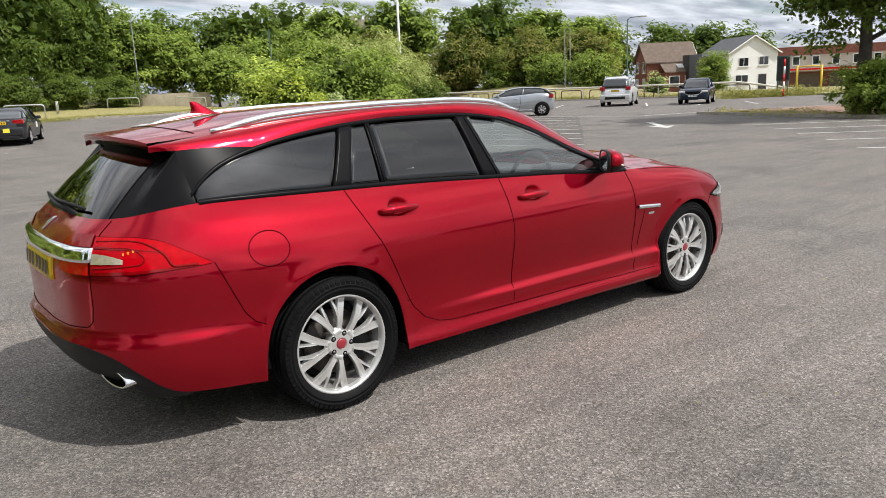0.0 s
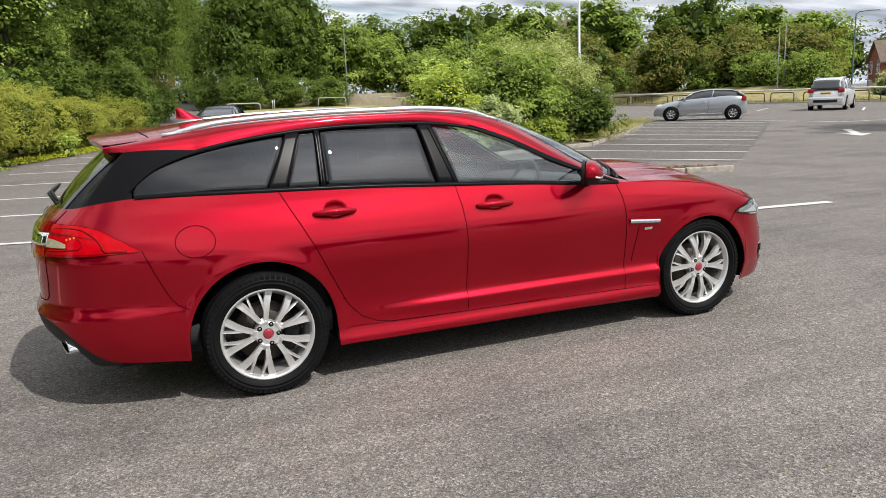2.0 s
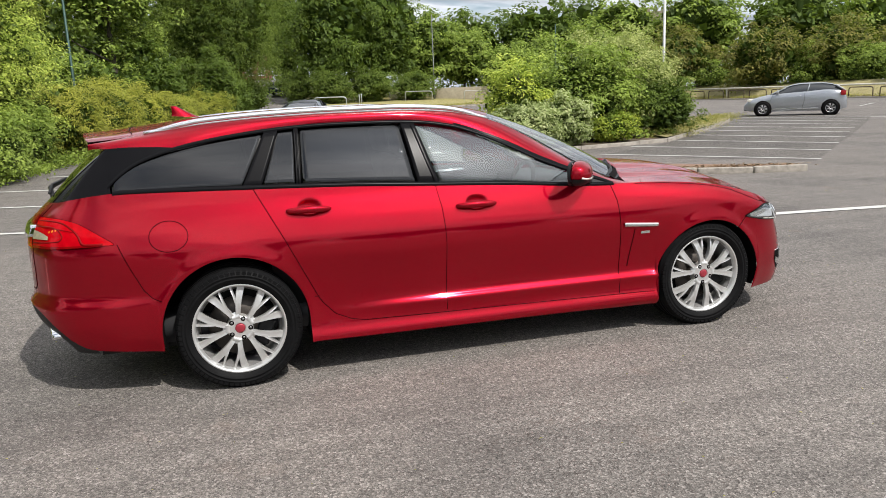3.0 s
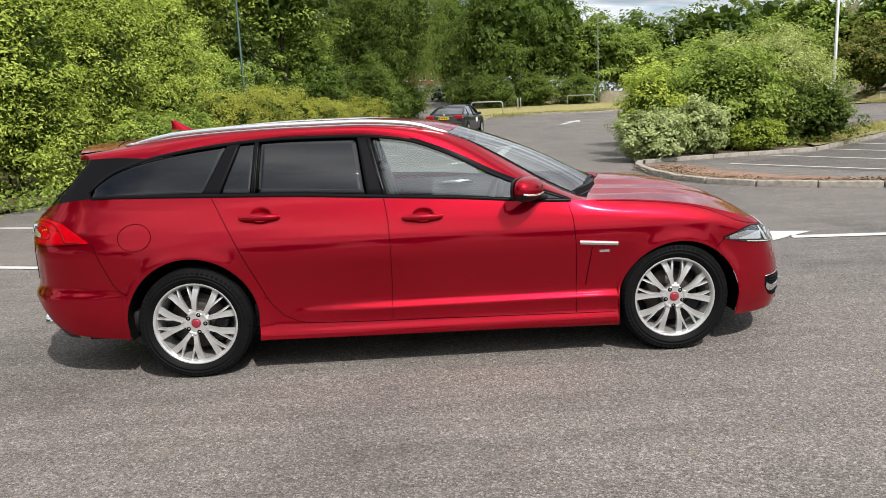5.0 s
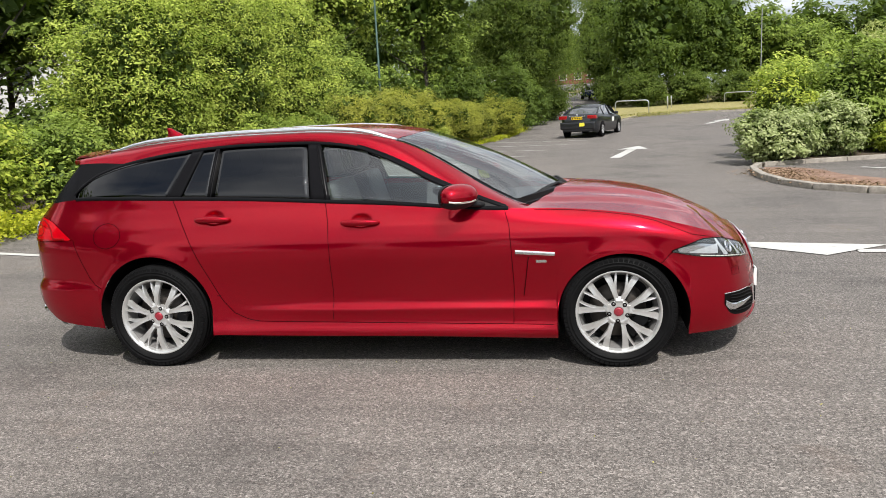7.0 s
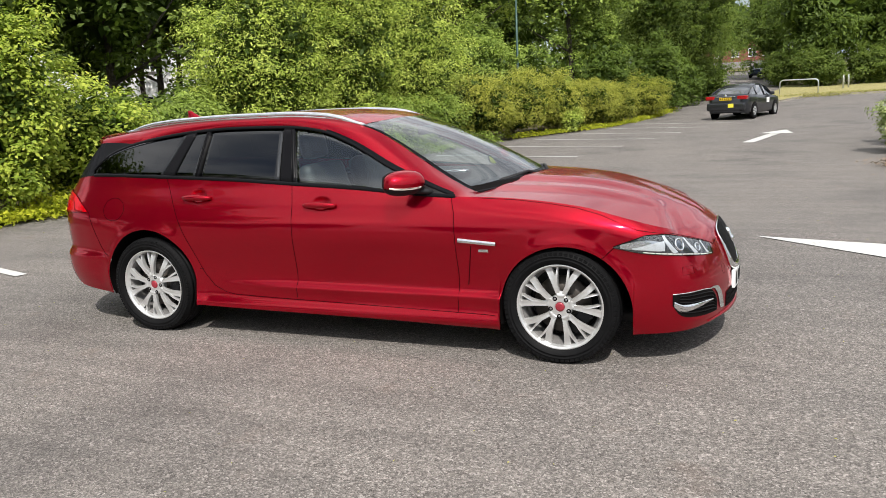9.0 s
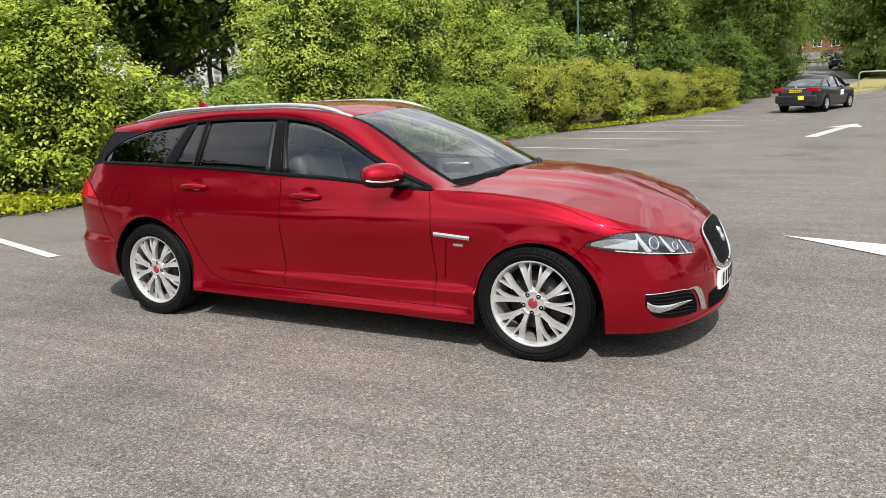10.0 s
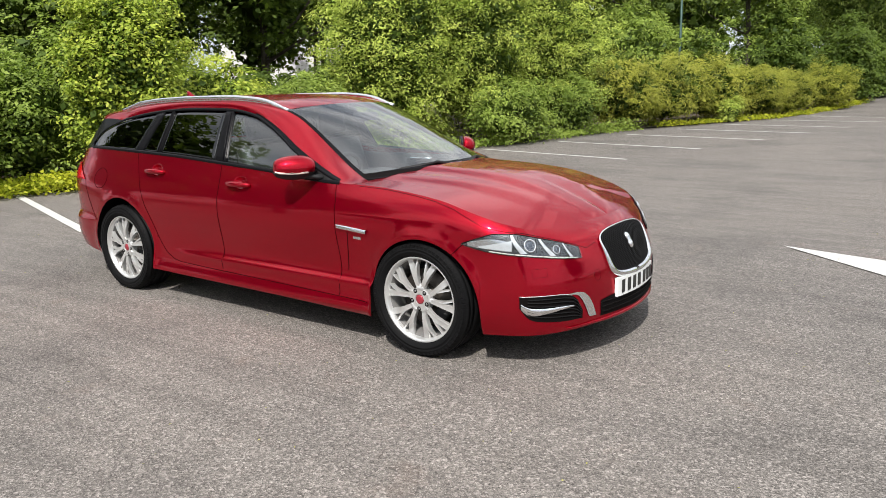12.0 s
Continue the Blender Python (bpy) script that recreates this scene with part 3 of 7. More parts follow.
def plan_at(s):
    s = min(max(s, 0), TOTAL)
    x, y = np.interp(s, ALONG, OUTLINE[:, 0]), np.interp(s, ALONG, OUTLINE[:, 1])
    a, b = max(s - 0.02, 0), min(s + 0.02, TOTAL)
    dx = np.interp(b, ALONG, OUTLINE[:, 0]) - np.interp(a, ALONG, OUTLINE[:, 0])
    dy = np.interp(b, ALONG, OUTLINE[:, 1]) - np.interp(a, ALONG, OUTLINE[:, 1])
    d = math.hypot(dx, dy)
    n = (-dy / d, dx / d)
    if s < 0.02:
        n = (-1.0, 0.0)
    if s > TOTAL - 0.02:
        n = (1.0, 0.0)
    return x, y, n


def s_of_x(x):
    return float(np.interp(x, OUTLINE[:, 0], ALONG))


FRONT_S = s_of_x(1.9)


def s_of_nose(y):
    k = ALONG > FRONT_S
    return float(np.interp(-y, -OUTLINE[k, 1], ALONG[k]))


def s_of_tail(y):
    k = ALONG < s_of_x(-2.1)
    return float(np.interp(y, OUTLINE[k, 1], ALONG[k]))


def top_of(s):
    return top_z(plan_at(s)[0])


corner_off = spline([(0.16, 0.06), (0.21, 0.038), (0.27, 0.020), (0.34, 0.007), (0.42, 0.004), (0.52, 0.009), (0.62, 0.012), (0.70, 0.010), (0.78, 0.016), (0.86, 0.040), (0.94, 0.072), (1.02, 0.106), (1.12, 0.140)])

rear_off = spline([(0.16, 0.06), (0.21, 0.040), (0.27, 0.022), (0.34, 0.008), (0.42, 0.0), (0.50, 0.0), (0.525, 0.006), (0.545, 0.020), (0.58, 0.026), (0.66, 0.022), (0.74, 0.020), (0.78, 0.022), (0.86, 0.040), (0.94, 0.072), (1.02, 0.106), (1.12, 0.140)])


flank_off = spline([(0.16, 0.040), (0.19, 0.012), (0.215, 0.0), (0.24, 0.004), (0.27, 0.016), (0.30, 0.024), (0.36, 0.031), (0.43, 0.034), (0.52, 0.030), (0.62, 0.018), (0.70, 0.010),
                    (0.78, 0.016), (0.86, 0.040), (0.94, 0.072), (1.02, 0.106), (1.12, 0.140)])
HANDLES = ((-1.035, 0.948, "rear_door"), (-0.072, 0.905, "front_door"))


def eased(a, b, v):
    k = min(1.0, max(0.0, (v - a) / (b - a)))
    return k * k * (3 - 2 * k)


def shell(s, z, out=0.0):
    """The car's skin on its left half at a length along the outline and a height."""
    x, y, n = plan_at(s)
    f, r = max(n[0], 0) ** 2, max(-n[0], 0) ** 2
    k = min(1.0, max(0.0, (abs(x + 0.02) - 1.15) / 0.3))
    d = f * nose_off(z) + r * tail_off(z) + (1 - f - r) * lerp(lerp(flank_off(z), side_off(z), eased(-1.0, -0.25, x)), lerp(corner_off(z), rear_off(z), min(1.0, max(0.0, (-1.82 - x) / 0.3))), k)
    top = top_z(x)
    if x > 0.75:
        k = max(0.0, (z - top + 0.10) / 0.10)
        d += 0.035 * k * k * min(1, (x - 0.75) / 0.4)
    # flared lips over the wheels
    for cx, cz, r_ in ARCHES:
        q = math.hypot(x - cx, z - cz)
        if q > r_ - 0.02 and abs(n[0]) < 0.8:
            d -= 0.012 * math.exp(-((q - r_) / 0.05) ** 2)
    # finger hollows behind the door handles
    for cx, cz, _ in HANDLES:
        q = math.hypot((x - cx - 0.005) / 0.064, (z - cz - 0.008) / 0.039)
        if q < 1.0 and abs(n[0]) < 0.5:
            d += 0.024 * (1 - q * q) ** 0.8
    d -= out
    return (x - n[0] * d, y - n[1] * d, z)


def shell_normal(s, z):
    a, b = Vector(shell(s - 0.01, z)), Vector(shell(s + 0.01, z))
    c, d = Vector(shell(s, z - 0.01)), Vector(shell(s, z + 0.01))
    return (d - c).cross(b - a).normalized()


def low_of(x):
    for cx, cz, r in ARCHES:
        if abs(x - cx) < r:
            return cz + math.sqrt(max(r * r - (x - cx) ** 2, 0))
    return low_z(x)


def shell_columns():
    cols = list(np.linspace(0, TOTAL, 170))
    for cx, cz, r in ARCHES:
        lo, hi = s_of_x(cx - r), s_of_x(cx + r)
        cols = [c for c in cols if not lo - 0.012 < c < hi + 0.012]
        cols += [s_of_x(cx + r * math.cos(math.pi * k / 44)) for k in range(1, 44)]
        cols += [lo - 0.0015, lo + 0.0015, hi - 0.0015, hi + 0.0015, lo - 0.012, hi + 0.012]
    for cx, _, _ in HANDLES:
        cols += [s_of_x(cx + 0.005 + 0.075 * k / 9) for k in range(-9, 10)]
    return sorted(cols)


COLS = shell_columns()
MID = 0.775
rows_lo, rows_hi = 44, 30


def shell_column(s):
    x = plan_at(s)[0]
    lo, hi = low_of(x), top_of(s)
    mid = MID if hi > MID + 0.08 else lerp(lo, hi, 0.7)
    if lo > mid - 0.01:
        mid = lerp(lo, hi, 0.3)
    zs = [lerp(lo, mid, k / rows_lo) for k in range(rows_lo)] + [lerp(mid, hi, k / rows_hi) for k in range(rows_hi + 1)]
    return [shell(s, z) for z in zs]


def rear_door_edge(z):
    return float(np.interp(z, [0.29, 0.31, 0.35, 0.42, 0.46, 0.80, 1.08], [-0.74, -0.84, -0.93, -0.995, -1.02, -1.18, -1.325]))


def build_shell():
    v, f = grid([shell_column(s) for s in COLS], False, True)
    both = join((v, f), mirrored((v, f)))
    me = mesh_of("tmp", both[0], both[1], None)
    normals = [tuple(n.vector) for n in me.vertex_normals]
    co = [tuple(p.co) for p in me.vertices]
    bpy.data.meshes.remove(me)
    half = len(v)
    groups = {}
    for face in both[1]:
        c = [sum(co[i][k] for i in face) / 4 for k in range(3)]
        name = "body_shell"
        low = float(np.interp(c[0], [-0.8, 1.0], [0.30, 0.268]))
        if c[2] > low and abs(c[1]) > 0.6:
            if -0.275 < c[0] < 0.842:
                name = "front_door"
            elif rear_door_edge(c[2]) < c[0] <= -0.275:
                name = "rear_door"
        if name == "body_shell":
            if c[0] < -2.28 and c[2] > 0.57 and abs(c[1]) < 0.602:
                name = "tailgate"
            elif c[0] > 1.86 and c[2] < 0.62:
                name = "front_bumper"
            elif c[0] < -1.83 and c[2] < 0.53:
                name = "rear_bumper"
        if name not in ("tailgate", "front_bumper", "rear_bumper", "body_shell"):
            name += "_l" if c[1] > 0 else "_r"
        groups.setdefault(name, []).append(face)
    made = {}
    for name, faces in groups.items():
        used = sorted({i for face in faces for i in face})
        at = {i: k for k, i in enumerate(used)}
        made[name] = piece(name[:-2] if name[-2:] in ("_l", "_r") else name, ([co[i] for i in used], [tuple(at[i] for i in face) for face in faces]), RED, car, normals=[normals[i] for i in used])
    return made


SHELL = build_shell()


def both_sides(name, vf, mat, parent=None, label="", smooth=True):
    """The same part on the left and the right of the car."""
    return [piece(name, vf, mat, parent or car, label, smooth), piece(name, mirrored(vf), mat, parent or car, label, smooth)]


def patch(s0, s1, lower, upper, out, n=24, m=5):
    """A sheet on the skin between two height curves over the stretch s0 to s1 (curves of 0 to 1)."""
    rows = []
    for i in range(n + 1):
        q = i / n
        s = lerp(s0, s1, q)
        rows.append([shell(s, lerp(lower(q), upper(q), j / m), out) for j in range(m + 1)])
    return rows


def skin_line(points, radius, out=0.0015, sides=5):
    """A thin line on the skin through (s, z) points."""
    s, z = np.array(points, float).T
    q = np.linspace(0, len(s) - 1, 8 * len(s))
    return tube([shell(a, b, out) for a, b in zip(np.interp(q, np.arange(len(s)), s), np.interp(q, np.arange(len(s)), z))], radius, sides, True)


# belt line: the top edge of the skin
TOPROW = [shell(s, top_of(s)) for s in np.linspace(0, TOTAL, 400)]
TOP_X, TOP_Y, TOP_Z = np.array(TOPROW).T


def belt(x):
    k = slice(40, 330)
    return float(np.interp(x, TOP_X[k], TOP_Y[k])), float(np.interp(x, TOP_X[k], TOP_Z[k]))


win_top = spline([(-2.06, 1.115), (-2.02, 1.155), (-1.97, 1.195), (-1.90, 1.238), (-1.68, 1.307), (-1.43, 1.350), (-1.23, 1.372), (-1.08, 1.383), (-0.84, 1.391), (-0.5, 1.388), (-0.35, 1.380),
                  (-0.14, 1.349), (0.06, 1.279), (0.2, 1.214), (0.37, 1.128), (0.6, 1.036), (0.83, 0.957)])
edge_z = spline([(-2.15, 1.343), (-2.06, 1.356), (-1.84, 1.385), (-1.5, 1.425), (-1.2, 1.442), (-0.85, 1.450), (-0.49, 1.450), (-0.14, 1.428), (0.07, 1.388), (0.2, 1.345), (0.37, 1.258), (0.55, 1.15), (0.72, 1.05), (0.89, 0.972), (0.95, 0.957)])
edge_y = spline([(-2.15, 0.520), (-2.06, 0.535), (-1.84, 0.555), (-1.5, 0.575), (-1.0, 0.585), (-0.4, 0.58), (0.0, 0.57), (0.2, 0.57), (0.37, 0.59), (0.55, 0.62), (0.72, 0.652), (0.89, 0.69), (0.95, 0.71)])


def side_glass(x, w, out=0.0):
    """A point of the cabin's side: w from the belt line (0) to the top of the windows (1)."""
    by, bz = belt(x)
    z = lerp(bz, max(win_top(x), bz + 0.002), w)
    h = (z - bz) / 0.36
    return (x, by - 0.006 - 0.55 * (z - bz) + 0.03 * h * (1 - h) + out * 0.87, z + out * 0.48)


def glass_sheet(b0, b1, t0, t1, out, n=14, m=8, w0=0.0, w1=1.0):
    """A sheet of the cabin's side from b0 to b1 along the belt line and t0 to t1 along the top."""
    return [[side_glass(lerp(lerp(b0, t0, w), lerp(b1, t1, w), i / n), w, out) for w in (lerp(w0, w1, j / m) for j in range(m + 1))] for i in range(n + 1)]


OUTWARD = lambda p: Vector((0, 0.87, 0.48))

# windows and pillars of both sides
both_sides("front_window", thick(glass_sheet(-0.27, 0.80, -0.365, 0.795, 0.0, 34), OUTWARD, 0.004), GLASS_CLEAR, None, "clear side glass with reflections")
both_sides("rear_window", thick(glass_sheet(-1.06, -0.395, -1.04, -0.445, 0.0), OUTWARD, 0.004), GLASS_DARK, None, "dark tinted privacy glass")
both_sides("rear_vent_window", thick(glass_sheet(-1.275, -1.085, -1.15, -1.065, 0.0, 8), OUTWARD, 0.004), GLASS_DARK, None, "dark tinted privacy glass")
both_sides("quarter_window", thick(glass_sheet(-2.04, -1.375, -2.04, -1.225, 0.0, 26), OUTWARD, 0.004), GLASS_DARK, None, "dark tinted privacy glass")
for name, b0, b1, t0, t1 in (("centre_pillar", -0.395, -0.27, -0.445, -0.365), ("window_divider", -1.085, -1.06, -1.065, -1.04), ("rear_pillar", -1.375, -1.275, -1.225, -1.15)):
    both_sides(name, thick(glass_sheet(b0, b1, t0, t1, 0.006, 6), OUTWARD, 0.02), TRIM, None, "glossy black pillar")
both_sides("mirror_triangle", thick(glass_sheet(0.60, 0.80, 0.54, 0.795, 0.005, 8), OUTWARD, 0.012), PLASTIC)


def edge_trim(x0, x1, w, half, out, n=60):
    rows = []
    for i in range(n + 1):
        x = lerp(x0, x1, i / n)
        c = Vector(side_glass(x, w, out))
        up = Vector((0, -0.48, 0.87))
        rows.append([c - up * half + OUTWARD(0) * -0.006, c - up * half * 0.8, c + up * half * 0.8, c + up * half + OUTWARD(0) * -0.006])
    return grid(rows, False, True)


both_sides("belt_trim", edge_trim(-2.03, 0.83, 0.0, 0.013, 0.010), TRIM, None, "thin glossy black trim")
both_sides("window_surround", edge_trim(-2.05, 0.82, 1.0, 0.011, 0.008, 90), TRIM, None, "thin glossy black trim")
for x0, t0 in ((-1.072, -1.052), (-0.295, -0.39)):
    both_sides("pillar_highlight", tube([side_glass(lerp(x0, t0, w), w, 0.008) for w in (0.04, 0.3, 0.6, 0.95)], 0.0045, 8), TRIM)

# cant rail and windscreen pillar
red_low = spline([(-2.06, 1.318), (-1.95, 1.322), (-1.82, 1.318), (-1.68, 1.307)])
rows, dark = [], []
for i in range(94):
    x = -2.15 + 0.03 * i if i < 3 else lerp(-2.06, 0.95, (i - 3) / 90)
    a, b = Vector(side_glass(min(x, 0.83), 1.0)), Vector((x, edge_y(x), edge_z(x)))
    if x < -1.68:
        by, bz = belt(x)
        z = red_low(x)
        low_ = Vector((x, by - 0.006 - 0.55 * (z - bz), z))
        if x >= -2.06:
            dark.append([a, low_])
        else:
            low_ = low_.lerp(b + Vector((0, 0.012, -0.030)), eased(-2.06, -2.15, x))
        a = low_
    if x > 0.83:
        a = Vector((x, belt(x)[0], belt(x)[1]))
    rows.append([a.lerp(b, k / 6) + Vector((0, 0.7, 0.7)) * 0.016 * math.sin(math.pi * k / 6) * min(1, (0.95 - x) * 6) for k in range(7)])
both_sides("cant_rail", grid(rows, False, True), RED)
lift_ = Vector((0, 0.7, 0.7)) * 0.0025
both_sides("pillar_trim", grid([[r[0] + lift_, r[0].lerp(r[1], 0.5) + lift_, r[1] + lift_] for r in rows if -0.15 < r[0].x < 0.84], False, True), TRIM, None, "glossy black strip along the windscreen pillar")
both_sides("quarter_panel_trim", grid([[p[0].lerp(p[1], k / 4) for k in range(5)] for p in dark], False, True), TRIM, None, "glossy black panel behind the quarter window")

# roof with its rear spoiler
rows = []
for i in range(49):
    a = i / 48
    xs = lerp(-2.15, 0.10, a)
    row = []
    for j in range(25):
        w = j / 12 - 1
        x = lerp(lerp(-2.23, 0.235, a), xs, abs(w) ** 2.2)
        z = edge_z(xs) + 0.036 * (1 - abs(w) ** 2.4) + 0.004 * math.exp(-((abs(w) - 0.86) / 0.05) ** 2)
        if a < 0.12:
            z += 0.012 * ((0.12 - a) / 0.12) ** 2
        row.append((x, w * edge_y(xs), z))
    rows.append(row)
ROOF = rows
piece("roof", grid(rows, False, False), RED, car)
tail = [Vector(p) for p in rows[0]]
under = [[p, p + Vector((0.004, 0, -0.026)), p + Vector((0.06, 0, -0.036)), Vector((p.x + 0.17, p.y * 0.97, p.z - 0.05))] for p in tail]
piece("spoiler", grid(under, False, True), RED, car)
piece("spoiler_underside", grid([[p + Vector((0.05, 0, -0.0365)), p + Vector((0.19, 0, -0.10))] for p in tail[2:-2]], False, True), PLASTIC, car)
piece("spoiler_seam", tube([tuple(Vector(p) + Vector((0, 0, 0.0005))) for p in rows[5][1:-1]], 0.0028, 5), GAP, car)

# windscreen
screen = []
for i in range(25):
    a = i / 24
    xs = lerp(0.10, 0.925, a)
    xc, zc = lerp(0.235, 1.20, a), lerp(edge_z(0.10) + 0.036, 0.985, a) + 0.035 * math.sin(math.pi * a)
    screen.append([(lerp(xc, xs, abs(w) ** 2.2), w * edge_y(xs), lerp(zc, edge_z(xs), abs(w) ** 2.3)) for w in (j / 14 - 1 for j in range(29))])
piece("windscreen", grid(screen, False, True), GLASS_SCREEN, car, "clear curved windscreen with sky reflections")
piece("windscreen_band", grid([[tuple(Vector(p) + Vector((0.001, 0, -0.003))) for p in row] for row in screen[:2]]), TRIM, car)
for cols in (slice(0, 2), slice(-2, None)):
    strip = [[Vector(p) for p in row[cols]] for row in screen]
    strip = [[a, a.lerp(b, 0.4)] if cols.start == 0 else [b.lerp(a, 0.4), b] for a, b in strip]
    piece("screen_border", grid([[tuple(p + Vector((0.002, 0, 0.003))) for p in row] for row in strip]), TRIM, car, "black edge of the windscreen")
piece("screen_border", grid([[tuple(Vector(p) + Vector((0.003, 0, 0.004))) for p in row] for row in screen[-3:]]), TRIM, car, "black edge of the windscreen")
piece("cowl", grid([[tuple(Vector(p) + Vector((dx, 0, dz))) for p in screen[-1]] for dx, dz in ((-0.05, 0.034), (-0.01, 0.006), (0.05, -0.02), (0.12, -0.03))]), GAP, car, "black plastic scuttle below the windscreen")
for y0, y1, x0, x1 in ((-0.46, -0.02, 1.045, 1.165), (0.46, 0.04, 1.045, 1.165)):
    arm = piece("wiper", tube([(x1 + 0.02, y1, 0.995), (lerp(x0, x1, 0.55), lerp(y0, y1, 0.55), 1.037), (x0 - 0.03, y0, 1.008)], [0.014, 0.010, 0.006], 6), PLASTIC, car)
    piece("wiper_blade", tube([(x0 - 0.045, y0 - 0.02, 1.008), (lerp(x0, x1, 0.4) - 0.02, lerp(y0, y1, 0.4), 1.026), (x1 - 0.02, y1 - 0.02, 1.016)], 0.008, 6, True, 1.6), PLASTIC, arm)

# rear window and the dark corner panels round it
tail_top = [Vector((p.x + 0.11, p.y * 0.985, p.z - 0.05)) for p in tail[12:]]


def tail_sheet(q0, q1, out=0.0, n=30, m=12):
    rows = []
    for i in range(n + 1):
        q = lerp(q0, q1, i / n)
        s = q * s_of_x(-2.06)
        a = Vector(shell(s, top_of(s)))
        if q < 0.62:
            k = q / 0.62 * (len(tail_top) - 1)
            b = tail_top[int(k)].lerp(tail_top[min(int(k) + 1, len(tail_top) - 1)], k - int(k))
        else:
            k = (q - 0.62) / 0.38
            e = Vector(side_glass(-2.045, 1.0))
            far = Vector((-2.06, belt(-2.06)[0] - 0.006 - 0.55 * (1.318 - belt(-2.06)[1]), 1.318))
            b = Vector(tail_top[-1]).lerp(far, min(1, k / 0.35)) if k < 0.35 else far.lerp(Vector(shell(s_of_x(-2.06), top_of(s_of_x(-2.06)))), (k - 0.35) / 0.65 * 0.97)
        n_ = Vector((-0.75, 0.4 * q, 0.45))
        rows.append([tuple(a.lerp(b, j / m) + n_ * (0.018 * (1 - q ** 2) * math.sin(math.pi * j / m) + out)) for j in range(m + 1)])
    return rows


half = tail_sheet(0.0, 0.56)
piece("rear_screen", grid([[(x, -y, z) for x, y, z in r] for r in reversed(half)] + half[1:]), GLASS_TAIL, car, "dark raked rear window")
both_sides("corner_panel", grid(tail_sheet(0.56, 1.0, 0.0, 26)), TRIM, None, "glossy black corner panel")
both_sides("rear_screen_seam", tube([r for r in tail_sheet(0.56, 0.5601, 0.001, 1)[0]], 0.003, 5), GAP)
piece("rear_wiper", join(tube([(-2.40, -0.30, 1.03), (-2.46, -0.05, 1.085), (-2.43, 0.22, 1.10)], [0.012, 0.014, 0.008], 6), tube([(-2.425, 0.25, 1.11), (-2.45, -0.05, 1.10), (-2.405, -0.36, 1.08)], 0.008, 6)), PLASTIC, car)

# bonnet
i0 = int(np.argmin([abs(x - 0.93) + (abs(y) < 0.3) for x, y, z in TOPROW]))
rim = TOPROW[i0:]
hood_z = spline([(1.15, 1.002), (1.4, 0.986), (1.8, 0.918), (2.02, 0.842), (2.12, 0.792), (2.20, 0.745)])
rows = []
lens_ = np.r_[0, np.cumsum([math.dist(a, b) for a, b in zip(rim, rim[1:])])]
end_x = rim[-1][0]
for b, l in zip(rim, lens_ / lens_[-1]):
    cx = lerp(1.19, end_x, min(1.0, l ** 0.82))
    cz = hood_z(min(cx, 2.20)) if l < 0.97 else lerp(hood_z(min(cx, 2.20)), rim[-1][2], (l - 0.97) / 0.03)
    rows.append([(lerp(b[0], cx, k / 20), b[1] * (1 - k / 20), lerp(b[2], cz, 1 - (1 - k / 20) ** 1.7)) for k in range(21)])
bonnet = join(grid(rows), mirrored(grid(rows)))
bm = bmesh.new()
vs = [bm.verts.new(p) for p in bonnet[0]]
for f in bonnet[1]:
    bm.faces.new([vs[i] for i in f])
bmesh.ops.remove_doubles(bm, verts=bm.verts[:], dist=0.0005)
bmesh.ops.recalc_face_normals(bm, faces=bm.faces[:])
inside = [v for v in bm.verts if not v.is_boundary]
for _ in range(140):
    bmesh.ops.smooth_vert(bm, verts=inside, factor=0.5, use_axis_x=False, use_axis_y=False, use_axis_z=True)
# the raised middle and the crease towards each headlight
for v in inside:
    x, y = v.co.x, abs(v.co.y)
    q = min(1.0, max(0.0, (x - 1.1) / 1.0))
    rim_y = lerp(0.80, 0.52, q)
    fade = (1 - eased(1.62, 2.16, x)) * eased(0.0, 0.06, rim_y - y + 0.10)
    v.co.z += fade * (0.018 * (1 - eased(-0.045, 0.045, y - lerp(0.36, 0.22, q))) + 0.014 * (1 - eased(-0.05, 0.05, y - lerp(0.60, 0.42, q))))
bm.verts.index_update()
piece("bonnet", ([tuple(v.co) for v in bm.verts], [tuple(v.index for v in f.verts) for f in bm.faces]), RED, car)
bm.free()
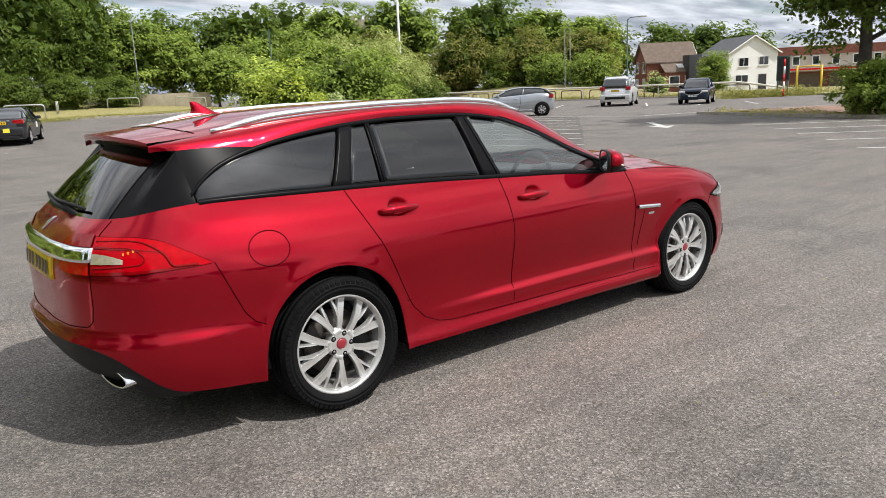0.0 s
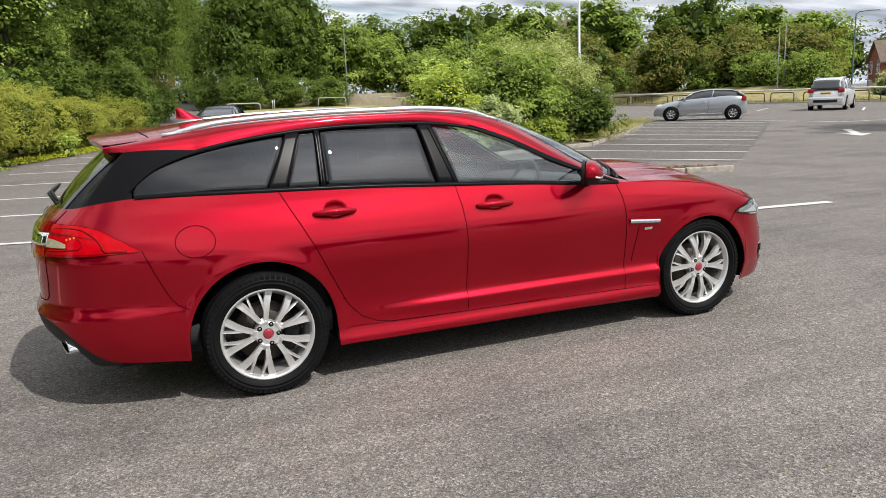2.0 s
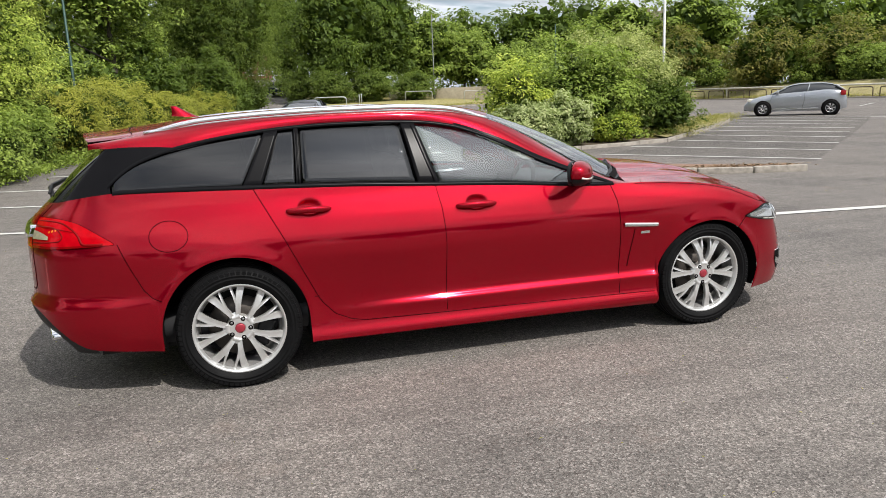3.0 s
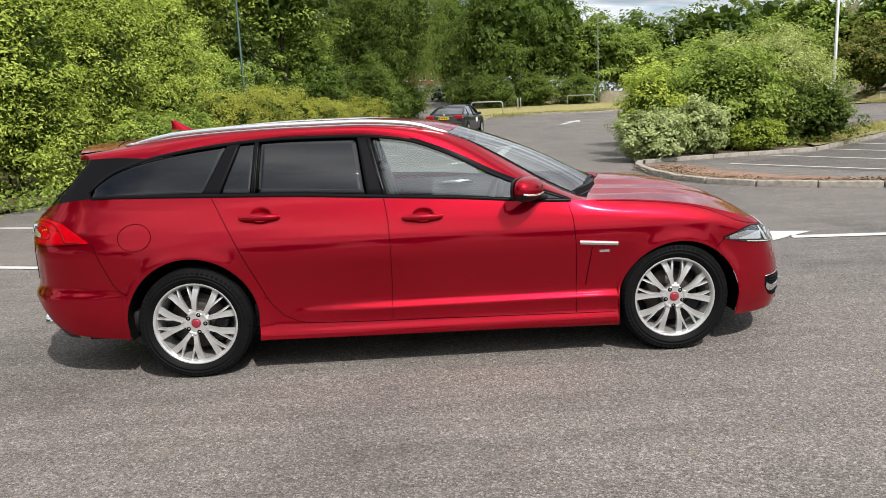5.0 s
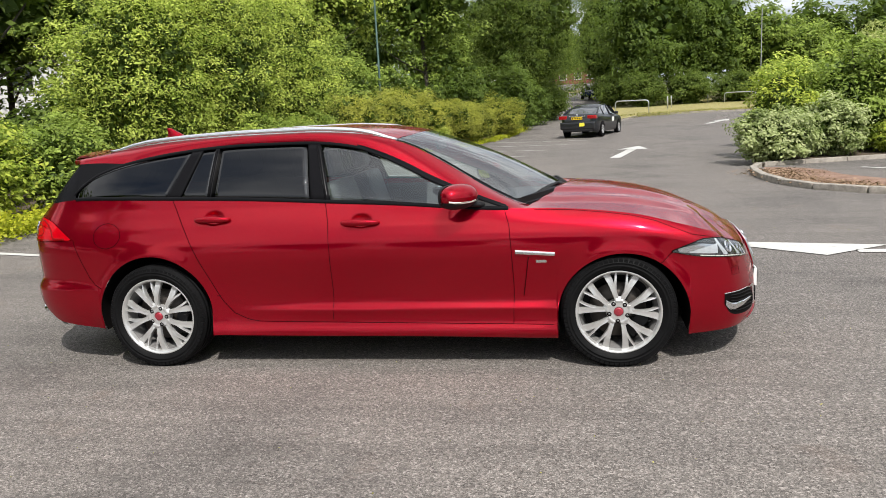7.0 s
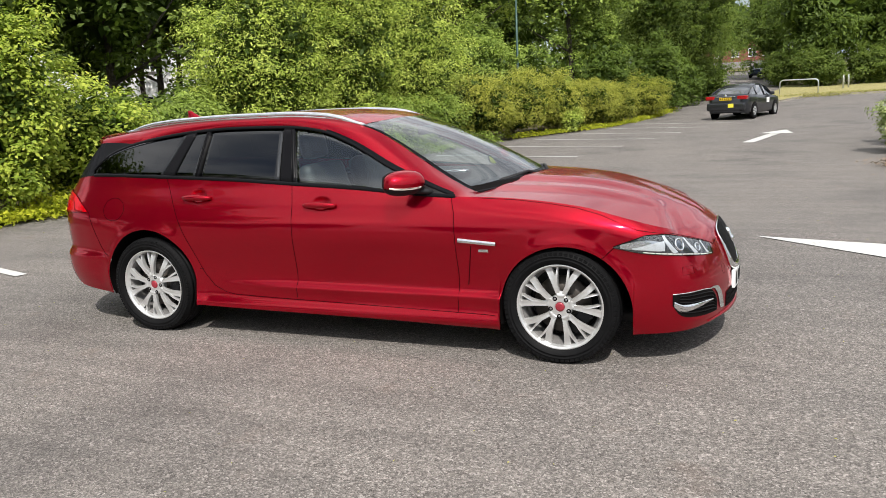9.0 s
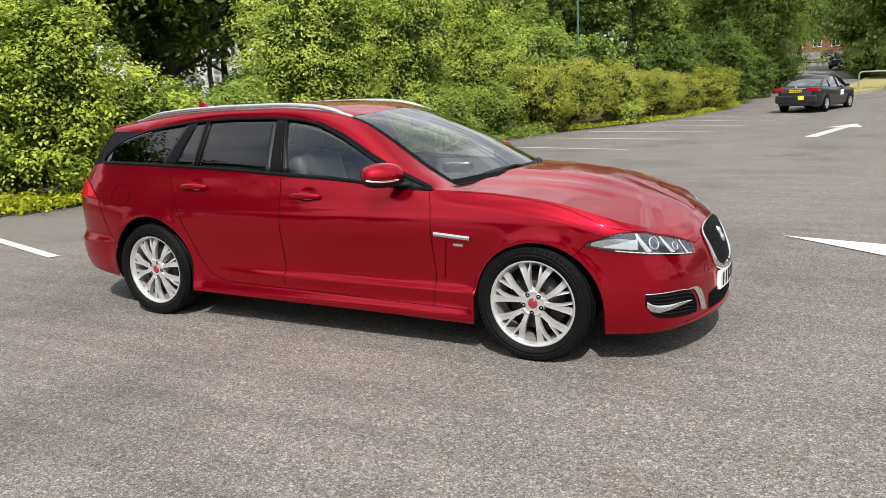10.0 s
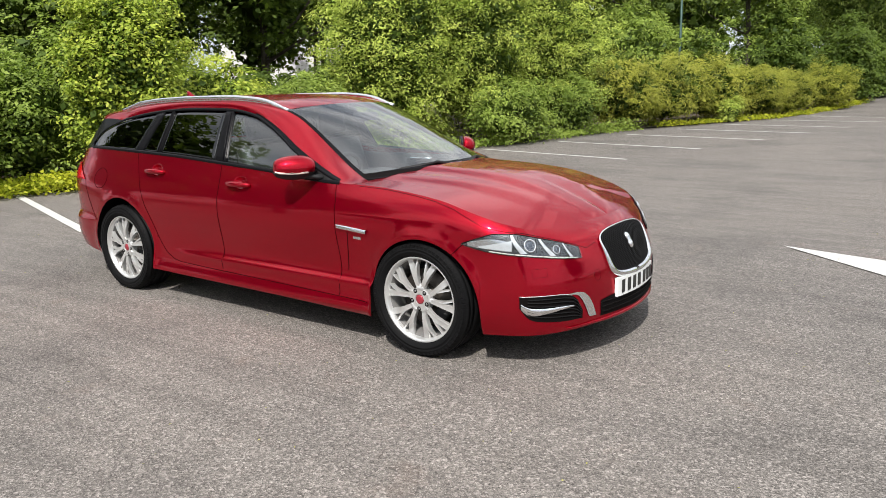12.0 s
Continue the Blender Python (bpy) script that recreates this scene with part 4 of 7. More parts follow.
# door, bumper and flap seams
for sgn in (1, -1):
    lines = [
        [(s_of_x(x), z) for x, z in ((-0.30, 1.028), (-0.278, 0.9), (-0.27, 0.72), (-0.272, 0.5), (-0.278, 0.30))],
        [(s_of_x(x), z) for x, z in ((0.805, 0.955), (0.832, 0.86), (0.842, 0.72), (0.85, 0.5), (0.842, 0.272))],
        [(s_of_x(rear_door_edge(z)), z) for z in (1.078, 0.95, 0.8, 0.65, 0.52, 0.46, 0.42, 0.38, 0.35, 0.33, 0.31)] + [(s_of_x(x), z) for x, z in ((-0.76, 0.296), (-0.5, 0.29), (-0.28, 0.286), (0.3, 0.277), (0.84, 0.268), (1.08, 0.264))],
        [(s_of_x(x), z) for x, z in ((-2.03, 0.84), (-1.97, 0.70), (-1.92, 0.59), (-1.88, 0.545), (-1.835, 0.525))],
        [(s_of_x(x), z) for x, z in ((1.775, 0.695), (1.74, 0.665), (1.71, 0.635), (1.69, 0.62))],
        [(s_of_x(x), z) for x, z in ((-1.012, 0.462), (-1.03, 0.462), (-1.04, 0.462))],
        [(s_of_tail(y), z) for y, z in ((0.65, 1.04), (0.62, 0.99), (0.607, 0.93), (0.602, 0.82), (0.597, 0.68), (0.582, 0.61), (0.55, 0.585), (0.37, 0.57), (0.18, 0.565), (0.0, 0.565))],
    ]
    for line in lines:
        v, f = skin_line(line, 0.0024, 0.0004)
        piece("panel_gap", (v, f) if sgn > 0 else mirrored((v, f)), RED_DEEP, car)
fuel = [(s_of_x(-1.772 + 0.098 * math.cos(a)), 0.862 + 0.078 * math.sin(a)) for a in np.linspace(0, 2 * math.pi, 33)]
piece("fuel_flap_seam", mirrored(skin_line(fuel, 0.0022, 0.0004)), RED_DEEP, car)

# door handles over their hollows
for x, z, host in HANDLES:
    for sgn, tag in ((1, "_l"), (-1, "_r")):
        ends = [Vector(shell(s_of_x(x + dx), z - 0.004, 0.0)) for dx in (-0.118, 0.118)]
        bar = []
        for k in range(17):
            q = k / 16
            bar.append(ends[0].lerp(ends[1], q) + Vector((0, 0.004 + 0.026 * math.sin(math.pi * q) ** 0.45, 0.004 * math.sin(math.pi * q))))
        vf = tube(bar, [0.010 + 0.010 * math.sin(math.pi * k / 16) ** 0.5 for k in range(17)], 10, True, 1.0)
        piece("door_handle", vf if sgn > 0 else mirrored(vf), RED, SHELL[host + tag])
        lock = [[Vector((p.x, p.y + 0.0165, p.z + dz)) for dz in (-0.014, 0.014)] for p in (bar[11], bar[11] + Vector((0.0022, 0, 0)))]
        piece("handle_seam", grid(lock) if sgn > 0 else mirrored(grid(lock)), RED_DEEP, SHELL[host + tag])

# roof rails
rail = [Vector((x, edge_y(x) - 0.035 * 0, edge_z(x))) for x in np.linspace(-1.86, 0.12, 60)]
bar = []
for k, p in enumerate(rail):
    q = k / 59
    raised = 0.022 * min(1, min(q, 1 - q) * 7) ** 0.7
    bar.append(p + Vector((0, -0.010, raised)))
both_sides("roof_rail", tube(bar, [0.008 + 0.011 * min(1, min(k, 59 - k) / 5) for k in range(60)], 10, True, 0.9), SATIN, None, "satin silver roof rail")
both_sides("rail_foot", tube([p + Vector((0, -0.008, 0.006)) for p in rail], 0.013, 6), SATIN)

# shark-fin aerial
fin = []
for i in range(9):
    q = i / 8
    c, l, w, h = lerp(-1.66, -1.725, q), lerp(0.085, 0.016, q ** 0.8), lerp(0.034, 0.006, q), 1.462 + 0.066 * q
    fin.append([(c + l * math.cos(a), w * math.sin(a), h - 0.006 * math.cos(a) * (1 - q)) for a in np.linspace(0, 2 * math.pi, 17)[:-1]])
v, f = grid(fin, True)
f.append(tuple(range(len(v) - 16, len(v))))
piece("aerial_fin", (v, f), RED, car)


# ---- wheels ----
def tyre_mesh(r=0.338, w=0.25, rim=0.247, blocks=68):
    h = w / 2
    side = [(rim - 0.004, -h * 0.78), (rim + 0.006, -h * 0.90), (rim + 0.030, -h * 0.985), (rim + 0.034, -h), (rim + 0.036, -h * 0.975), (rim + 0.046, -h * 0.985), (rim + 0.048, -h * 1.0), (rim + 0.054, -h * 1.0), (rim + 0.056, -h * 0.98), (rim + 0.070, -h * 0.95), (r - 0.012, -h * 0.86), (r - 0.004, -h * 0.78)]
    tread = []
    for y in (-0.62, -0.30, 0.30, 0.62):
        tread += [(r, (y - 0.045) * h), (r - 0.008, (y - 0.035) * h), (r - 0.008, (y + 0.035) * h), (r, (y + 0.045) * h)]
    prof = side + tread + [(a, -b) for a, b in reversed(side)]
    parts = []
    for k in range(blocks):
        a = 2 * math.pi * k / blocks
        for y0, y1, r0 in ((-0.985, -0.68, r - 0.006), (0.68, 0.985, r - 0.006)):
            b = box(-0.011, 0.011, y0 * h, y1 * h, r0 - 0.012, r0 + 0.005)
            v = [(x + 0.006 * (y / h), y, z - (0.018 if abs(y) > 0.9 * h else 0.0)) for x, y, z in b[0]]
            parts.append(moved((v, b[1]), pose(0, 0, 0, 0, math.degrees(a), 0)))
    return lathe(prof, 72), join(*parts)


def rim_mesh():
    """The lip; the outer face looks towards -y."""
    return lathe([(0.254, -0.098), (0.249, -0.109), (0.240, -0.107), (0.234, -0.094), (0.228, -0.078)], 72)


def spoke(a0, a1, w0, w1, r0=0.050, r1=0.222, thick_=0.020):
    """A spoke from the hub at angle a0 to the rim at a1 (degrees)."""
    rows = []
    for k in range(9):
        q = k / 8
        r = lerp(r0, r1, q)
        a = radians(lerp(a0, a1, q ** 0.85))
        half = lerp(w0, w1, q) / 2
        y = -0.086 - 0.012 * math.sin(math.pi * min(1, q * 1.1)) + 0.004 * q
        c, s = math.cos(a), math.sin(a)
        sec = []
        for t, d in ((-1.0, thick_), (-0.97, 0.002), (-0.86, -0.003), (0.0, -0.0015), (0.86, -0.003), (0.97, 0.002), (1.0, thick_)):
            sec.append((r * c - t * half * s, y + d, r * s + t * half * c))
        rows.append(sec)
    return grid(rows, False, True)


def spokes_mesh():
    parts = []
    for k in range(5):
        b = 72 * k + 126
        # from each root between two bolts a pair of broad arms opens, with two slim ones inside
        parts.append(spoke(b, b, 0.054, 0.040, 0.045, 0.092))
        for sg in (1, -1):
            parts.append(spoke(b + 11 * sg, b + 21.8 * sg, 0.024, 0.043, 0.052, 0.232))
            parts.append(spoke(b + 14.0 * sg, b + 7.8 * sg, 0.017, 0.012, 0.112, 0.232, 0.024))
    hub = [(0.001, -0.090), (0.028, -0.090), (0.031, -0.0955), (0.062, -0.0950), (0.068, -0.0915), (0.071, -0.080), (0.072, -0.03)]
    parts.append(lathe(hub, 40))
    return join(*parts)


def wheel(at):
    tyre, blocks = tyre_mesh()
    w = piece("wheel", tyre, RUBBER, car, "black road tyre on a silver alloy wheel")
    tagged(piece("tread", blocks, RUBBER, w, smooth=False), kind="stuff")
    w.matrix_local = at
    rim = piece("rim", rim_mesh(), ALLOY, w, "silver alloy rim")
    piece("rim_barrel", lathe([(0.228, -0.078), (0.214, -0.05), (0.205, 0.05), (0.232, 0.10), (0.249, 0.10)], 72), BARREL, w, "inner barrel of the rim, coloured dark to stand for shade")
    piece("spokes", spokes_mesh(), ALLOY, w, "silver multi-spoke alloy centre", False)
    piece("hub_cap", lathe([(0.0005, -0.0985), (0.016, -0.0982), (0.0235, -0.0965), (0.0270, -0.092), (0.0270, -0.07)], 28), BADGE_RED, w, "round red hub cap")
    for k in range(5):
        a = radians(72 * k + 90)
        m = Matrix.Translation((0.0545 * math.cos(a), 0, 0.0545 * math.sin(a)))
        piece("bolt_recess", moved(lathe([(0.0005, -0.0958), (0.0125, -0.0958), (0.0140, -0.0945)], 16), m), GAP, w)
        piece("wheel_bolt", moved(lathe([(0.0005, -0.0985), (0.0062, -0.0985), (0.0078, -0.094)], 6), m), DARK_STEEL, w)
    piece("brake_disc", join(lathe([(0.06, -0.02), (0.165, -0.02), (0.165, 0.0), (0.06, 0.0)], 48), lathe([(0.001, -0.055), (0.07, -0.055), (0.078, -0.02)], 32)), BRAKE, w, "dull grey brake disc")
    piece("brake_caliper", box(0.095, 0.178, -0.05, 0.03, -0.075, 0.075, 0.012), PLASTIC, w)
    piece("wheel_back", lathe([(0.001, 0.06), (0.205, 0.06)], 40), PLASTIC, w)
    piece("valve_cap", tube([(0.19 * math.cos(0.4), -0.075, 0.19 * math.sin(0.4)), (0.18 * math.cos(0.4), -0.098, 0.18 * math.sin(0.4))], 0.004, 6), PLASTIC, w)
    return w


first = wheel(pose(-1.4545, -0.805, 0.332, 0, 20, 0))
for x, y, turn, spin in ((1.4545, -0.805, 0, 41), (-1.4545, 0.805, 180, 30), (1.4545, 0.805, 180, 5)):
    m = pose(x, y, 0.332, 0, 0, turn) @ pose(0, 0, 0, 0, spin, 0)
    c = copy_thing(first, m)

# wheel housings, floor pan
for (cx, cz, r), sgn in ((a, s) for a in ARCHES for s in (1, -1)):
    rows = []
    for a in np.linspace(-0.25, math.pi + 0.25, 33):
        x, z = cx + (r - 0.001) * math.cos(a), cz + (r - 0.001) * math.sin(a)
        edge = Vector(shell(s_of_x(x), max(z, 0.2), -0.004))
        rows.append([(x, sgn * (edge.y), z), (x, sgn * (edge.y - 0.03), z + 0.012 * math.sin(a)), (x, sgn * 0.50, z + 0.012), (cx, sgn * 0.50, cz)])
    piece("wheel_housing", grid(rows, False, sgn > 0), GAP, car)
piece("floor_pan", box(-2.2, 2.1, -0.62, 0.62, 0.19, 0.26), PLASTIC, car)
piece("floor_sill", box(-1.0, 1.08, -0.86, 0.86, 0.205, 0.25), PLASTIC, car)


# ---- lamps, grille and trim of the red car ----
def between(points):
    return spline(points)


HL0, HL1 = s_of_x(1.755), s_of_nose(0.50)
hl_lo = between([(0, 0.684), (0.1, 0.667), (0.22, 0.650), (0.55, 0.622), (0.8, 0.598), (1, 0.583)])
hl_hi = between([(0, 0.688), (0.12, 0.719), (0.26, 0.746), (0.4, 0.742), (0.55, 0.722), (0.83, 0.677), (0.95, 0.652), (1, 0.641)])


def sub_patch(s0, s1, lo, hi, q0, q1, w0, w1, out, n=12, m=5):
    rows = []
    for i in range(n + 1):
        q = lerp(q0, q1, i / n)
        a, b = lo(q), hi(q)
        rows.append([shell(lerp(s0, s1, q), lerp(a, b, lerp(w0(i / n) if callable(w0) else w0, w1(i / n) if callable(w1) else w1, j / m)), out) for j in range(m + 1)])
    return rows


def headlamp(sgn):
    def put(name, vf, mat, parent, label="", smooth=True):
        return piece(name, vf if sgn > 0 else mirrored(vf), mat, parent, label, smooth)

    lamp = put("headlight", grid(sub_patch(HL0, HL1, hl_lo, hl_hi, 0, 1, 0, 1, 0.003, 34, 8)), LAMP_DARK, car, "clear swept-back headlight with chrome reflectors")
    put("outer_reflector", grid(sub_patch(HL0, HL1, hl_lo, hl_hi, 0.05, 0.36, 0.16, lambda t: 0.90 - 0.25 * t, 0.006)), SATIN, lamp)
    put("side_reflector", grid(sub_patch(HL0, HL1, hl_lo, hl_hi, 0.14, 0.385, 0.20, lambda t: 0.30 + 0.42 * t, 0.0075)), LENS_SILVER, lamp)
    for name, q0, dq, wide in (("brow", 0.37, 0.10, 0.055), ("divider", 0.625, 0.10, 0.05), ("inner_divider", 0.84, 0.06, 0.03)):
        # a curved blade that sweeps inwards and broadens towards its foot
        blade = []
        for k in range(11):
            w = lerp(0.96, 0.12, k / 10)
            q = q0 + dq * (1 - w) ** 1.6
            blade.append([shell(lerp(HL0, HL1, q + e * wide * lerp(0.35, 1.0, k / 10)), lerp(hl_lo(q), hl_hi(q), w), o) for e, o in ((0.0, 0.007), (0.5, 0.0115), (1.0, 0.008))])
        put(name, grid(blade, False, True), LENS_SILVER, lamp)
    for q, w, r in ((0.525, 0.55, 0.036), (0.765, 0.50, 0.024)):
        s, z = lerp(HL0, HL1, q), lerp(hl_lo(q), hl_hi(q), w)
        n, c = shell_normal(s, z), Vector(shell(s, z, 0.004))
        m = Matrix.Translation(c) @ n.to_track_quat("Y", "Z").to_matrix().to_4x4()
        ring = put("projector", moved(lathe([(r, 0.0), (r, 0.008), (r * 0.86, 0.010), (r * 0.78, 0.004), (r * 0.74, 0.001)], 28), m), CHROME, lamp)
        put("projector_lens", moved(lathe([(r * 0.74, 0.001), (r * 0.6, 0.006), (r * 0.3, 0.009), (0.0005, 0.010)], 24), m), LENS_BLUE, ring)
    for k in range(16):
        q = 0.22 + 0.75 * k / 16
        put("led", grid(sub_patch(HL0, HL1, hl_lo, hl_hi, q, q + 0.042, 0.04, 0.095, 0.008, 2, 2)), LENS_WHITE, lamp)
    put("lens", grid(sub_patch(HL0, HL1, hl_lo, hl_hi, 0.0, 1, 0, 1, 0.015, 34, 8)), GLASS_LAMP, lamp)
    edge = [shell(lerp(HL0, HL1, q), hl_lo(q), 0.004) for q in np.linspace(0, 1, 30)] + [shell(lerp(HL0, HL1, q), hl_hi(q), 0.004) for q in np.linspace(1, 0, 30)]
    put("seal", tube(edge, 0.003, 5), GAP, lamp)


LAMP_DARK = plain("smoked_lamp_housing", (0.06, 0.064, 0.068), 0.2, 0.5, 0.3, 30.0)
LENS_SILVER = plain("silvered_reflector", (0.60, 0.62, 0.64), 0.3, 0.35, 0.12, 40.0)
LENS_BLUE = plain("projector_glass", (0.07, 0.085, 0.11), 0.05, 0.3, 0.1, 10.0, 0.0, 1.0)
for sgn in (1, -1):
    headlamp(sgn)
    # the bonnet's shut line, down the wing and along the top of the headlight
    path = [(s_of_x(x), z) for x, z in ((0.98, 0.945), (1.2, 0.934), (1.4, 0.914), (1.55, 0.892), (1.68, 0.858), (1.80, 0.808), (1.88, 0.775))]
    path += [(lerp(HL0, HL1, q), hl_hi(q) + 0.008) for q in (0.34, 0.45, 0.6, 0.75, 0.9, 1.0)] + [(s_of_nose(y), z) for y, z in ((0.44, 0.625), (0.36, 0.645))]
    vf = skin_line(path, 0.0015, 0.0008)
    # washer cover and towing-eye cap in the bumper
    for cs, cz, hw, hz, n_ in ((lerp(HL0, HL1, 0.60), 0.535, 0.045, 0.022, 4), (s_of_nose(0.40), 0.475, 0.026, 0.030, 24)):
        ring_ = [(cs + hw * (math.cos(a) if n_ > 4 else (1, -1, -1, 1, 1)[k]), cz + hz * (math.sin(a) if n_ > 4 else (1, 1, -1, -1, 1)[k])) for k, a in enumerate(np.linspace(0, 2 * math.pi, n_ + 1))]
        rv = skin_line(ring_, 0.0008, 0.0003)
        piece("bumper_cap_seam", rv if sgn > 0 else mirrored(rv), RED_DEEP, car)
    piece("bonnet_seam", vf if sgn > 0 else mirrored(vf), GAP, car)

# tail lamps
LENS_MID = plain("mid_red_lens", (0.42, 0.001, 0.006), 0.10, 0.0, 0.25, 30.0, 0.0, 0.0, 0.15)
LENS_CREAM = plain("cream_lamp_lens", (0.42, 0.38, 0.27), 0.15, 0.2, 0.3, 60.0, 0.0, 0.3)
LENS_DARK = plain("dark_lens_rib", (0.17, 0.001, 0.002), 0.5, 0.0, 0.1, 30.0, 0.0, 0.0, 0.1)
TL0, TL1 = s_of_tail(0.609), s_of_x(-2.045)
tl_lo = between([(0, 0.822), (0.4, 0.826), (0.8, 0.834), (1, 0.840)])
tl_hi = between([(0, 0.980), (0.35, 0.978), (0.6, 0.958), (0.85, 0.895), (1, 0.846)])


def spline_path(points, n):
    a, b = between([(k, p[0]) for k, p in enumerate(points)]), between([(k, p[1]) for k, p in enumerate(points)])
    return [(a(k), b(k)) for k in np.linspace(0, len(points) - 1, n)]


def tail_lamp(sgn):
    def put(name, vf, mat, parent, label="", smooth=True):
        return piece(name, vf if sgn > 0 else mirrored(vf), mat, parent, label, smooth)

    lamp = put("tail_light", grid(sub_patch(TL0, TL1, tl_lo, tl_hi, 0, 1, 0, 1, 0.006, 30, 8)), LENS_MID, car, "wraparound red tail light")
    put("light_guide", grid(sub_patch(TL0, TL1, tl_lo, tl_hi, 0.02, 0.66, lambda t: 0.72 - 0.10 * t, lambda t: 0.78 - 0.14 * t, 0.0085, 18, 3)), GLASS_DEEP, lamp)
    put("lower_band", grid(sub_patch(TL0, TL1, tl_lo, tl_hi, 0.0, 0.93, 0.02, lambda t: 0.10, 0.0085, 16, 2)), GLASS_DEEP, lamp)
    put("reversing_lens", grid(sub_patch(TL0, TL1, tl_lo, tl_hi, 0.005, 0.31, lambda t: 0.30 + 0.01 * t, lambda t: 0.58 - 0.16 * t * t, 0.010, 12, 3)), LENS_CREAM, lamp, "pale reversing lamp")
    for k in range(3):
        put("indicator", grid(sub_patch(TL0, TL1, tl_lo, tl_hi, 0.30 + 0.045 * k, 0.318 + 0.045 * k, 0.53 + 0.035 * k, 0.60 + 0.035 * k, 0.0085, 3, 2)), AMBER, lamp)
    # dark ribs between the parts of the lens
    rib = spline_path([(0.02, 0.88), (0.25, 0.90), (0.45, 0.88), (0.58, 0.74), (0.66, 0.50), (0.70, 0.20), (0.74, 0.12), (0.90, 0.14)], 36)
    put("lens_rib", tube([shell(lerp(TL0, TL1, q), lerp(tl_lo(q), tl_hi(q), w), 0.0035) for q, w in rib], [lerp(0.0040, 0.0085, k / 35) for k in range(36)], 8), LENS_DARK, lamp)
    loop = spline_path([(0.02, 0.70), (0.28, 0.72), (0.42, 0.64), (0.49, 0.42), (0.46, 0.27), (0.02, 0.17)], 30)
    put("guide_loop", tube([shell(lerp(TL0, TL1, q), lerp(tl_lo(q), tl_hi(q), w), 0.0045) for q, w in loop], 0.0042, 8), LENS_DARK, lamp)
    edge = [shell(lerp(TL0, TL1, q), tl_lo(q), 0.004) for q in np.linspace(0, 1, 30)] + [shell(lerp(TL0, TL1, q), tl_hi(q), 0.004) for q in np.linspace(1, 0, 30)]
    put("seal", tube(edge, 0.0022, 5), RED_DEEP, lamp)
    i0_, i1_ = s_of_tail(0.36), s_of_tail(0.595)
    inner = put("tailgate_lamp", grid(sub_patch(i0_, i1_, between([(0, 0.845), (0.15, 0.828), (1, 0.822)]), between([(0, 0.88), (1, 0.88)]), 0, 1, 0, 1, 0.006, 12, 4)), GLASS_RED, SHELL["tailgate"])
    put("upper_lens", grid(sub_patch(i0_, i1_, between([(0, 0.94), (1, 0.94)]), between([(0, 0.955), (0.3, 0.985), (1, 0.99)]), 0, 1, 0, 1, 0.006, 12, 4)), GLASS_DEEP, inner)


for sgn in (1, -1):
    tail_lamp(sgn)


def around_tail(y1, z0, z1, out, n=36, m=4):
    """A sheet across the back of the car."""
    rows = []
    for i in range(n + 1):
        y = lerp(-y1, y1, i / n)
        s = s_of_tail(abs(y))
        row = [shell(s, lerp(z0, z1, j / m), out) for j in range(m + 1)]
        rows.append([(x, yy if y > 0 else -yy, z) for x, yy, z in row])
    return rows


def around_nose(y1, z0, z1, out, n=36, m=4, y0=None):
    rows = []
    for i in range(n + 1):
        y = lerp(-y1 if y0 is None else y0, y1, i / n)
        s = s_of_nose(abs(y))
        a, b = (z0(y), z1(y)) if callable(z0) else (z0, z1)
        row = [shell(s, lerp(a, b, j / m), out) for j in range(m + 1)]
        rows.append([(x, yy if y > 0 else -yy, z) for x, yy, z in row])
    return rows


TAILWARD, NOSEWARD = lambda p: Vector((-1, 0, 0)), lambda p: Vector((1, 0, 0))
piece("chrome_bar", thick(around_tail(0.597, 0.878, 0.936, 0.022), TAILWARD, 0.03), CHROME, SHELL["tailgate"], "broad polished chrome tailgate bar")
plate = piece("rear_plate", thick(around_tail(0.262, 0.765, 0.868, 0.010, 12), TAILWARD, 0.012), PLATE_Y, car, "yellow number plate with dark bars")
for k in range(7):
    y = -0.205 + 0.068 * k + (0.012 if k > 3 else 0)
    piece("plate_bar", grid([[shell(s_of_tail(0.05), z, 0.0145)[:1] + (yy, z) for z in (0.785, 0.85)] for yy in (y - 0.02, y + 0.02)]), INK, plate, smooth=False)
leap = [Vector(shell(0.0, z, 0.006)) + Vector((0, y, 0)) for y, z in ((-0.040, 1.020), (-0.022, 1.012), (0.0, 0.992), (0.016, 0.975), (0.036, 0.966), (0.044, 0.958))]
piece("tail_badge", tube(leap, [0.004, 0.008, 0.010, 0.008, 0.006, 0.003], 8), SATIN, car, "small slanting chrome badge")

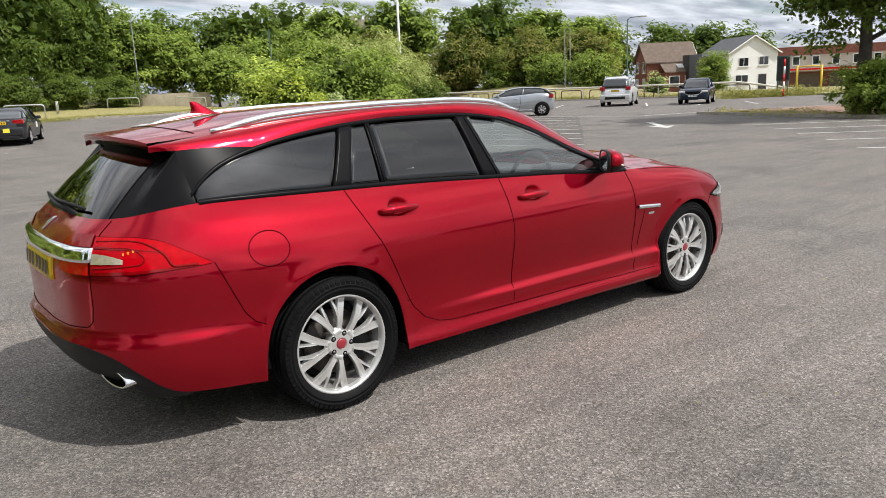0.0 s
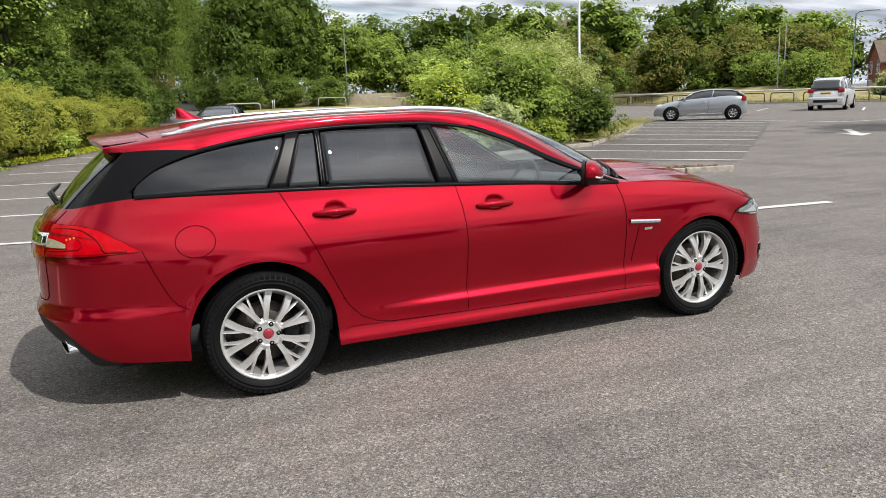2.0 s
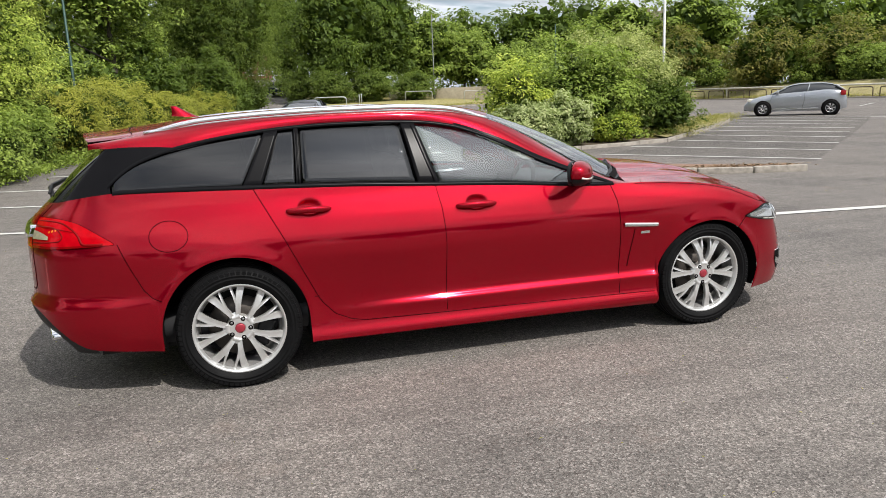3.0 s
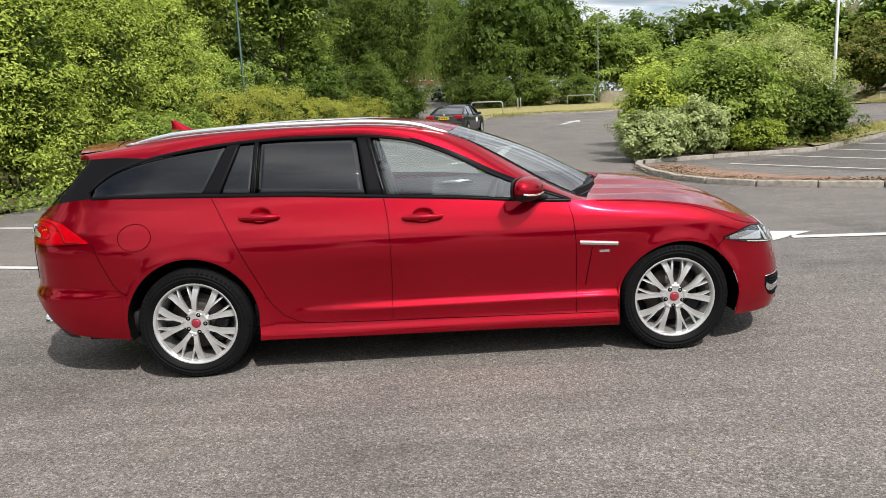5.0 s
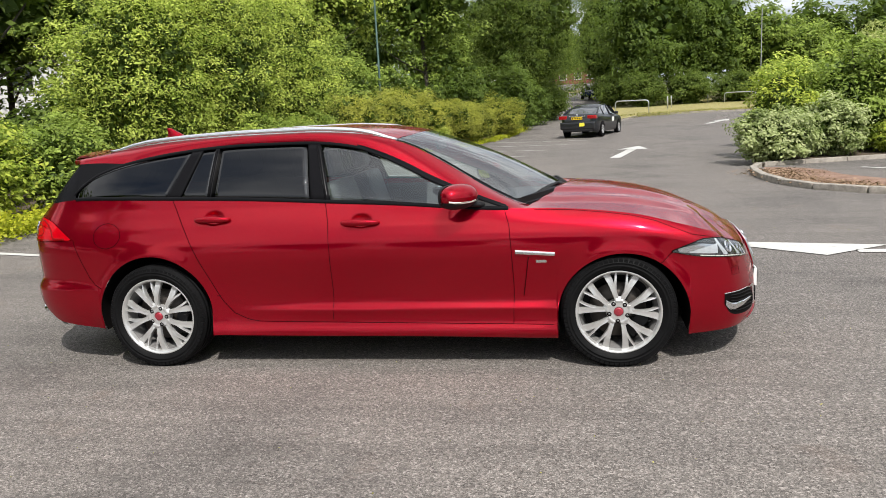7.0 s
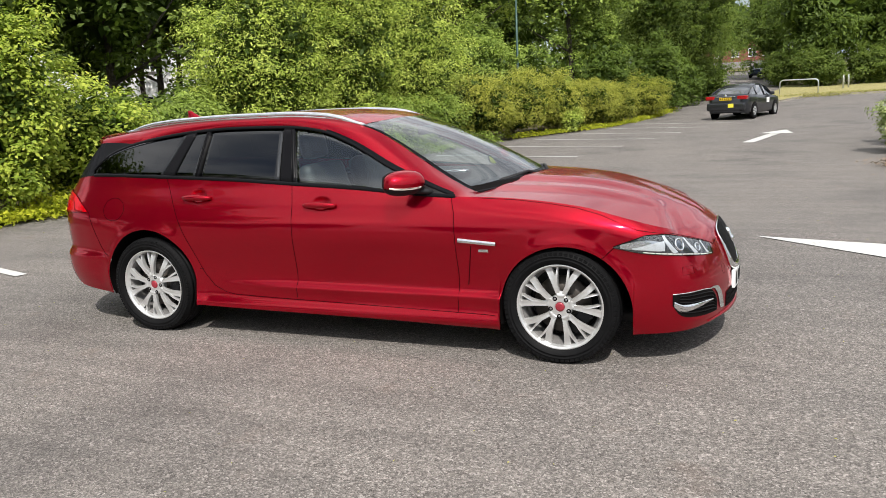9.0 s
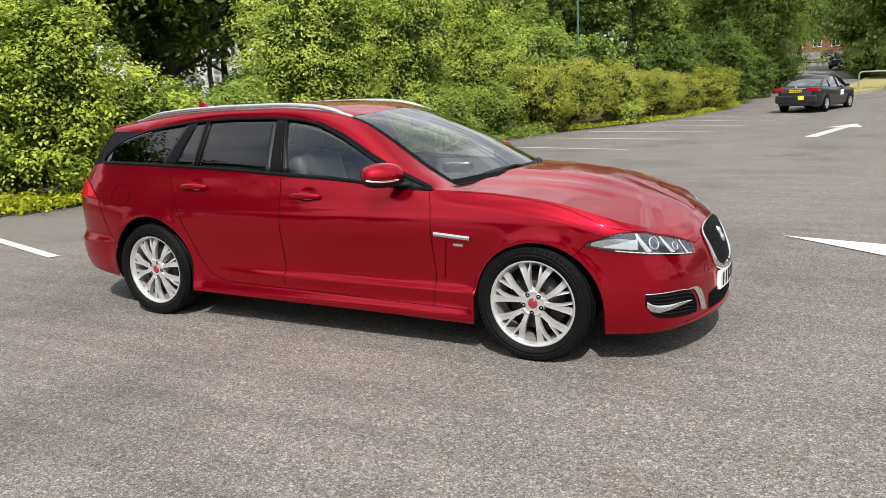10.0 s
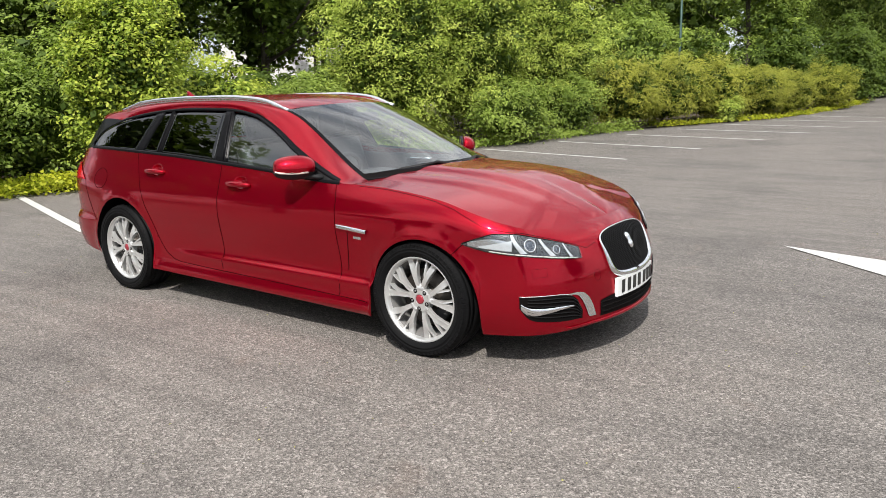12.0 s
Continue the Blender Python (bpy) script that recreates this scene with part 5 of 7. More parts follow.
# dark lower valance with the tailpipes
rows = []
for i in range(41):
    y = lerp(-1, 1, i / 40)
    s = abs(y) * s_of_x(-2.2)
    x = plan_at(s)[0]
    hi_ = low_z(x) + 0.006
    lo_ = max(hi_ - 0.17, 0.245)
    row = [shell(s, lerp(lo_, hi_, j / 5), -0.004 - 0.035 * (1 - j / 5) ** 1.5) for j in range(6)]
    rows.append([(a, b if y > 0 else -b, c) for a, b, c in row])
piece("rear_valance", grid(rows), PLASTIC, car, "dark grey plastic lower rear bumper")
for sgn in (1, -1):
    def oval(x, w, h):
        return [(x + 0.26 * w * math.cos(a), 0.605 + w * math.cos(a), 0.354 + h * math.sin(a) - 0.10 * w * math.cos(a)) for a in (math.tau * k / 24 for k in range(25))]

    pipe = grid([oval(-2.20, 0.088, 0.036), oval(-2.40, 0.094, 0.038), oval(-2.443, 0.100, 0.041), oval(-2.447, 0.096, 0.038), oval(-2.443, 0.089, 0.032)])
    inner = grid([oval(-2.444, 0.089, 0.032), oval(-2.36, 0.088, 0.033)])
    ob = piece("exhaust_tip", pipe if sgn > 0 else mirrored(pipe), CHROME, car, "oval chrome tailpipe")
    v, f = tube([(-2.36, 0.604, 0.358), (-2.42, 0.605, 0.358)], 0.080, 18, True, 0.42)
    piece("pipe_bore", (v, f) if sgn > 0 else mirrored((v, f)), GAP, ob)
    piece("pipe_lining", inner if sgn > 0 else mirrored(inner), GAP, ob)

# grille with its chrome frame
def gr_out(z):
    """Half the grille's width at a height: a rounded shield, a little wider above."""
    t = max(-1.0, min(1.0, (z - 0.569) / 0.131))
    return 0.297 * (1 + 0.07 * t) * (1 - abs(t) ** 6.0) ** 0.45


def nose_point(y, z, out):
    x, yy, zz = shell(s_of_nose(abs(y)), z, out)
    return Vector((x, y, zz))


def grille_outline(scale, out, n=40):
    zs = [0.569 + 0.131 * math.sin(math.pi * (k / n - 0.5)) for k in range(n + 1)]
    mid = 0.569
    right = [nose_point(gr_out(z) * scale, mid + (z - mid) * scale, out) for z in zs]
    left = [nose_point(-gr_out(z) * scale, mid + (z - mid) * scale, out) for z in reversed(zs)]
    return right + left


GRILLE_BLACK = plain("grille_black", (0.006, 0.006, 0.0065), 0.6, 0.0, 0.1, 20.0, 0.0, 0.0, 0.2)
rows = []
for k in range(21):
    z = lerp(0.438, 0.700, k / 20)
    w = gr_out(z)
    rows.append([nose_point(lerp(-w, w, j / 20), z, 0.004) for j in range(21)])
grille = piece("grille", grid(rows, False, True), GAP, car, "black mesh grille in a chrome frame")
ring = grille_outline(1.0, 0.008)
piece("grille_frame", tube(ring + [ring[0]], [lerp(0.020, 0.005, min(1, max(0, (p.z - 0.48) / 0.19))) for p in ring + [ring[0]]], 8, False), CHROME, grille, "polished chrome grille frame")
bars = []
for sgn in (1, -1):
    for k in range(-38, 39):
        run = []
        for j in range(25):
            z = lerp(0.441, 0.697, j / 24)
            y = k * 0.022 + sgn * (z - 0.58) * 1.25
            if abs(y) < gr_out(z) - 0.006:
                run.append(nose_point(y, z, 0.010))
            elif len(run) > 1:
                bars.append(run)
                run = []
            else:
                run = []
        if len(run) > 1:
            bars.append(run)
tagged(piece("grille_mesh", join(*[tube(b, 0.0024, 4, False) for b in bars]), GRILLE_BLACK, grille), kind="stuff")
piece("grille_badge", tube([nose_point(y, z, 0.016) for y, z in ((-0.022, 0.566), (-0.024, 0.577), (-0.030, 0.594), (-0.024, 0.612), (-0.034, 0.630), (-0.030, 0.644), (-0.026, 0.652))], [0.010, 0.019, 0.023, 0.016, 0.022, 0.018, 0.007], 12, True, 0.8), SATIN, grille, "small round silver badge")

front_plate = piece("front_plate", thick([[(2.398 - 0.05 * (y / 0.26) ** 2 * 0.5, y, z) for z in (0.325, 0.38, 0.432)] for y in np.linspace(-0.26, 0.26, 9)], NOSEWARD, 0.018), PLATE_W, car, "white number plate with dark bars", smooth=False)
for k in range(7):
    y = -0.203 + 0.066 * k + (0.016 if k > 3 else 0)
    x = 2.4015 - 0.025 * (y / 0.26) ** 2
    piece("plate_bar", box(x - 0.004, x, y - 0.019, y + 0.019, 0.342, 0.416), INK, front_plate, smooth=False)

# lower intake, splitter and fog vents
piece("lower_intake", grid(around_nose(0.385, lambda y: 0.232 + 0.02 * abs(y), lambda y: 0.350 - 0.02 * (abs(y) / 0.385) ** 4, 0.003, 24, 4)), GAP, car, "black lower air intake")
for z in (0.262, 0.29, 0.318):
    piece("intake_slat", tube([nose_point(y, z, 0.006) for y in np.linspace(-0.375, 0.375, 15)], 0.004, 6), GAP, car)
piece("splitter", tube([nose_point(y, 0.215, 0.004) for y in np.linspace(-0.62, 0.62, 35)], [0.002 + 0.011 * min(1, min(k, 34 - k) / 8) for k in range(35)], 8), RED, car)
FV0, FV1 = s_of_x(2.062), s_of_x(2.300)
fv_lo = between([(0, 0.352), (0.12, 0.290), (0.25, 0.272), (0.7, 0.258), (1, 0.258)])
fv_hi = between([(0, 0.412), (0.5, 0.408), (0.70, 0.396), (0.80, 0.362), (0.87, 0.306), (1, 0.27)])
for sgn in (1, -1):
    def put(name, vf, mat, parent, label="", smooth=True):
        return piece(name, vf if sgn > 0 else mirrored(vf), mat, parent, label, smooth)
    vent = put("fog_vent", grid(sub_patch(FV0, FV1, fv_lo, fv_hi, 0, 0.88, 0, 1, 0.0015, 20, 6)), GAP, car, "black corner vent with a chrome blade")
    mesh_bars = [tube([shell(lerp(FV0, FV1, q), lerp(fv_lo(q), fv_hi(q), w), 0.006) for q in np.linspace(0.10, 0.85, 12)], 0.003, 4, False) for w in (0.2, 0.34, 0.48, 0.62, 0.76, 0.9)]
    tagged(put("vent_mesh", join(*mesh_bars), GRILLE_BLACK, vent), kind="stuff")
    blade = [[shell(lerp(FV0, FV1, q), lerp(fv_lo(q), fv_hi(q), w), o) for w, o in ((lerp(0.04, 0.56, (q / 0.72) ** 0.8), 0.004), (lerp(0.08, 0.58, (q / 0.72) ** 0.8), lerp(0.006, 0.010, min(1, 3 * q))), (lerp(0.46, 0.62, q / 0.72), lerp(0.007, 0.012, min(1, 3 * q))), (lerp(0.50, 0.63, q / 0.72), 0.006))] for q in np.linspace(0.02, 0.72, 16)]
    put("chrome_blade", grid(blade), CHROME, vent, "satin chrome blade")
    wedge_lo, wedge_hi = between([(0.66, 0.403), (0.77, 0.397), (0.86, 0.362), (0.93, 0.312), (1.0, 0.258), (1.115, 0.254)]), between([(0.66, 0.408), (0.77, 0.410), (0.88, 0.402), (0.97, 0.374), (1.05, 0.322), (1.115, 0.260)])
    put("vent_surround", grid(sub_patch(FV0, FV1, wedge_lo, wedge_hi, 0.66, 1.115, 0, 1, 0.005, 24, 4)), SATIN, vent)
    put("vent_lip", tube([shell(lerp(FV0, FV1, q), fv_hi(q) + 0.003, 0.001) for q in np.linspace(0.0, 0.70, 16)], 0.0035, 5), SATIN, vent)
    # side vent on the wing
    blade = [[shell(s_of_x(x), z0_ + dz, o) for dz, o in ((-0.013, 0.001), (-0.012, 0.014), (0.010, 0.016), (0.013, 0.001))] for x, z0_ in ((lerp(0.865, 1.095, k / 10), lerp(0.708, 0.690, k / 10)) for k in range(11))]
    put("wing_vent_blade", grid(blade), CHROME, car, "slim chrome blade on the front wing")
    put("wing_vent_slot", thick([[shell(s_of_x(lerp(0.938, 0.944, j / 2) - 0.035 * k / 8), lerp(0.675, 0.435, k / 8), 0.0012) for j in range(3)] for k in range(9)], OUTWARD, 0.002), RED_DEEP, car)
    put("wing_badge", grid([[shell(s_of_x(x), z, 0.003) for z in (0.640, 0.656)] for x in (0.985, 1.0, 1.02, 1.045)]), SATIN, car, "small silver and red badge")
    # door mirror: a swept-back housing with its glass towards the driver
    mirror = put("door_mirror", tube([(0.68, 0.80, 0.978), (0.645, 0.85, 0.985), (0.59, 0.90, 1.0)], [0.034, 0.030, 0.036], 10, True, 0.55), PLASTIC, car, "red and black door mirror")
    yaw = 0.66
    out_, fwd = Vector((-math.sin(yaw), math.cos(yaw), 0)), Vector((math.cos(yaw), math.sin(yaw), 0))
    mid_ = Vector((0.545, 0.938, 1.047))

    def cap_point(a, b, grow=1.0):
        rad = math.sin(a) ** 0.6
        depth = 0.085 if math.cos(b) > 0 else 0.034
        return mid_ - out_ * 0.128 * math.cos(a) * grow + fwd * depth * rad * math.cos(b) * grow + Vector((0, 0, 0.074 * rad * math.sin(b) * grow))

    rows = [[cap_point(math.pi * i / 14, 2 * math.pi * j / 24) for j in range(25)] for i in range(15)]
    put("mirror_cap", grid(rows, False, False), RED, mirror)
    low = [[cap_point(math.pi * i / 14, math.pi + math.pi * j / 12, 1.03) for j in range(13)] for i in range(15)]
    put("mirror_base", grid([[Vector((p.x, p.y, min(p.z, 1.022))) for p in r] for r in low]), PLASTIC, mirror)
    frame_rows = [[mid_ - fwd * d + out_ * 0.122 * k * abs(math.cos(a)) ** 0.6 * (1 if math.cos(a) > 0 else -1) + Vector((0, 0, 0.069 * k * abs(math.sin(a)) ** 0.7 * (1 if math.sin(a) > 0 else -1))) for k, d in ((1.0, 0.020), (1.0, 0.038), (0.90, 0.040), (0.86, 0.036))] for a in np.linspace(0, 2 * math.pi, 33)]
    put("mirror_rim", grid(frame_rows), PLASTIC, mirror)
    put("mirror_glass", grid([[r[3].lerp(mid_ - fwd * 0.036, k) for k in (0.0, 0.99)] for r in frame_rows]), CHROME, mirror)
    put("mirror_indicator", tube([cap_point(math.pi * q, -0.42, 1.02) for q in (0.30, 0.45, 0.6, 0.75, 0.86)], 0.006, 6), LENS_WHITE, mirror)

# ---- cabin ----
def seat(x, y, rear=False):
    s = piece("seat_base", box(x - 0.26, x + 0.27, y - 0.25, y + 0.25, 0.42, 0.60, 0.05), LEATHER, car, "black leather car seat")
    back = box(-0.07, 0.07, -0.25, 0.25, 0.0, 0.60, 0.06)
    piece("seat_back", moved(back, pose(x - 0.24, y, 0.55, 0, -16, 0)), LEATHER, s)
    piece("headrest", moved(box(-0.045, 0.045, -0.13, 0.13, 0.0, 0.17, 0.04), pose(x - 0.42, y, 1.16, 0, -10, 0)), LEATHER, s)


for x, y in ((0.05, -0.37), (0.05, 0.37), (-0.85, -0.42), (-0.85, 0.0), (-0.85, 0.42)):
    seat(x, y)
piece("dashboard", join(box(0.62, 1.05, -0.72, 0.72, 0.68, 0.93, 0.07), box(0.58, 0.80, -0.56, -0.18, 0.86, 0.985, 0.05)), INSIDE, car, "dark dashboard")
wheel_ring = [(0.40 + 0.07 * math.sin(a) * 0.9, -0.37 + 0.185 * math.cos(a), 0.905 + 0.175 * math.sin(a)) for a in np.linspace(0, 2 * math.pi, 33)]
steer = piece("steering_wheel", tube(wheel_ring, 0.015, 8, False), LEATHER, car, "black leather steering wheel")
piece("steering_boss", join(box(0.39, 0.45, -0.43, -0.31, 0.85, 0.95, 0.02), tube([(0.42, -0.54, 0.90), (0.43, -0.37, 0.90), (0.42, -0.20, 0.90)], 0.015, 6)), SATIN, steer)
piece("centre_console", box(-0.25, 0.75, -0.12, 0.12, 0.40, 0.66, 0.04), INSIDE, car)
piece("load_cover", box(-2.15, -1.15, -0.62, 0.62, 0.98, 1.0), INSIDE, car)
piece("cabin_floor", box(-2.2, 1.0, -0.80, 0.80, 0.27, 0.40), INSIDE, car)
for sgn in (1, -1):
    vf = box(-1.25, 0.80, 0.735, 0.765, 0.40, 0.985)
    panel = piece("door_lining", vf if sgn > 0 else mirrored(vf), INSIDE, car)
    for x in (-0.85, 0.12):
        h = tube([(x, 0.73, 0.93), (x + 0.05, 0.70, 0.94), (x + 0.22, 0.70, 0.95), (x + 0.26, 0.73, 0.94)], 0.018, 6)
        piece("inner_handle", h if sgn > 0 else mirrored(h), SATIN, panel)
piece("interior_mirror", box(0.30, 0.335, -0.12, 0.12, 1.285, 1.345, 0.012), INSIDE, car)
piece("headlining", grid([[(x - 0.002, y * 0.985, z - 0.018) for x, y, z in r] for r in ROOF[4:-1]]), GREYTRIM, car)

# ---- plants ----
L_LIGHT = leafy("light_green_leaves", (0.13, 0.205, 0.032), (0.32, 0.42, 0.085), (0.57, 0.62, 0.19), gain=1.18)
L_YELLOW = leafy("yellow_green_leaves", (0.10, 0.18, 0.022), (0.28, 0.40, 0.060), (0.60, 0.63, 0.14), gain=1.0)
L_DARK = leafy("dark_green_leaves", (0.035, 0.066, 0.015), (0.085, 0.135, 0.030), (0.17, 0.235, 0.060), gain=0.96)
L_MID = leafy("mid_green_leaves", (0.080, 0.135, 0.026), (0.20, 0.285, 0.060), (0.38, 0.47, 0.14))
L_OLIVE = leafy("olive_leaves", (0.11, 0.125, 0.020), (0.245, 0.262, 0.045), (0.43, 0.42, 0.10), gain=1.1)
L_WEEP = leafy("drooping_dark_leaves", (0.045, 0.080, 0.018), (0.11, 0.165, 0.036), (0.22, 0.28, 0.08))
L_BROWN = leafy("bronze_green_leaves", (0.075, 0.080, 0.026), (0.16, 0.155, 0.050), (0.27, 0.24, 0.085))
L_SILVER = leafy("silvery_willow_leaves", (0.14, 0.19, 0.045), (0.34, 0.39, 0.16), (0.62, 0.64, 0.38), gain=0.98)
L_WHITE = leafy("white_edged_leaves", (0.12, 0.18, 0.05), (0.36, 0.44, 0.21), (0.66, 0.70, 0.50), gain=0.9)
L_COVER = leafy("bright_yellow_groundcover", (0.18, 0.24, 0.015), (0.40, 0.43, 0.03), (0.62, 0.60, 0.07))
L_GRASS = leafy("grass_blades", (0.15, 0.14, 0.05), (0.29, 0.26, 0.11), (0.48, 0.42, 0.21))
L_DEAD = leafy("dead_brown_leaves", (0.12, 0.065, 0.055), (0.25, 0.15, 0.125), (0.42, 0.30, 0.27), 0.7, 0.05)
# leaves deep in a crown: the shade there is put into a darker green
L_INNER = leafy("shade_toned_inner_leaves", (0.022, 0.045, 0.009), (0.045, 0.08, 0.015), (0.085, 0.13, 0.026), 0.6, 0.15)
BARK = ground_material("grey_brown_bark", (0.035, 0.028, 0.022), (0.075, 0.062, 0.05), (0.14, 0.12, 0.10), 4.0, 1.0)


def leaf_mesh(name, at, facing, size, mat, rng, slim=0.5, droop=0.0):
    """One mesh of many small folded leaves."""
    n = len(at)
    along = rng.normal(size=(n, 3))
    along[:, 2] -= droop * 2.0
    along -= facing * (along * facing).sum(1, keepdims=True)
    along /= np.linalg.norm(along, axis=1, keepdims=True) + 1e-9
    across = np.cross(facing, along)
    s = (size * rng.uniform(0.6, 1.35, n))[:, None]
    quad = np.empty((n, 4, 3))
    quad[:, 0] = at - along * s * 0.5
    quad[:, 1] = at + across * s * slim * 0.5 + facing * s * 0.08
    quad[:, 2] = at + along * s * 0.5 - facing * s * 0.06
    quad[:, 3] = at - across * s * slim * 0.5 + facing * s * 0.08
    me = bpy.data.meshes.new(name)
    me.vertices.add(4 * n)
    me.vertices.foreach_set("co", quad.reshape(-1).astype(np.float32))
    me.loops.add(4 * n)
    me.loops.foreach_set("vertex_index", np.arange(4 * n, dtype=np.int32))
    me.polygons.add(n)
    me.polygons.foreach_set("loop_start", np.arange(0, 4 * n, 4, dtype=np.int32))
    me.materials.append(mat)
    me.update(calc_edges=True)
    return me


def cloud(rng, centre, radii, clumps, each, clump, floor, hollow=0.4, ragged=0.18, up=0.5):
    """Places and facings of leaves in an uneven crown: leaves lie over the outsides of many clumps, with gaps between."""
    clumps, each, clump = int(clumps * 0.55), int(each * 1.75), clump * 1.5
    d = rng.normal(size=(clumps, 3))
    d /= np.linalg.norm(d, axis=1, keepdims=True)
    r = rng.uniform(hollow, 1.0, clumps) ** 0.6 * (1 + rng.normal(size=clumps) * ragged)
    c = np.array(centre) + d * r[:, None] * np.array(radii)
    c = c[c[:, 2] > floor]
    reps = rng.integers(max(2, int(each * 0.6)), int(each * 1.4) + 1, len(c))
    k = np.repeat(np.arange(len(c)), reps)
    g = rng.normal(size=(len(k), 3))
    g /= np.linalg.norm(g, axis=1, keepdims=True) + 1e-9
    g[:, 2] = np.where(rng.uniform(size=len(k)) < 0.6, np.abs(g[:, 2]), g[:, 2])
    grow = rng.uniform(0.5, 1.5, len(c))[k][:, None]
    p = c[k] + g * clump * grow * rng.uniform(0.55, 1.12, len(k))[:, None] * np.array([1.05, 1.05, 0.8])
    keep = p[:, 2] > floor * 0.3
    p, g = p[keep], g[keep]
    face = g * 0.75 + rng.normal(size=p.shape) * 0.5 + (p - np.array(centre)) / np.array(radii) * 0.25 + np.array([0, 0, up]) + np.array(SUN) * 0.55
    face /= np.linalg.norm(face, axis=1, keepdims=True) + 1e-9
    return p, face


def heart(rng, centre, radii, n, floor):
    """Places for coarse inner leaves that close the crown; their dark colour paints in its shade."""
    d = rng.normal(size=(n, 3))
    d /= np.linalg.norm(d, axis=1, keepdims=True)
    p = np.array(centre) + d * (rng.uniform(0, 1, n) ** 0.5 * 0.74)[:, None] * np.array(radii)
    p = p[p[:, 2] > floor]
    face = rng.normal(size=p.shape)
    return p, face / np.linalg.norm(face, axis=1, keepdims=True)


def limbs(rng, base, height, spread, radius, count, lean=(0, 0), start=0.35):
    """A tapered trunk with limbs that reach into the crown."""
    b = Vector(base)
    top = b + Vector((lean[0], lean[1], height))
    pts = [b + (top - b) * q + Vector((rng.normal() * 0.02, rng.normal() * 0.02, 0)) * height * q for q in np.linspace(0, 1, 7)]
    pts[0].z -= 0.15
    parts = [tube(pts, [radius * (1.25 if k == 0 else 1 - 0.13 * k) for k in range(7)], 9)]
    for k in range(count):
        q = lerp(start, 0.92, k / max(1, count - 1))
        o = b + (top - b) * q
        a = rng.uniform(0, 2 * math.pi)
        l = spread * rng.uniform(0.55, 1.0) * (1.1 - 0.5 * q)
        mid = o + Vector((math.cos(a), math.sin(a), 0.55)) * l * 0.5
        end = o + Vector((math.cos(a + 0.3), math.sin(a + 0.3), 0.7 + rng.uniform(-0.2, 0.3))) * l
        parts.append(tube([o, mid, end], [radius * 0.42 * (1.1 - 0.5 * q), radius * 0.25, radius * 0.08], 6))
    return join(*parts)


SEED = [11]


def shrub(x, y, rx, ry, top, mat, label, leaf=0.09, clumps=220, each=40, clump=0.16, slim=0.5, droop=0.0, low=0.1, name="bush", ragged=0.16, up=0.5, stems=3, group=""):
    """A leafy bush that stands on the ground."""
    SEED[0] += 1
    rng = np.random.default_rng(SEED[0])
    z0 = lift(x, y)
    ob = thing(name, pose(x, y, z0), label, "bush", group)
    h = top - z0
    centre = (0, 0, h * 0.47)
    p, face = cloud(rng, centre, (rx - clump * 0.6, ry - clump * 0.6, h * 0.53 - clump * 0.4), clumps, each, clump, low, 0.35, ragged, up)
    crown = new("crown", leaf_mesh("crown", p, face, leaf, mat, rng, slim, droop))
    crown.parent = ob
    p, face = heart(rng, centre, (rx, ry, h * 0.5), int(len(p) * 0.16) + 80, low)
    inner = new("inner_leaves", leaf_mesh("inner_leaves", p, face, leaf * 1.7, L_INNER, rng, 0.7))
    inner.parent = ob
    for k in range(stems):
        a = rng.uniform(0, 2 * math.pi)
        e = (math.cos(a) * rx * rng.uniform(0.2, 0.7), math.sin(a) * ry * rng.uniform(0.2, 0.7), h * rng.uniform(0.6, 0.9))
        piece("stem", tube([(e[0] * 0.08, e[1] * 0.08, -0.1), (e[0] * 0.5, e[1] * 0.5, e[2] * 0.55), e], [0.03, 0.02, 0.006], 5), BARK, ob)
    return ob


def tree(x, y, top, r, mat, label, leaf=0.3, clumps=260, each=45, clump=0.5, crown_from=0.3, trunk=0.2, slim=0.55, droop=0.0, name="tree", ragged=0.2, lean=(0, 0), ry=None, group="", dense=True):
    """A tree with a trunk, limbs and an uneven crown."""
    SEED[0] += 1
    rng = np.random.default_rng(SEED[0])
    z0 = lift(x, y)
    ob = thing(name, pose(x, y, z0), label, "tree", group)
    h = top - z0
    piece("trunk", limbs(rng, (0, 0, 0), h * 0.82, r * 0.9, trunk, 9, lean), BARK, ob)
    lo = h * crown_from
    p, face = cloud(rng, (lean[0] * 0.6, lean[1] * 0.6, (h + lo) / 2), (r - clump * 0.5, (ry or r) - clump * 0.5, (h - lo) / 2 - clump * 0.3), clumps, each, clump, max(0.2, lo * 0.8), 0.3, ragged)
    if droop:
        # hanging strands below the clumps
        k = rng.integers(0, len(p), len(p))
        q = p[k] - np.c_[rng.normal(size=(len(k), 2)) * 0.08, rng.uniform(0, 1.8, len(k))] * np.array([1, 1, 1])
        keep = q[:, 2] > 0.6
        p, face = np.r_[p, q[keep]], np.r_[face, face[k][keep]]
    crown = new("crown", leaf_mesh("crown", p, face, leaf, mat, rng, slim, droop))
    crown.parent = ob
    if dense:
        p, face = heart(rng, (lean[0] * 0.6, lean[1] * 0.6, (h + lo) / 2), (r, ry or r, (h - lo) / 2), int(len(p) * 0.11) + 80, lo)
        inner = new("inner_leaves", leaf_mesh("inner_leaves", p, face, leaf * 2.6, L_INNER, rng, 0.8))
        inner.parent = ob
    return ob


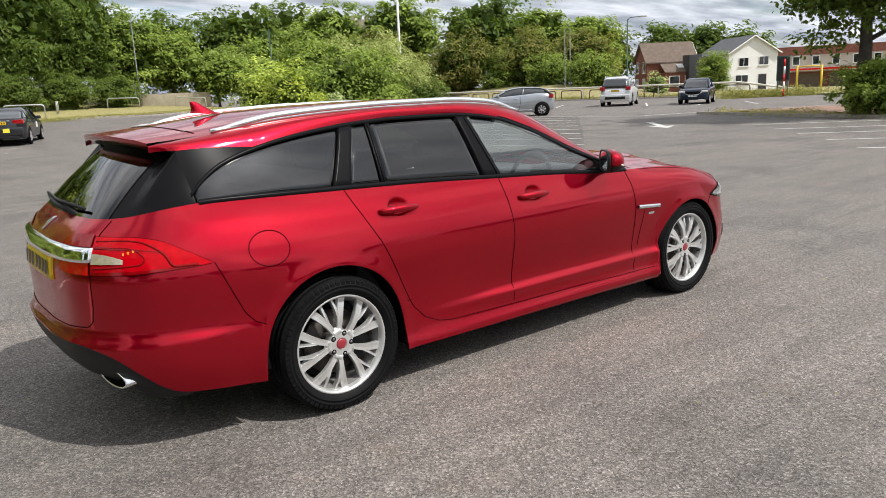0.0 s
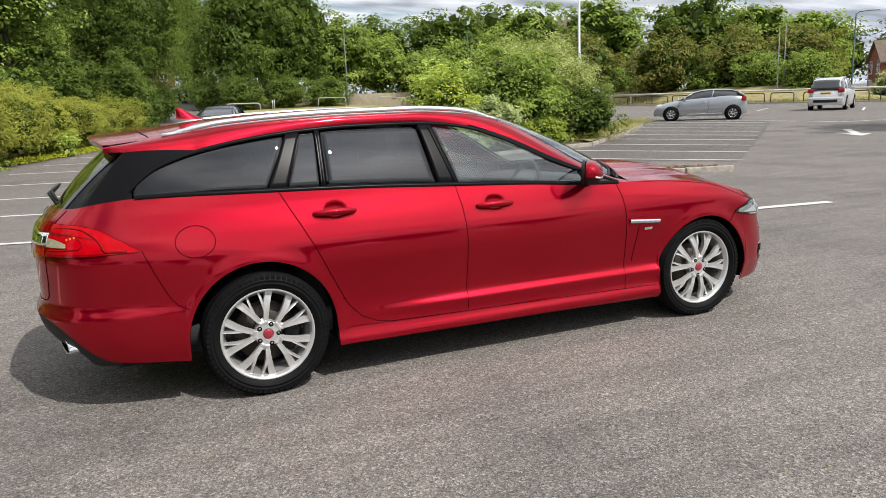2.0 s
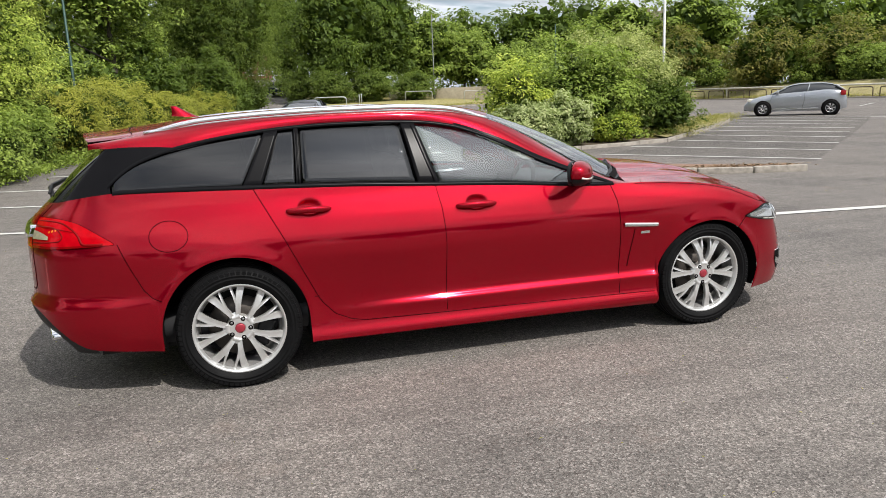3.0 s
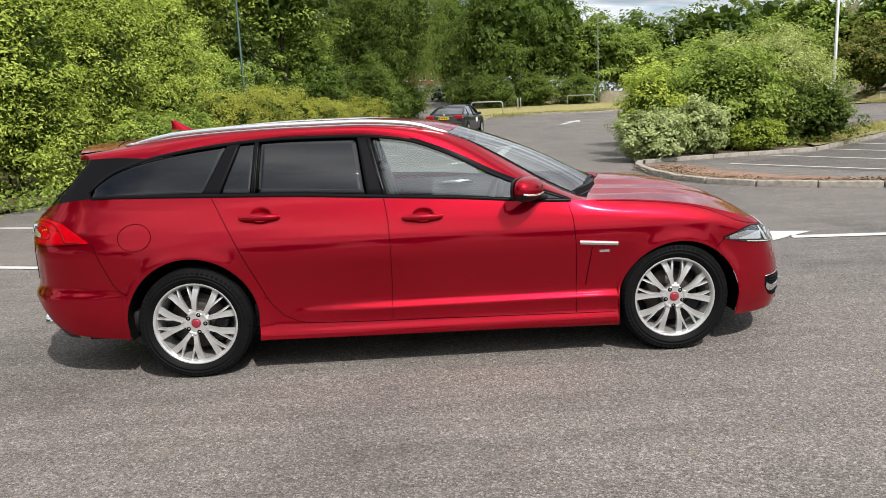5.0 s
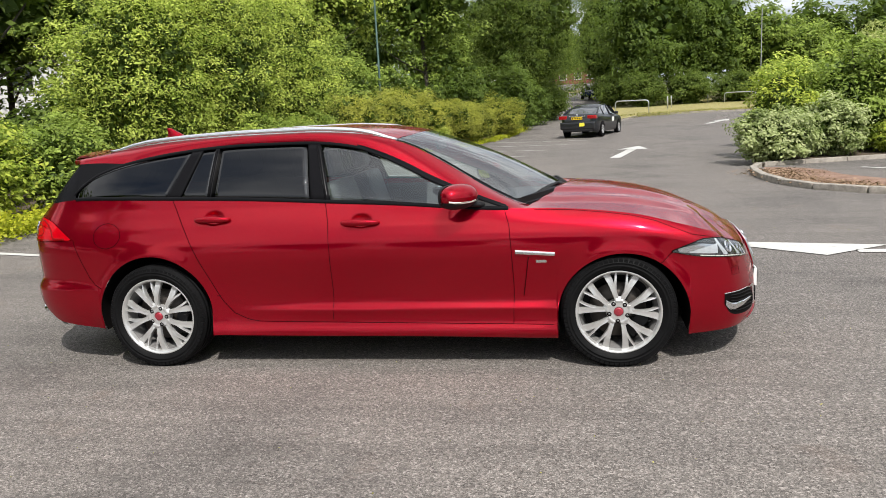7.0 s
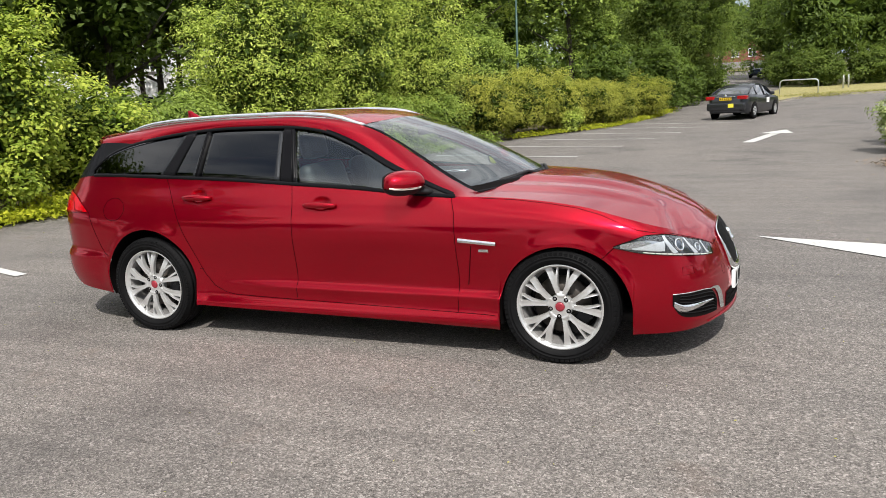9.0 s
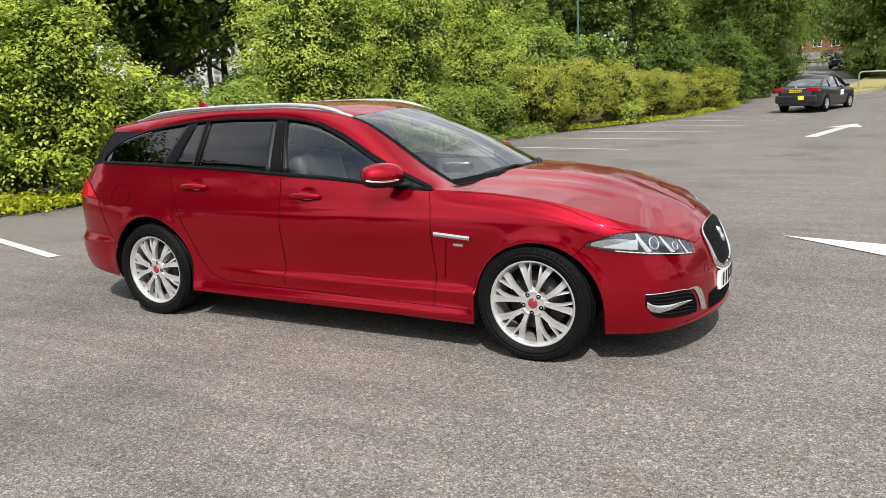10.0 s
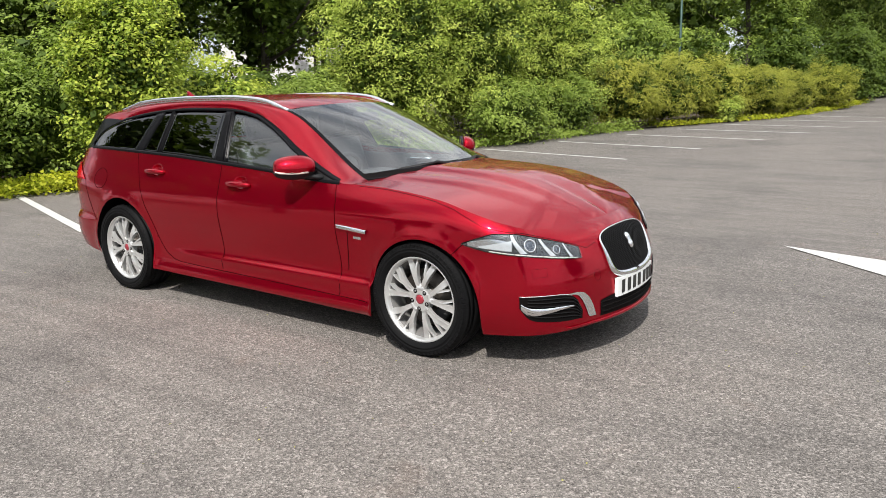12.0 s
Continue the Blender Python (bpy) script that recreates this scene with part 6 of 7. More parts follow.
# border of shrubs along the bays
shrub(-9.7, 0.4, 1.7, 1.7, 2.5, L_MID, "leafy mid-green bush at the edge of the car park", 0.10, 420, 40, 0.20)
shrub(-8.3, 3.45, 1.0, 1.15, 3.65, L_YELLOW, "tall bush with yellow-green young leaves", 0.078, 460, 50, 0.17, 0.58, ragged=0.2, group="border shrubs")
shrub(-9.6, 2.2, 1.2, 1.2, 2.2, L_MID, "leafy mid-green bush in the border", 0.09, 300, 40, 0.18)
shrub(-11.2, 3.4, 1.4, 1.5, 3.2, L_MID, "mid-green bush at the back of the border", 0.11, 260, 40, 0.2)
shrub(-8.9, 5.6, 1.35, 1.5, 2.25, L_YELLOW, "low sprawling yellow-green bush", 0.09, 330, 40, 0.19, 0.55)
shrub(-8.2, 7.6, 1.1, 1.2, 1.95, L_MID, "low mixed green bush in the border", 0.08, 260, 40, 0.17)
shrub(-8.45, 11.1, 1.85, 1.9, 5.4, L_LIGHT, "tall light green willow bush", 0.085, 760, 60, 0.26, 0.36, group="border shrubs")
shrub(-8.0, 13.8, 2.1, 2.3, 6.3, L_LIGHT, "tall light green willow bush", 0.085, 950, 60, 0.27, 0.36, group="border shrubs")
shrub(-7.7, 17.6, 2.1, 2.1, 6.1, L_LIGHT, "tall light green willow bush", 0.085, 920, 58, 0.26, 0.36, group="border shrubs")
shrub(-6.4, 13.5, 0.9, 1.6, 1.7, L_MID, "low green bush before the taller willows", 0.085, 260, 40, 0.18, 0.5)
shrub(-6.5, 17.2, 0.9, 1.5, 1.9, L_MID, "low green bush before the taller willows", 0.085, 260, 40, 0.18, 0.5)
for x, y, rx, ry, top in ((-6.2, 20.6, 1.5, 1.7, 2.55), (-5.6, 23.2, 1.6, 1.9, 2.65), (-4.9, 26.0, 1.6, 1.9, 2.5), (-3.9, 28.9, 1.5, 1.9, 2.25), (-3.0, 31.3, 1.1, 1.4, 1.9)):
    shrub(x, y, rx, ry, top, L_OLIVE, "dense olive-green spreading hedge shrub", 0.14, 400, 50, 0.20, 0.17, 0.25, group="olive hedge", ragged=0.08, up=0.7)
shrub(-3.85, 25.2, 0.42, 0.7, 0.95, L_LIGHT, "small pale green bush at the hedge's foot", 0.08, 90, 34, 0.12)
shrub(-2.1, 34.4, 1.3, 1.9, 2.2, L_OLIVE, "olive-green bush at the low end of the hedge", 0.09, 400, 50, 0.20, 0.34)
shrub(-1.6, 38.2, 1.5, 1.8, 4.2, L_DARK, "dark green bush under the willow", 0.14, 300, 42, 0.26)

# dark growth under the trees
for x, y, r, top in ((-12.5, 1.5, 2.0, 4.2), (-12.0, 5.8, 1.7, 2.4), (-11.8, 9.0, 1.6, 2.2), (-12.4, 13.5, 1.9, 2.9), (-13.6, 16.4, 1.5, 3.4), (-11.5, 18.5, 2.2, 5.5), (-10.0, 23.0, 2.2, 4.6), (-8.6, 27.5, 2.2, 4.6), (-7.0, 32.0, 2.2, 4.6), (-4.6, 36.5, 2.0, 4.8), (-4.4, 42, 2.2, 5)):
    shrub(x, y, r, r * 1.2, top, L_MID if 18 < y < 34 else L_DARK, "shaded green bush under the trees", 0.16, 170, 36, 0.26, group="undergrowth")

# trees behind the border
for x, y, top, r in ((-18.8, 15.8, 8.5, 2.1), (-20.5, 12.6, 8.5, 2.2)):
    tree(x, y, top, r, L_DARK, "slim dark tree before the white house", 0.2, 150, 40, 0.36, 0.14, 0.13, group="trees behind the border")
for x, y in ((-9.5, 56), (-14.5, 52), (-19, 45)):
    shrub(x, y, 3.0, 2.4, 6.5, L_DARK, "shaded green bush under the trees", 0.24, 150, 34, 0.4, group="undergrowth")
for x, y, top, r in ((-20, 20.5, 9.6, 3.6), (-21.5, 10.5, 9.0, 3.6), (-22.5, 5.0, 9.0, 3.8), (-27, 17, 10.0, 4.4), (-27, 27, 11, 4.6), (-20, 36, 12, 4.4), (-26, 9, 10.0, 4.4), (-16.5, 38, 12, 4.2), (-12.5, 46, 12, 4.4), (-8, 52, 12, 4.4)):
    tree(x, y, top, r, L_DARK, "dark leafy tree that closes the border's back", 0.24, 220, 42, 0.55, 0.38 if -28 < x < -19 and 16 < y < 30 else 0.05, 0.18, group="trees behind the border")
for x, y, top, r, m in ((-6.5, 38, 12.5, 3.6, L_MID), (-11, 33, 12.5, 4.2, L_LIGHT), (-13.5, 27, 12, 4.0, L_LIGHT), (-15, 20.5, 9.5, 4.0, L_MID), (-14.5, 12.2, 8.4, 3.2, L_DARK), (-17.5, 8.2, 8.2, 3.2, L_DARK), (-13.8, 5.4, 7.4, 2.6, L_DARK), (-17, 1.5, 8.0, 3.4, L_DARK), (-22, 24, 10, 4, L_DARK)):
    tree(x, y, top, r, m, "tall leafy tree with a dark trunk behind the shrubs", 0.21, 220, 44, 0.46, 0.34, 0.17, group="trees behind the border")
tree(-1.4, 45.5, 12.5, 4.6, L_WEEP, "weeping tree with hanging dark green branches", 0.15, 620, 62, 0.45, 0.08, 0.22, 0.3, 1.0)
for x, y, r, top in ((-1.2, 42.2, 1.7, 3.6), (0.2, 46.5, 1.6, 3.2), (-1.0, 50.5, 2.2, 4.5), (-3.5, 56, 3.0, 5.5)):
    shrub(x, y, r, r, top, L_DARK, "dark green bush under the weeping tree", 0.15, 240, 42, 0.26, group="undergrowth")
for x, y, top, r in ((9.2, 69, 14, 4.6), (14.6, 72, 14, 5.0), (5.5, 78, 14, 3.0)):
    tree(x, y, top, r, L_DARK, "dark weeping tree beyond the lawn", 0.36, 230, 40, 0.6, 0.08, 0.3, 0.35, 0.8)
for x, y, r, top in ((8.5, 65.4, 2.2, 4.2), (12.6, 66.8, 2.4, 4.3), (16.8, 67.4, 2.2, 4.0), (5.9, 69.5, 1.6, 4.4)):
    shrub(x, y, r, 1.8, top, L_WEEP, "green bush at the foot of the dark trees", 0.18, 230, 52, 0.34)
for x, y, top, r, m in ((19.8, 71, 10.0, 3.4, L_MID), (23.5, 72, 8.4, 3.2, L_MID), (27, 69, 6.2, 3.0, L_MID), (31.5, 70, 5.6, 3.0, L_MID)):
    tree(x, y, top, r, m, "young green tree beyond the lawn", 0.30, 260, 40, 0.5, 0.12, 0.14)

# bushes of the island
shrub(5.95, 11.6 + 1.3, 0.95, 0.9, 1.25, L_WHITE, "dense bush with white-edged leaves behind the kerb", 0.085, 300, 46, 0.13, 0.55, ragged=0.08)
shrub(7.3, 13.6, 0.9, 0.75, 1.45, L_WHITE, "dense bush with white-edged leaves behind the kerb", 0.085, 300, 46, 0.13, 0.55, ragged=0.08)
shrub(6.6, 14.7, 0.95, 1.0, 2.35, L_YELLOW, "bright green feathery bush on the island", 0.10, 260, 44, 0.17, 0.4)
shrub(8.7, 15.2, 1.7, 1.5, 2.9, L_MID, "broad green bush on the island", 0.11, 480, 50, 0.22)
shrub(10.3, 16.4, 1.75, 1.6, 3.4, L_SILVER, "large willow bush with silvery fluffy tops", 0.10, 620, 52, 0.20, 0.34)
shrub(11.9, 17.8, 1.45, 1.4, 3.25, L_SILVER, "large willow bush with silvery fluffy tops", 0.10, 480, 52, 0.20, 0.34)
shrub(9.1, 14.0, 0.8, 0.6, 0.9, L_YELLOW, "low yellowish shrub at the kerb", 0.07, 130, 40, 0.11)
shrub(11.3, 15.1, 1.15, 0.9, 1.9, L_DARK, "dark green shrub beside the bays", 0.09, 260, 40, 0.14)
shrub(8.3, 19.0, 1.6, 1.6, 2.6, L_LIGHT, "green bush on the far side of the island", 0.12, 260, 44, 0.22)

# belt beyond the railings
for x, y, r, top in ((56.0, 51.8, 3.0, 4.9), (56.6, 46.6, 2.8, 4.7), (53.6, 63.5, 3.2, 4.8), (53.0, 70.0, 3.2, 4.9), (55.0, 57.6, 2.9, 4.6)):
    shrub(x, y, r, r, top, L_MID, "green bush beyond the railings", 0.20, 230, 50, 0.38, group="bushes beyond the railings")
shrub(59.8, 34.8, 1.5, 1.5, 3.9, L_MID, "slender young tree-like bush before the white house", 0.15, 300, 36, 0.3)
shrub(57.6, 39.4, 1.2, 1.2, 2.0, L_WHITE, "low bush with pale blossom beyond the railings", 0.2, 90, 34, 0.25)
for x, y, top, r, m in ((50.3, 72.9, 8.3, 4.4, L_BROWN), (52, 61, 7.6, 4.0, L_BROWN), (57.5, 56, 7.3, 4.2, L_BROWN), (61, 51, 7.2, 3.6, L_BROWN), (40, 72, 8.0, 4.0, L_MID), (34, 76, 8, 4.2, L_MID)):
    tree(x, y, top, r, m, "bronze-green tree in the belt beyond the railings", 0.31, 230, 46, 0.6, 0.10, 0.16, group="belt of trees")
for x, y, top, r, m in ((56, 78, 13.6, 5.6, L_MID), (65, 72, 13.2, 6.0, L_DARK), (74, 70, 12, 5.2, L_MID), (75, 62.0, 9.8, 4.0, L_MID), (49, 84, 13, 5.2, L_MID)):
    tree(x, y, top, r, m, "tall bright green tree in the distance", 0.54, 280, 44, 0.75, 0.2, 0.25, group="distant trees")
for x, y, top, r in ((35, 104, 14, 6.0), (44, 101, 15, 7.0), (62, 120, 18.5, 7.0), (72, 117, 12.6, 8.0), (52, 112, 13, 7), (26, 100, 12, 6), (103, 70, 10, 4.6), (107, 66, 10, 4.6), (111, 61, 8.4, 5), (95, 76, 9.5, 5), (88, 80, 10, 5), (0, 100, 13, 6), (-12, 95, 14, 7), (-25, 80, 14, 7), (-32, 62, 14, 7), (-38, 42, 13, 6), (-42, 8, 13, 6)):
    tree(x, y, top, r, L_DARK, "dark round-headed tree in the distance", 0.68, 150, 30, 0.9, 0.15, 0.3, group="distant trees")
# the far side of the car park, seen in the car's flank
for k in range(13):
    x = -66 + 11 * k
    tree(x, -58 - 6 * math.sin(k * 1.7), 8.5 + 2.5 * math.sin(k * 2.3), 5.2, L_DARK, "dark tree on the far side of the car park", 0.9, 70, 24, 1.0, 0.12, 0.25, group="distant trees")

# tall trees beyond the bays' near end, mirrored in the car's windows
for x, y, top, r in ((-18, -8.5, 12.5, 4.2), (-23, -13.5, 14, 5.0), (-16.5, -16, 13, 4.4)):
    tree(x, y, top, r, L_DARK, "dark leafy tree at the near end of the bays", 0.36, 170, 40, 0.6, 0.12, 0.2, group="distant trees")

# tree and bush on the island by the far bays
tree(24.25, 7.3, 8.6, 3.3, L_DARK, "mature tree with a stout trunk on its island", 0.18, 560, 50, 0.40, 0.30, 0.27, 0.6)
shrub(23.75, 6.45, 1.35, 1.5, 1.9, L_MID, "rounded green bush at the foot of the tree", 0.11, 380, 44, 0.2)
shrub(25.2, 3.4, 1.5, 1.6, 1.7, L_MID, "rounded green bush at the foot of the tree", 0.11, 300, 40, 0.2)

shrub(-5.2, 38.6, 1.8, 2.2, 6.4, L_MID, "tall green bush among the trees", 0.15, 300, 44, 0.28, group="undergrowth")
shrub(-9.6, 30.2, 1.8, 2.0, 6.0, L_MID, "tall green bush among the trees", 0.14, 320, 44, 0.28, group="undergrowth")

# ground cover and grass, too many to count
rng = np.random.default_rng(5)


def strewn(name, line, width, n, height, leaf, mat, label, slim=0.6, up=0.6, category="ground cover"):
    """Leaves or blades strewn along a line on the ground."""
    pts = np.array(line, float)
    seg = np.r_[0, np.cumsum(np.hypot(*np.diff(pts, axis=0).T))]
    s = rng.uniform(0, seg[-1], n)
    x, y = np.interp(s, seg, pts[:, 0]), np.interp(s, seg, pts[:, 1])
    lump = 0.5 + 0.5 * np.sin(s * 2.1) * np.sin(s * 0.83 + 1)
    x, y = x + rng.normal(size=n) * width * (0.5 + lump), y + rng.normal(size=n) * width * 0.5
    z = np.array([lift(a, b) for a, b in zip(x, y)]) + 0.05 + rng.uniform(0, 1, n) ** 1.5 * height * (0.4 + lump)
    p = np.c_[x, y, z]
    face = rng.normal(size=(n, 3)) + np.array([0, 0, up * 2])
    face /= np.linalg.norm(face, axis=1, keepdims=True)
    ob = new(name, leaf_mesh(name, p, face, leaf, mat, rng, slim))
    return tagged(ob, label, category, "", "stuff")


strewn("ground_cover", [(-9.0, -0.6), (-8.5, 0.9), (-7.9, 2.7), (-7.5, 4.6), (-7.3, 6.4)], 0.30, 8000, 0.30, 0.08, L_COVER, "bright yellow-green ground cover along the bed's edge")
strewn("ground_cover", [(-5.2, 21.3), (-4.3, 24.2), (-3.3, 26.9), (-2.3, 30.6), (-1.5, 34.5), (-1.0, 39)], 0.18, 4200, 0.16, 0.085, L_COVER, "bright yellow ground cover along the hedge's foot")
strewn("ground_cover", [(-7.1, 8.0), (-6.5, 12), (-6.0, 16), (-5.6, 20)], 0.25, 5200, 0.3, 0.08, L_MID, "low green growth at the hedge's foot")
strewn("grass_tufts", [(10.8, 14.4), (14.9, 18.8), (18.9, 22.9), (20.6, 24.6)], 0.45, 9000, 0.22, 0.11, L_GRASS, "dry grass tufts on the island's strip", 0.14, 0.0, "grass")
strewn("grass_tufts", [(5.4, 44.5), (8, 47.2), (13, 47), (20, 50)], 0.9, 6000, 0.12, 0.16, L_GRASS, "dry grass tufts at the lawn's edge", 0.2, 0.0, "grass")
strewn("grass_tufts", [(46.4, 68), (49.6, 54), (51.4, 42), (55.4, 30), (58, 22)], 0.7, 9000, 0.28, 0.24, L_GRASS, "rough dry grass behind the railings", 0.2, 0.0, "grass")
strewn("grass_tufts", [(22.9, 4.2), (23.8, 8.4), (25.6, 13.6)], 0.35, 3500, 0.2, 0.12, L_GRASS, "dry grass at the foot of the tree", 0.16, 0.0, "grass")
strewn("grass_tufts", [(44.5, 24.6), (46.5, 23.6), (48.6, 22.4), (50.0, 21.2)], 0.7, 4200, 0.55, 0.26, L_GRASS, "dry straw-coloured grass round the sign board", 0.16, 0.0, "grass")
strewn("leaf_litter", [(5.2, 10.8), (5.3, 8.5), (6.0, 7.3), (7.2, 6.6), (8.3, 6.2)], 0.24, 5200, 0.03, 0.05, L_DEAD, "dead brown leaves behind the kerb", 0.6, 2.0, "leaf litter")

# dry fragments of leaf and grit on the asphalt
n = 900
p = np.c_[rng.uniform(-9, 9, n), rng.uniform(-5.5, 6, n), np.full(n, 0.009)]
face = rng.normal(size=(n, 3)) * 0.25 + np.array([0, 0, 1.0])
face /= np.linalg.norm(face, axis=1, keepdims=True)
tagged(new("leaf_fragments", leaf_mesh("leaf_fragments", p, face, 0.016, L_GRASS, rng, 0.5)), "dry leaf fragments scattered on the asphalt", "leaf litter", "", "stuff")

# ---- other parked cars ----
def parked_car(name, at, length, width, height, coat, top, roof, wheel_r, label, axles, lamps, rim=None, rear_pillar=0.032, posts=(0.02, -0.19)):
    """A parked car facing +x; top and roof are height curves along x from -0.5 to 0.5 of its length."""
    ob = thing(name, at, label, "car")
    w, n = width / 2, 40
    belt_z, roof_z = spline(top), spline(roof)
    r0, r1 = roof[0][0], roof[-1][0]

    def narrow(q):
        e = abs(q) * 2
        return w * (1 - 0.30 * max(0, (e - 0.72) / 0.28) ** 2.4)

    rows = []
    for i in range(n + 1):
        q = -0.5 + i / n
        x, z, k = q * length, belt_z(q), narrow(q)
        low = 0.20 + 0.10 * max(0, (abs(q) - 0.40) / 0.1)
        half = [(k * 0.90, low), (k * 0.985, low + 0.10), (k, lerp(low, z, 0.5)), (k * 0.985, lerp(low, z, 0.78)), (k * 0.95, z - 0.02), (k * 0.90, z), (k * 0.5, z + 0.02), (0, z + 0.025)]
        rows.append([(x, y, zz) for y, zz in half] + [(x, -y, zz) for y, zz in reversed(half[:-1])])
    v, f = grid(rows)
    f += [tuple(reversed(range(15))), tuple(range(len(v) - 15, len(v)))]
    piece("body", (v, f), coat, ob)
    cab, lid = [], []
    for i in range(25):
        q = lerp(r0, r1, i / 24)
        x, z, t, k = q * length, belt_z(q), max(roof_z(q), belt_z(q) + 0.004), narrow(q)
        sec = [(k * 0.90, z - 0.01), (lerp(k * 0.90, k * 0.70, (t - z) / max(height - z, 0.1)), lerp(z, t, 0.90)), (k * 0.60, t), (0, t + 0.015)]
        cab.append([(x, y, zz) for y, zz in sec] + [(x, -y, zz) for y, zz in reversed(sec[:-1])])
        if t > height - 0.16:
            lid.append([(x, y * (1.02 if abs(y) > 0.01 else 1), zz + 0.006) for x, y, zz in cab[-1][1:6]])
    piece("glasshouse", grid(cab), GLASS_BLACK, ob, "dark car windows")
    piece("roof", grid(lid), coat, ob)
    for q in posts:
        if r0 < q < r1:
            for s in (1, -1):
                x, z, t, k = q * length, belt_z(q), roof_z(q), narrow(q)
                piece("pillar", tube([(x + 0.03, s * k * 0.905, z), (x - 0.05, s * (k * 0.71), t - 0.05)], 0.03, 6), coat, ob)
    for s in (1, -1):
        for a, b, wide in ((r0, lid[0][0][0] / length, rear_pillar), (lid[-1][0][0] / length, r1, 0.032)):
            pts = []
            for q in np.linspace(a, b, 6):
                k, z, t = narrow(q), belt_z(q), max(roof_z(q), belt_z(q) + 0.004)
                pts.append((q * length, s * (lerp(k * 0.90, k * 0.70, (t - z) / max(height - z, 0.1)) + 0.004), lerp(z, t, 0.93)))
            piece("pillar", tube(pts, wide, 6, True, min(1, 0.04 / wide)), coat, ob)
    for q in axles:
        for s in (1, -1):
            x = q * length
            piece("wheel_arch", moved(lathe([(0.001, 0), (wheel_r + 0.055, 0), (wheel_r + 0.055, -0.06)], 30), Matrix.Translation((x, s * (narrow(q) + 0.004), wheel_r)) @ pose(0, 0, 0, 0, 0, 0 if s > 0 else 180)), GAP, ob)
            m = Matrix.Translation((x, s * (narrow(q) - 0.085), wheel_r)) @ pose(0, 0, 0, 0, 0, 180 if s > 0 else 0)
            tyre = piece("wheel", lathe([(wheel_r * 0.62, -0.09), (wheel_r * 0.7, -0.105), (wheel_r * 0.93, -0.10), (wheel_r, -0.07), (wheel_r, 0.09)], 30), RUBBER, ob)
            tyre.matrix_local = m
            spokes_ = [lathe([(0.001, -0.085), (0.05, -0.088), (0.06, -0.07)], 12), lathe([(wheel_r * 0.63, -0.10), (wheel_r * 0.56, -0.085), (wheel_r * 0.56, -0.05)], 30)]
            for j in range(7):
                spokes_.append(moved(box(0.03, wheel_r * 0.6, -0.092, -0.07, -0.026, 0.026), pose(0, 0, 0, 0, 360 * j / 7, 0)))
            piece("rim", join(*spokes_), rim or ALLOY, tyre)
            piece("disc", lathe([(0.001, -0.04), (wheel_r * 0.58, -0.04)], 20), GAP, tyre)
    for s in (1, -1):
        x = (r1 - 0.07) * length
        piece("door_mirror", box(x - 0.06, x + 0.07, s * w * 0.93 - 0.0, s * (w * 0.93 + 0.19), belt_z(r1 - 0.07) + 0.01, belt_z(r1 - 0.07) + 0.14, 0.03) if s > 0 else box(x - 0.06, x + 0.07, -w * 0.93 - 0.19, -w * 0.93, belt_z(r1 - 0.07) + 0.01, belt_z(r1 - 0.07) + 0.14, 0.03), coat, ob)
        for kind, x0, x1, y0, y1, z0, z1 in lamps:
            mat = {"tail": TAIL_RED, "head": LENS_WHITE}[kind]
            piece("tail_light" if kind == "tail" else "headlight", box(x0, x1, min(s * y0, s * y1), max(s * y0, s * y1), z0, z1, 0.02), mat, ob)
    return ob


TAIL_RED = plain("wine_red_lens", (0.30, 0.006, 0.010), 0.12, 0.0, 0.3, 12.0, 0.0, 0.3)
GLASS_BLACK = plain("dark_car_glass", (0.018, 0.021, 0.024), 0.04, 0.0, 0.1, 4.0, 0.0, 1.0)
DARK_ALLOY = plain("smoked_alloy", (0.30, 0.30, 0.31), 0.35, 0.5, 0.1)
GREY_COAT = paint("dark_grey_paint", (0.045, 0.047, 0.052), 0.5, 0.35, 0.25)
SILVER_COAT = paint("silver_paint", (0.40, 0.42, 0.45), 0.6, 0.35, 0.25)
WHITE_SILVER = paint("pale_silver_paint", (0.66, 0.67, 0.68), 0.5, 0.35, 0.25)
NAVY_COAT = paint("dark_blue_paint", (0.018, 0.026, 0.045), 0.5, 0.3, 0.25)


def yaw_of(dx, dy):
    return math.degrees(math.atan2(dy, dx))


def plate_on(ob, x, z, wide, mat, name="number_plate"):
    p = piece(name, box(x - 0.008, x + 0.008, -wide / 2, wide / 2, z - 0.055, z + 0.055), mat, ob, smooth=False)
    d = 0.011 if x > 0 else -0.011
    for k in range(6):
        y = -wide * 0.40 + wide * 0.8 * k / 5
        piece("plate_bar", box(min(x + d * 0.5, x + d), max(x + d * 0.5, x + d), y - 0.022, y + 0.022, z - 0.035, z + 0.035), INK, p, smooth=False)


# dark grey saloon
z = lift(2.6, 32.3)
saloon = parked_car("saloon_car", pose(2.62, 32.55, z, 0, 0, yaw_of(0.34, 0.94)), 4.70, 1.81, 1.48, GREY_COAT,
                    [(-0.5, 0.86), (-0.48, 1.00), (-0.44, 1.05), (-0.36, 1.06), (-0.2, 1.0), (0.1, 0.95), (0.22, 0.95), (0.36, 0.88), (0.46, 0.76), (0.5, 0.62)],
                    [(-0.40, 1.06), (-0.30, 1.27), (-0.20, 1.42), (-0.08, 1.48), (0.04, 1.47), (0.12, 1.38), (0.24, 0.98)], 0.325,
                    "dark grey saloon car parked in a bay", (-0.285, 0.29), (("tail", -2.352, -2.06, 0.50, 0.885, 0.83, 0.99), ("head", 2.05, 2.28, 0.45, 0.78, 0.60, 0.74)))
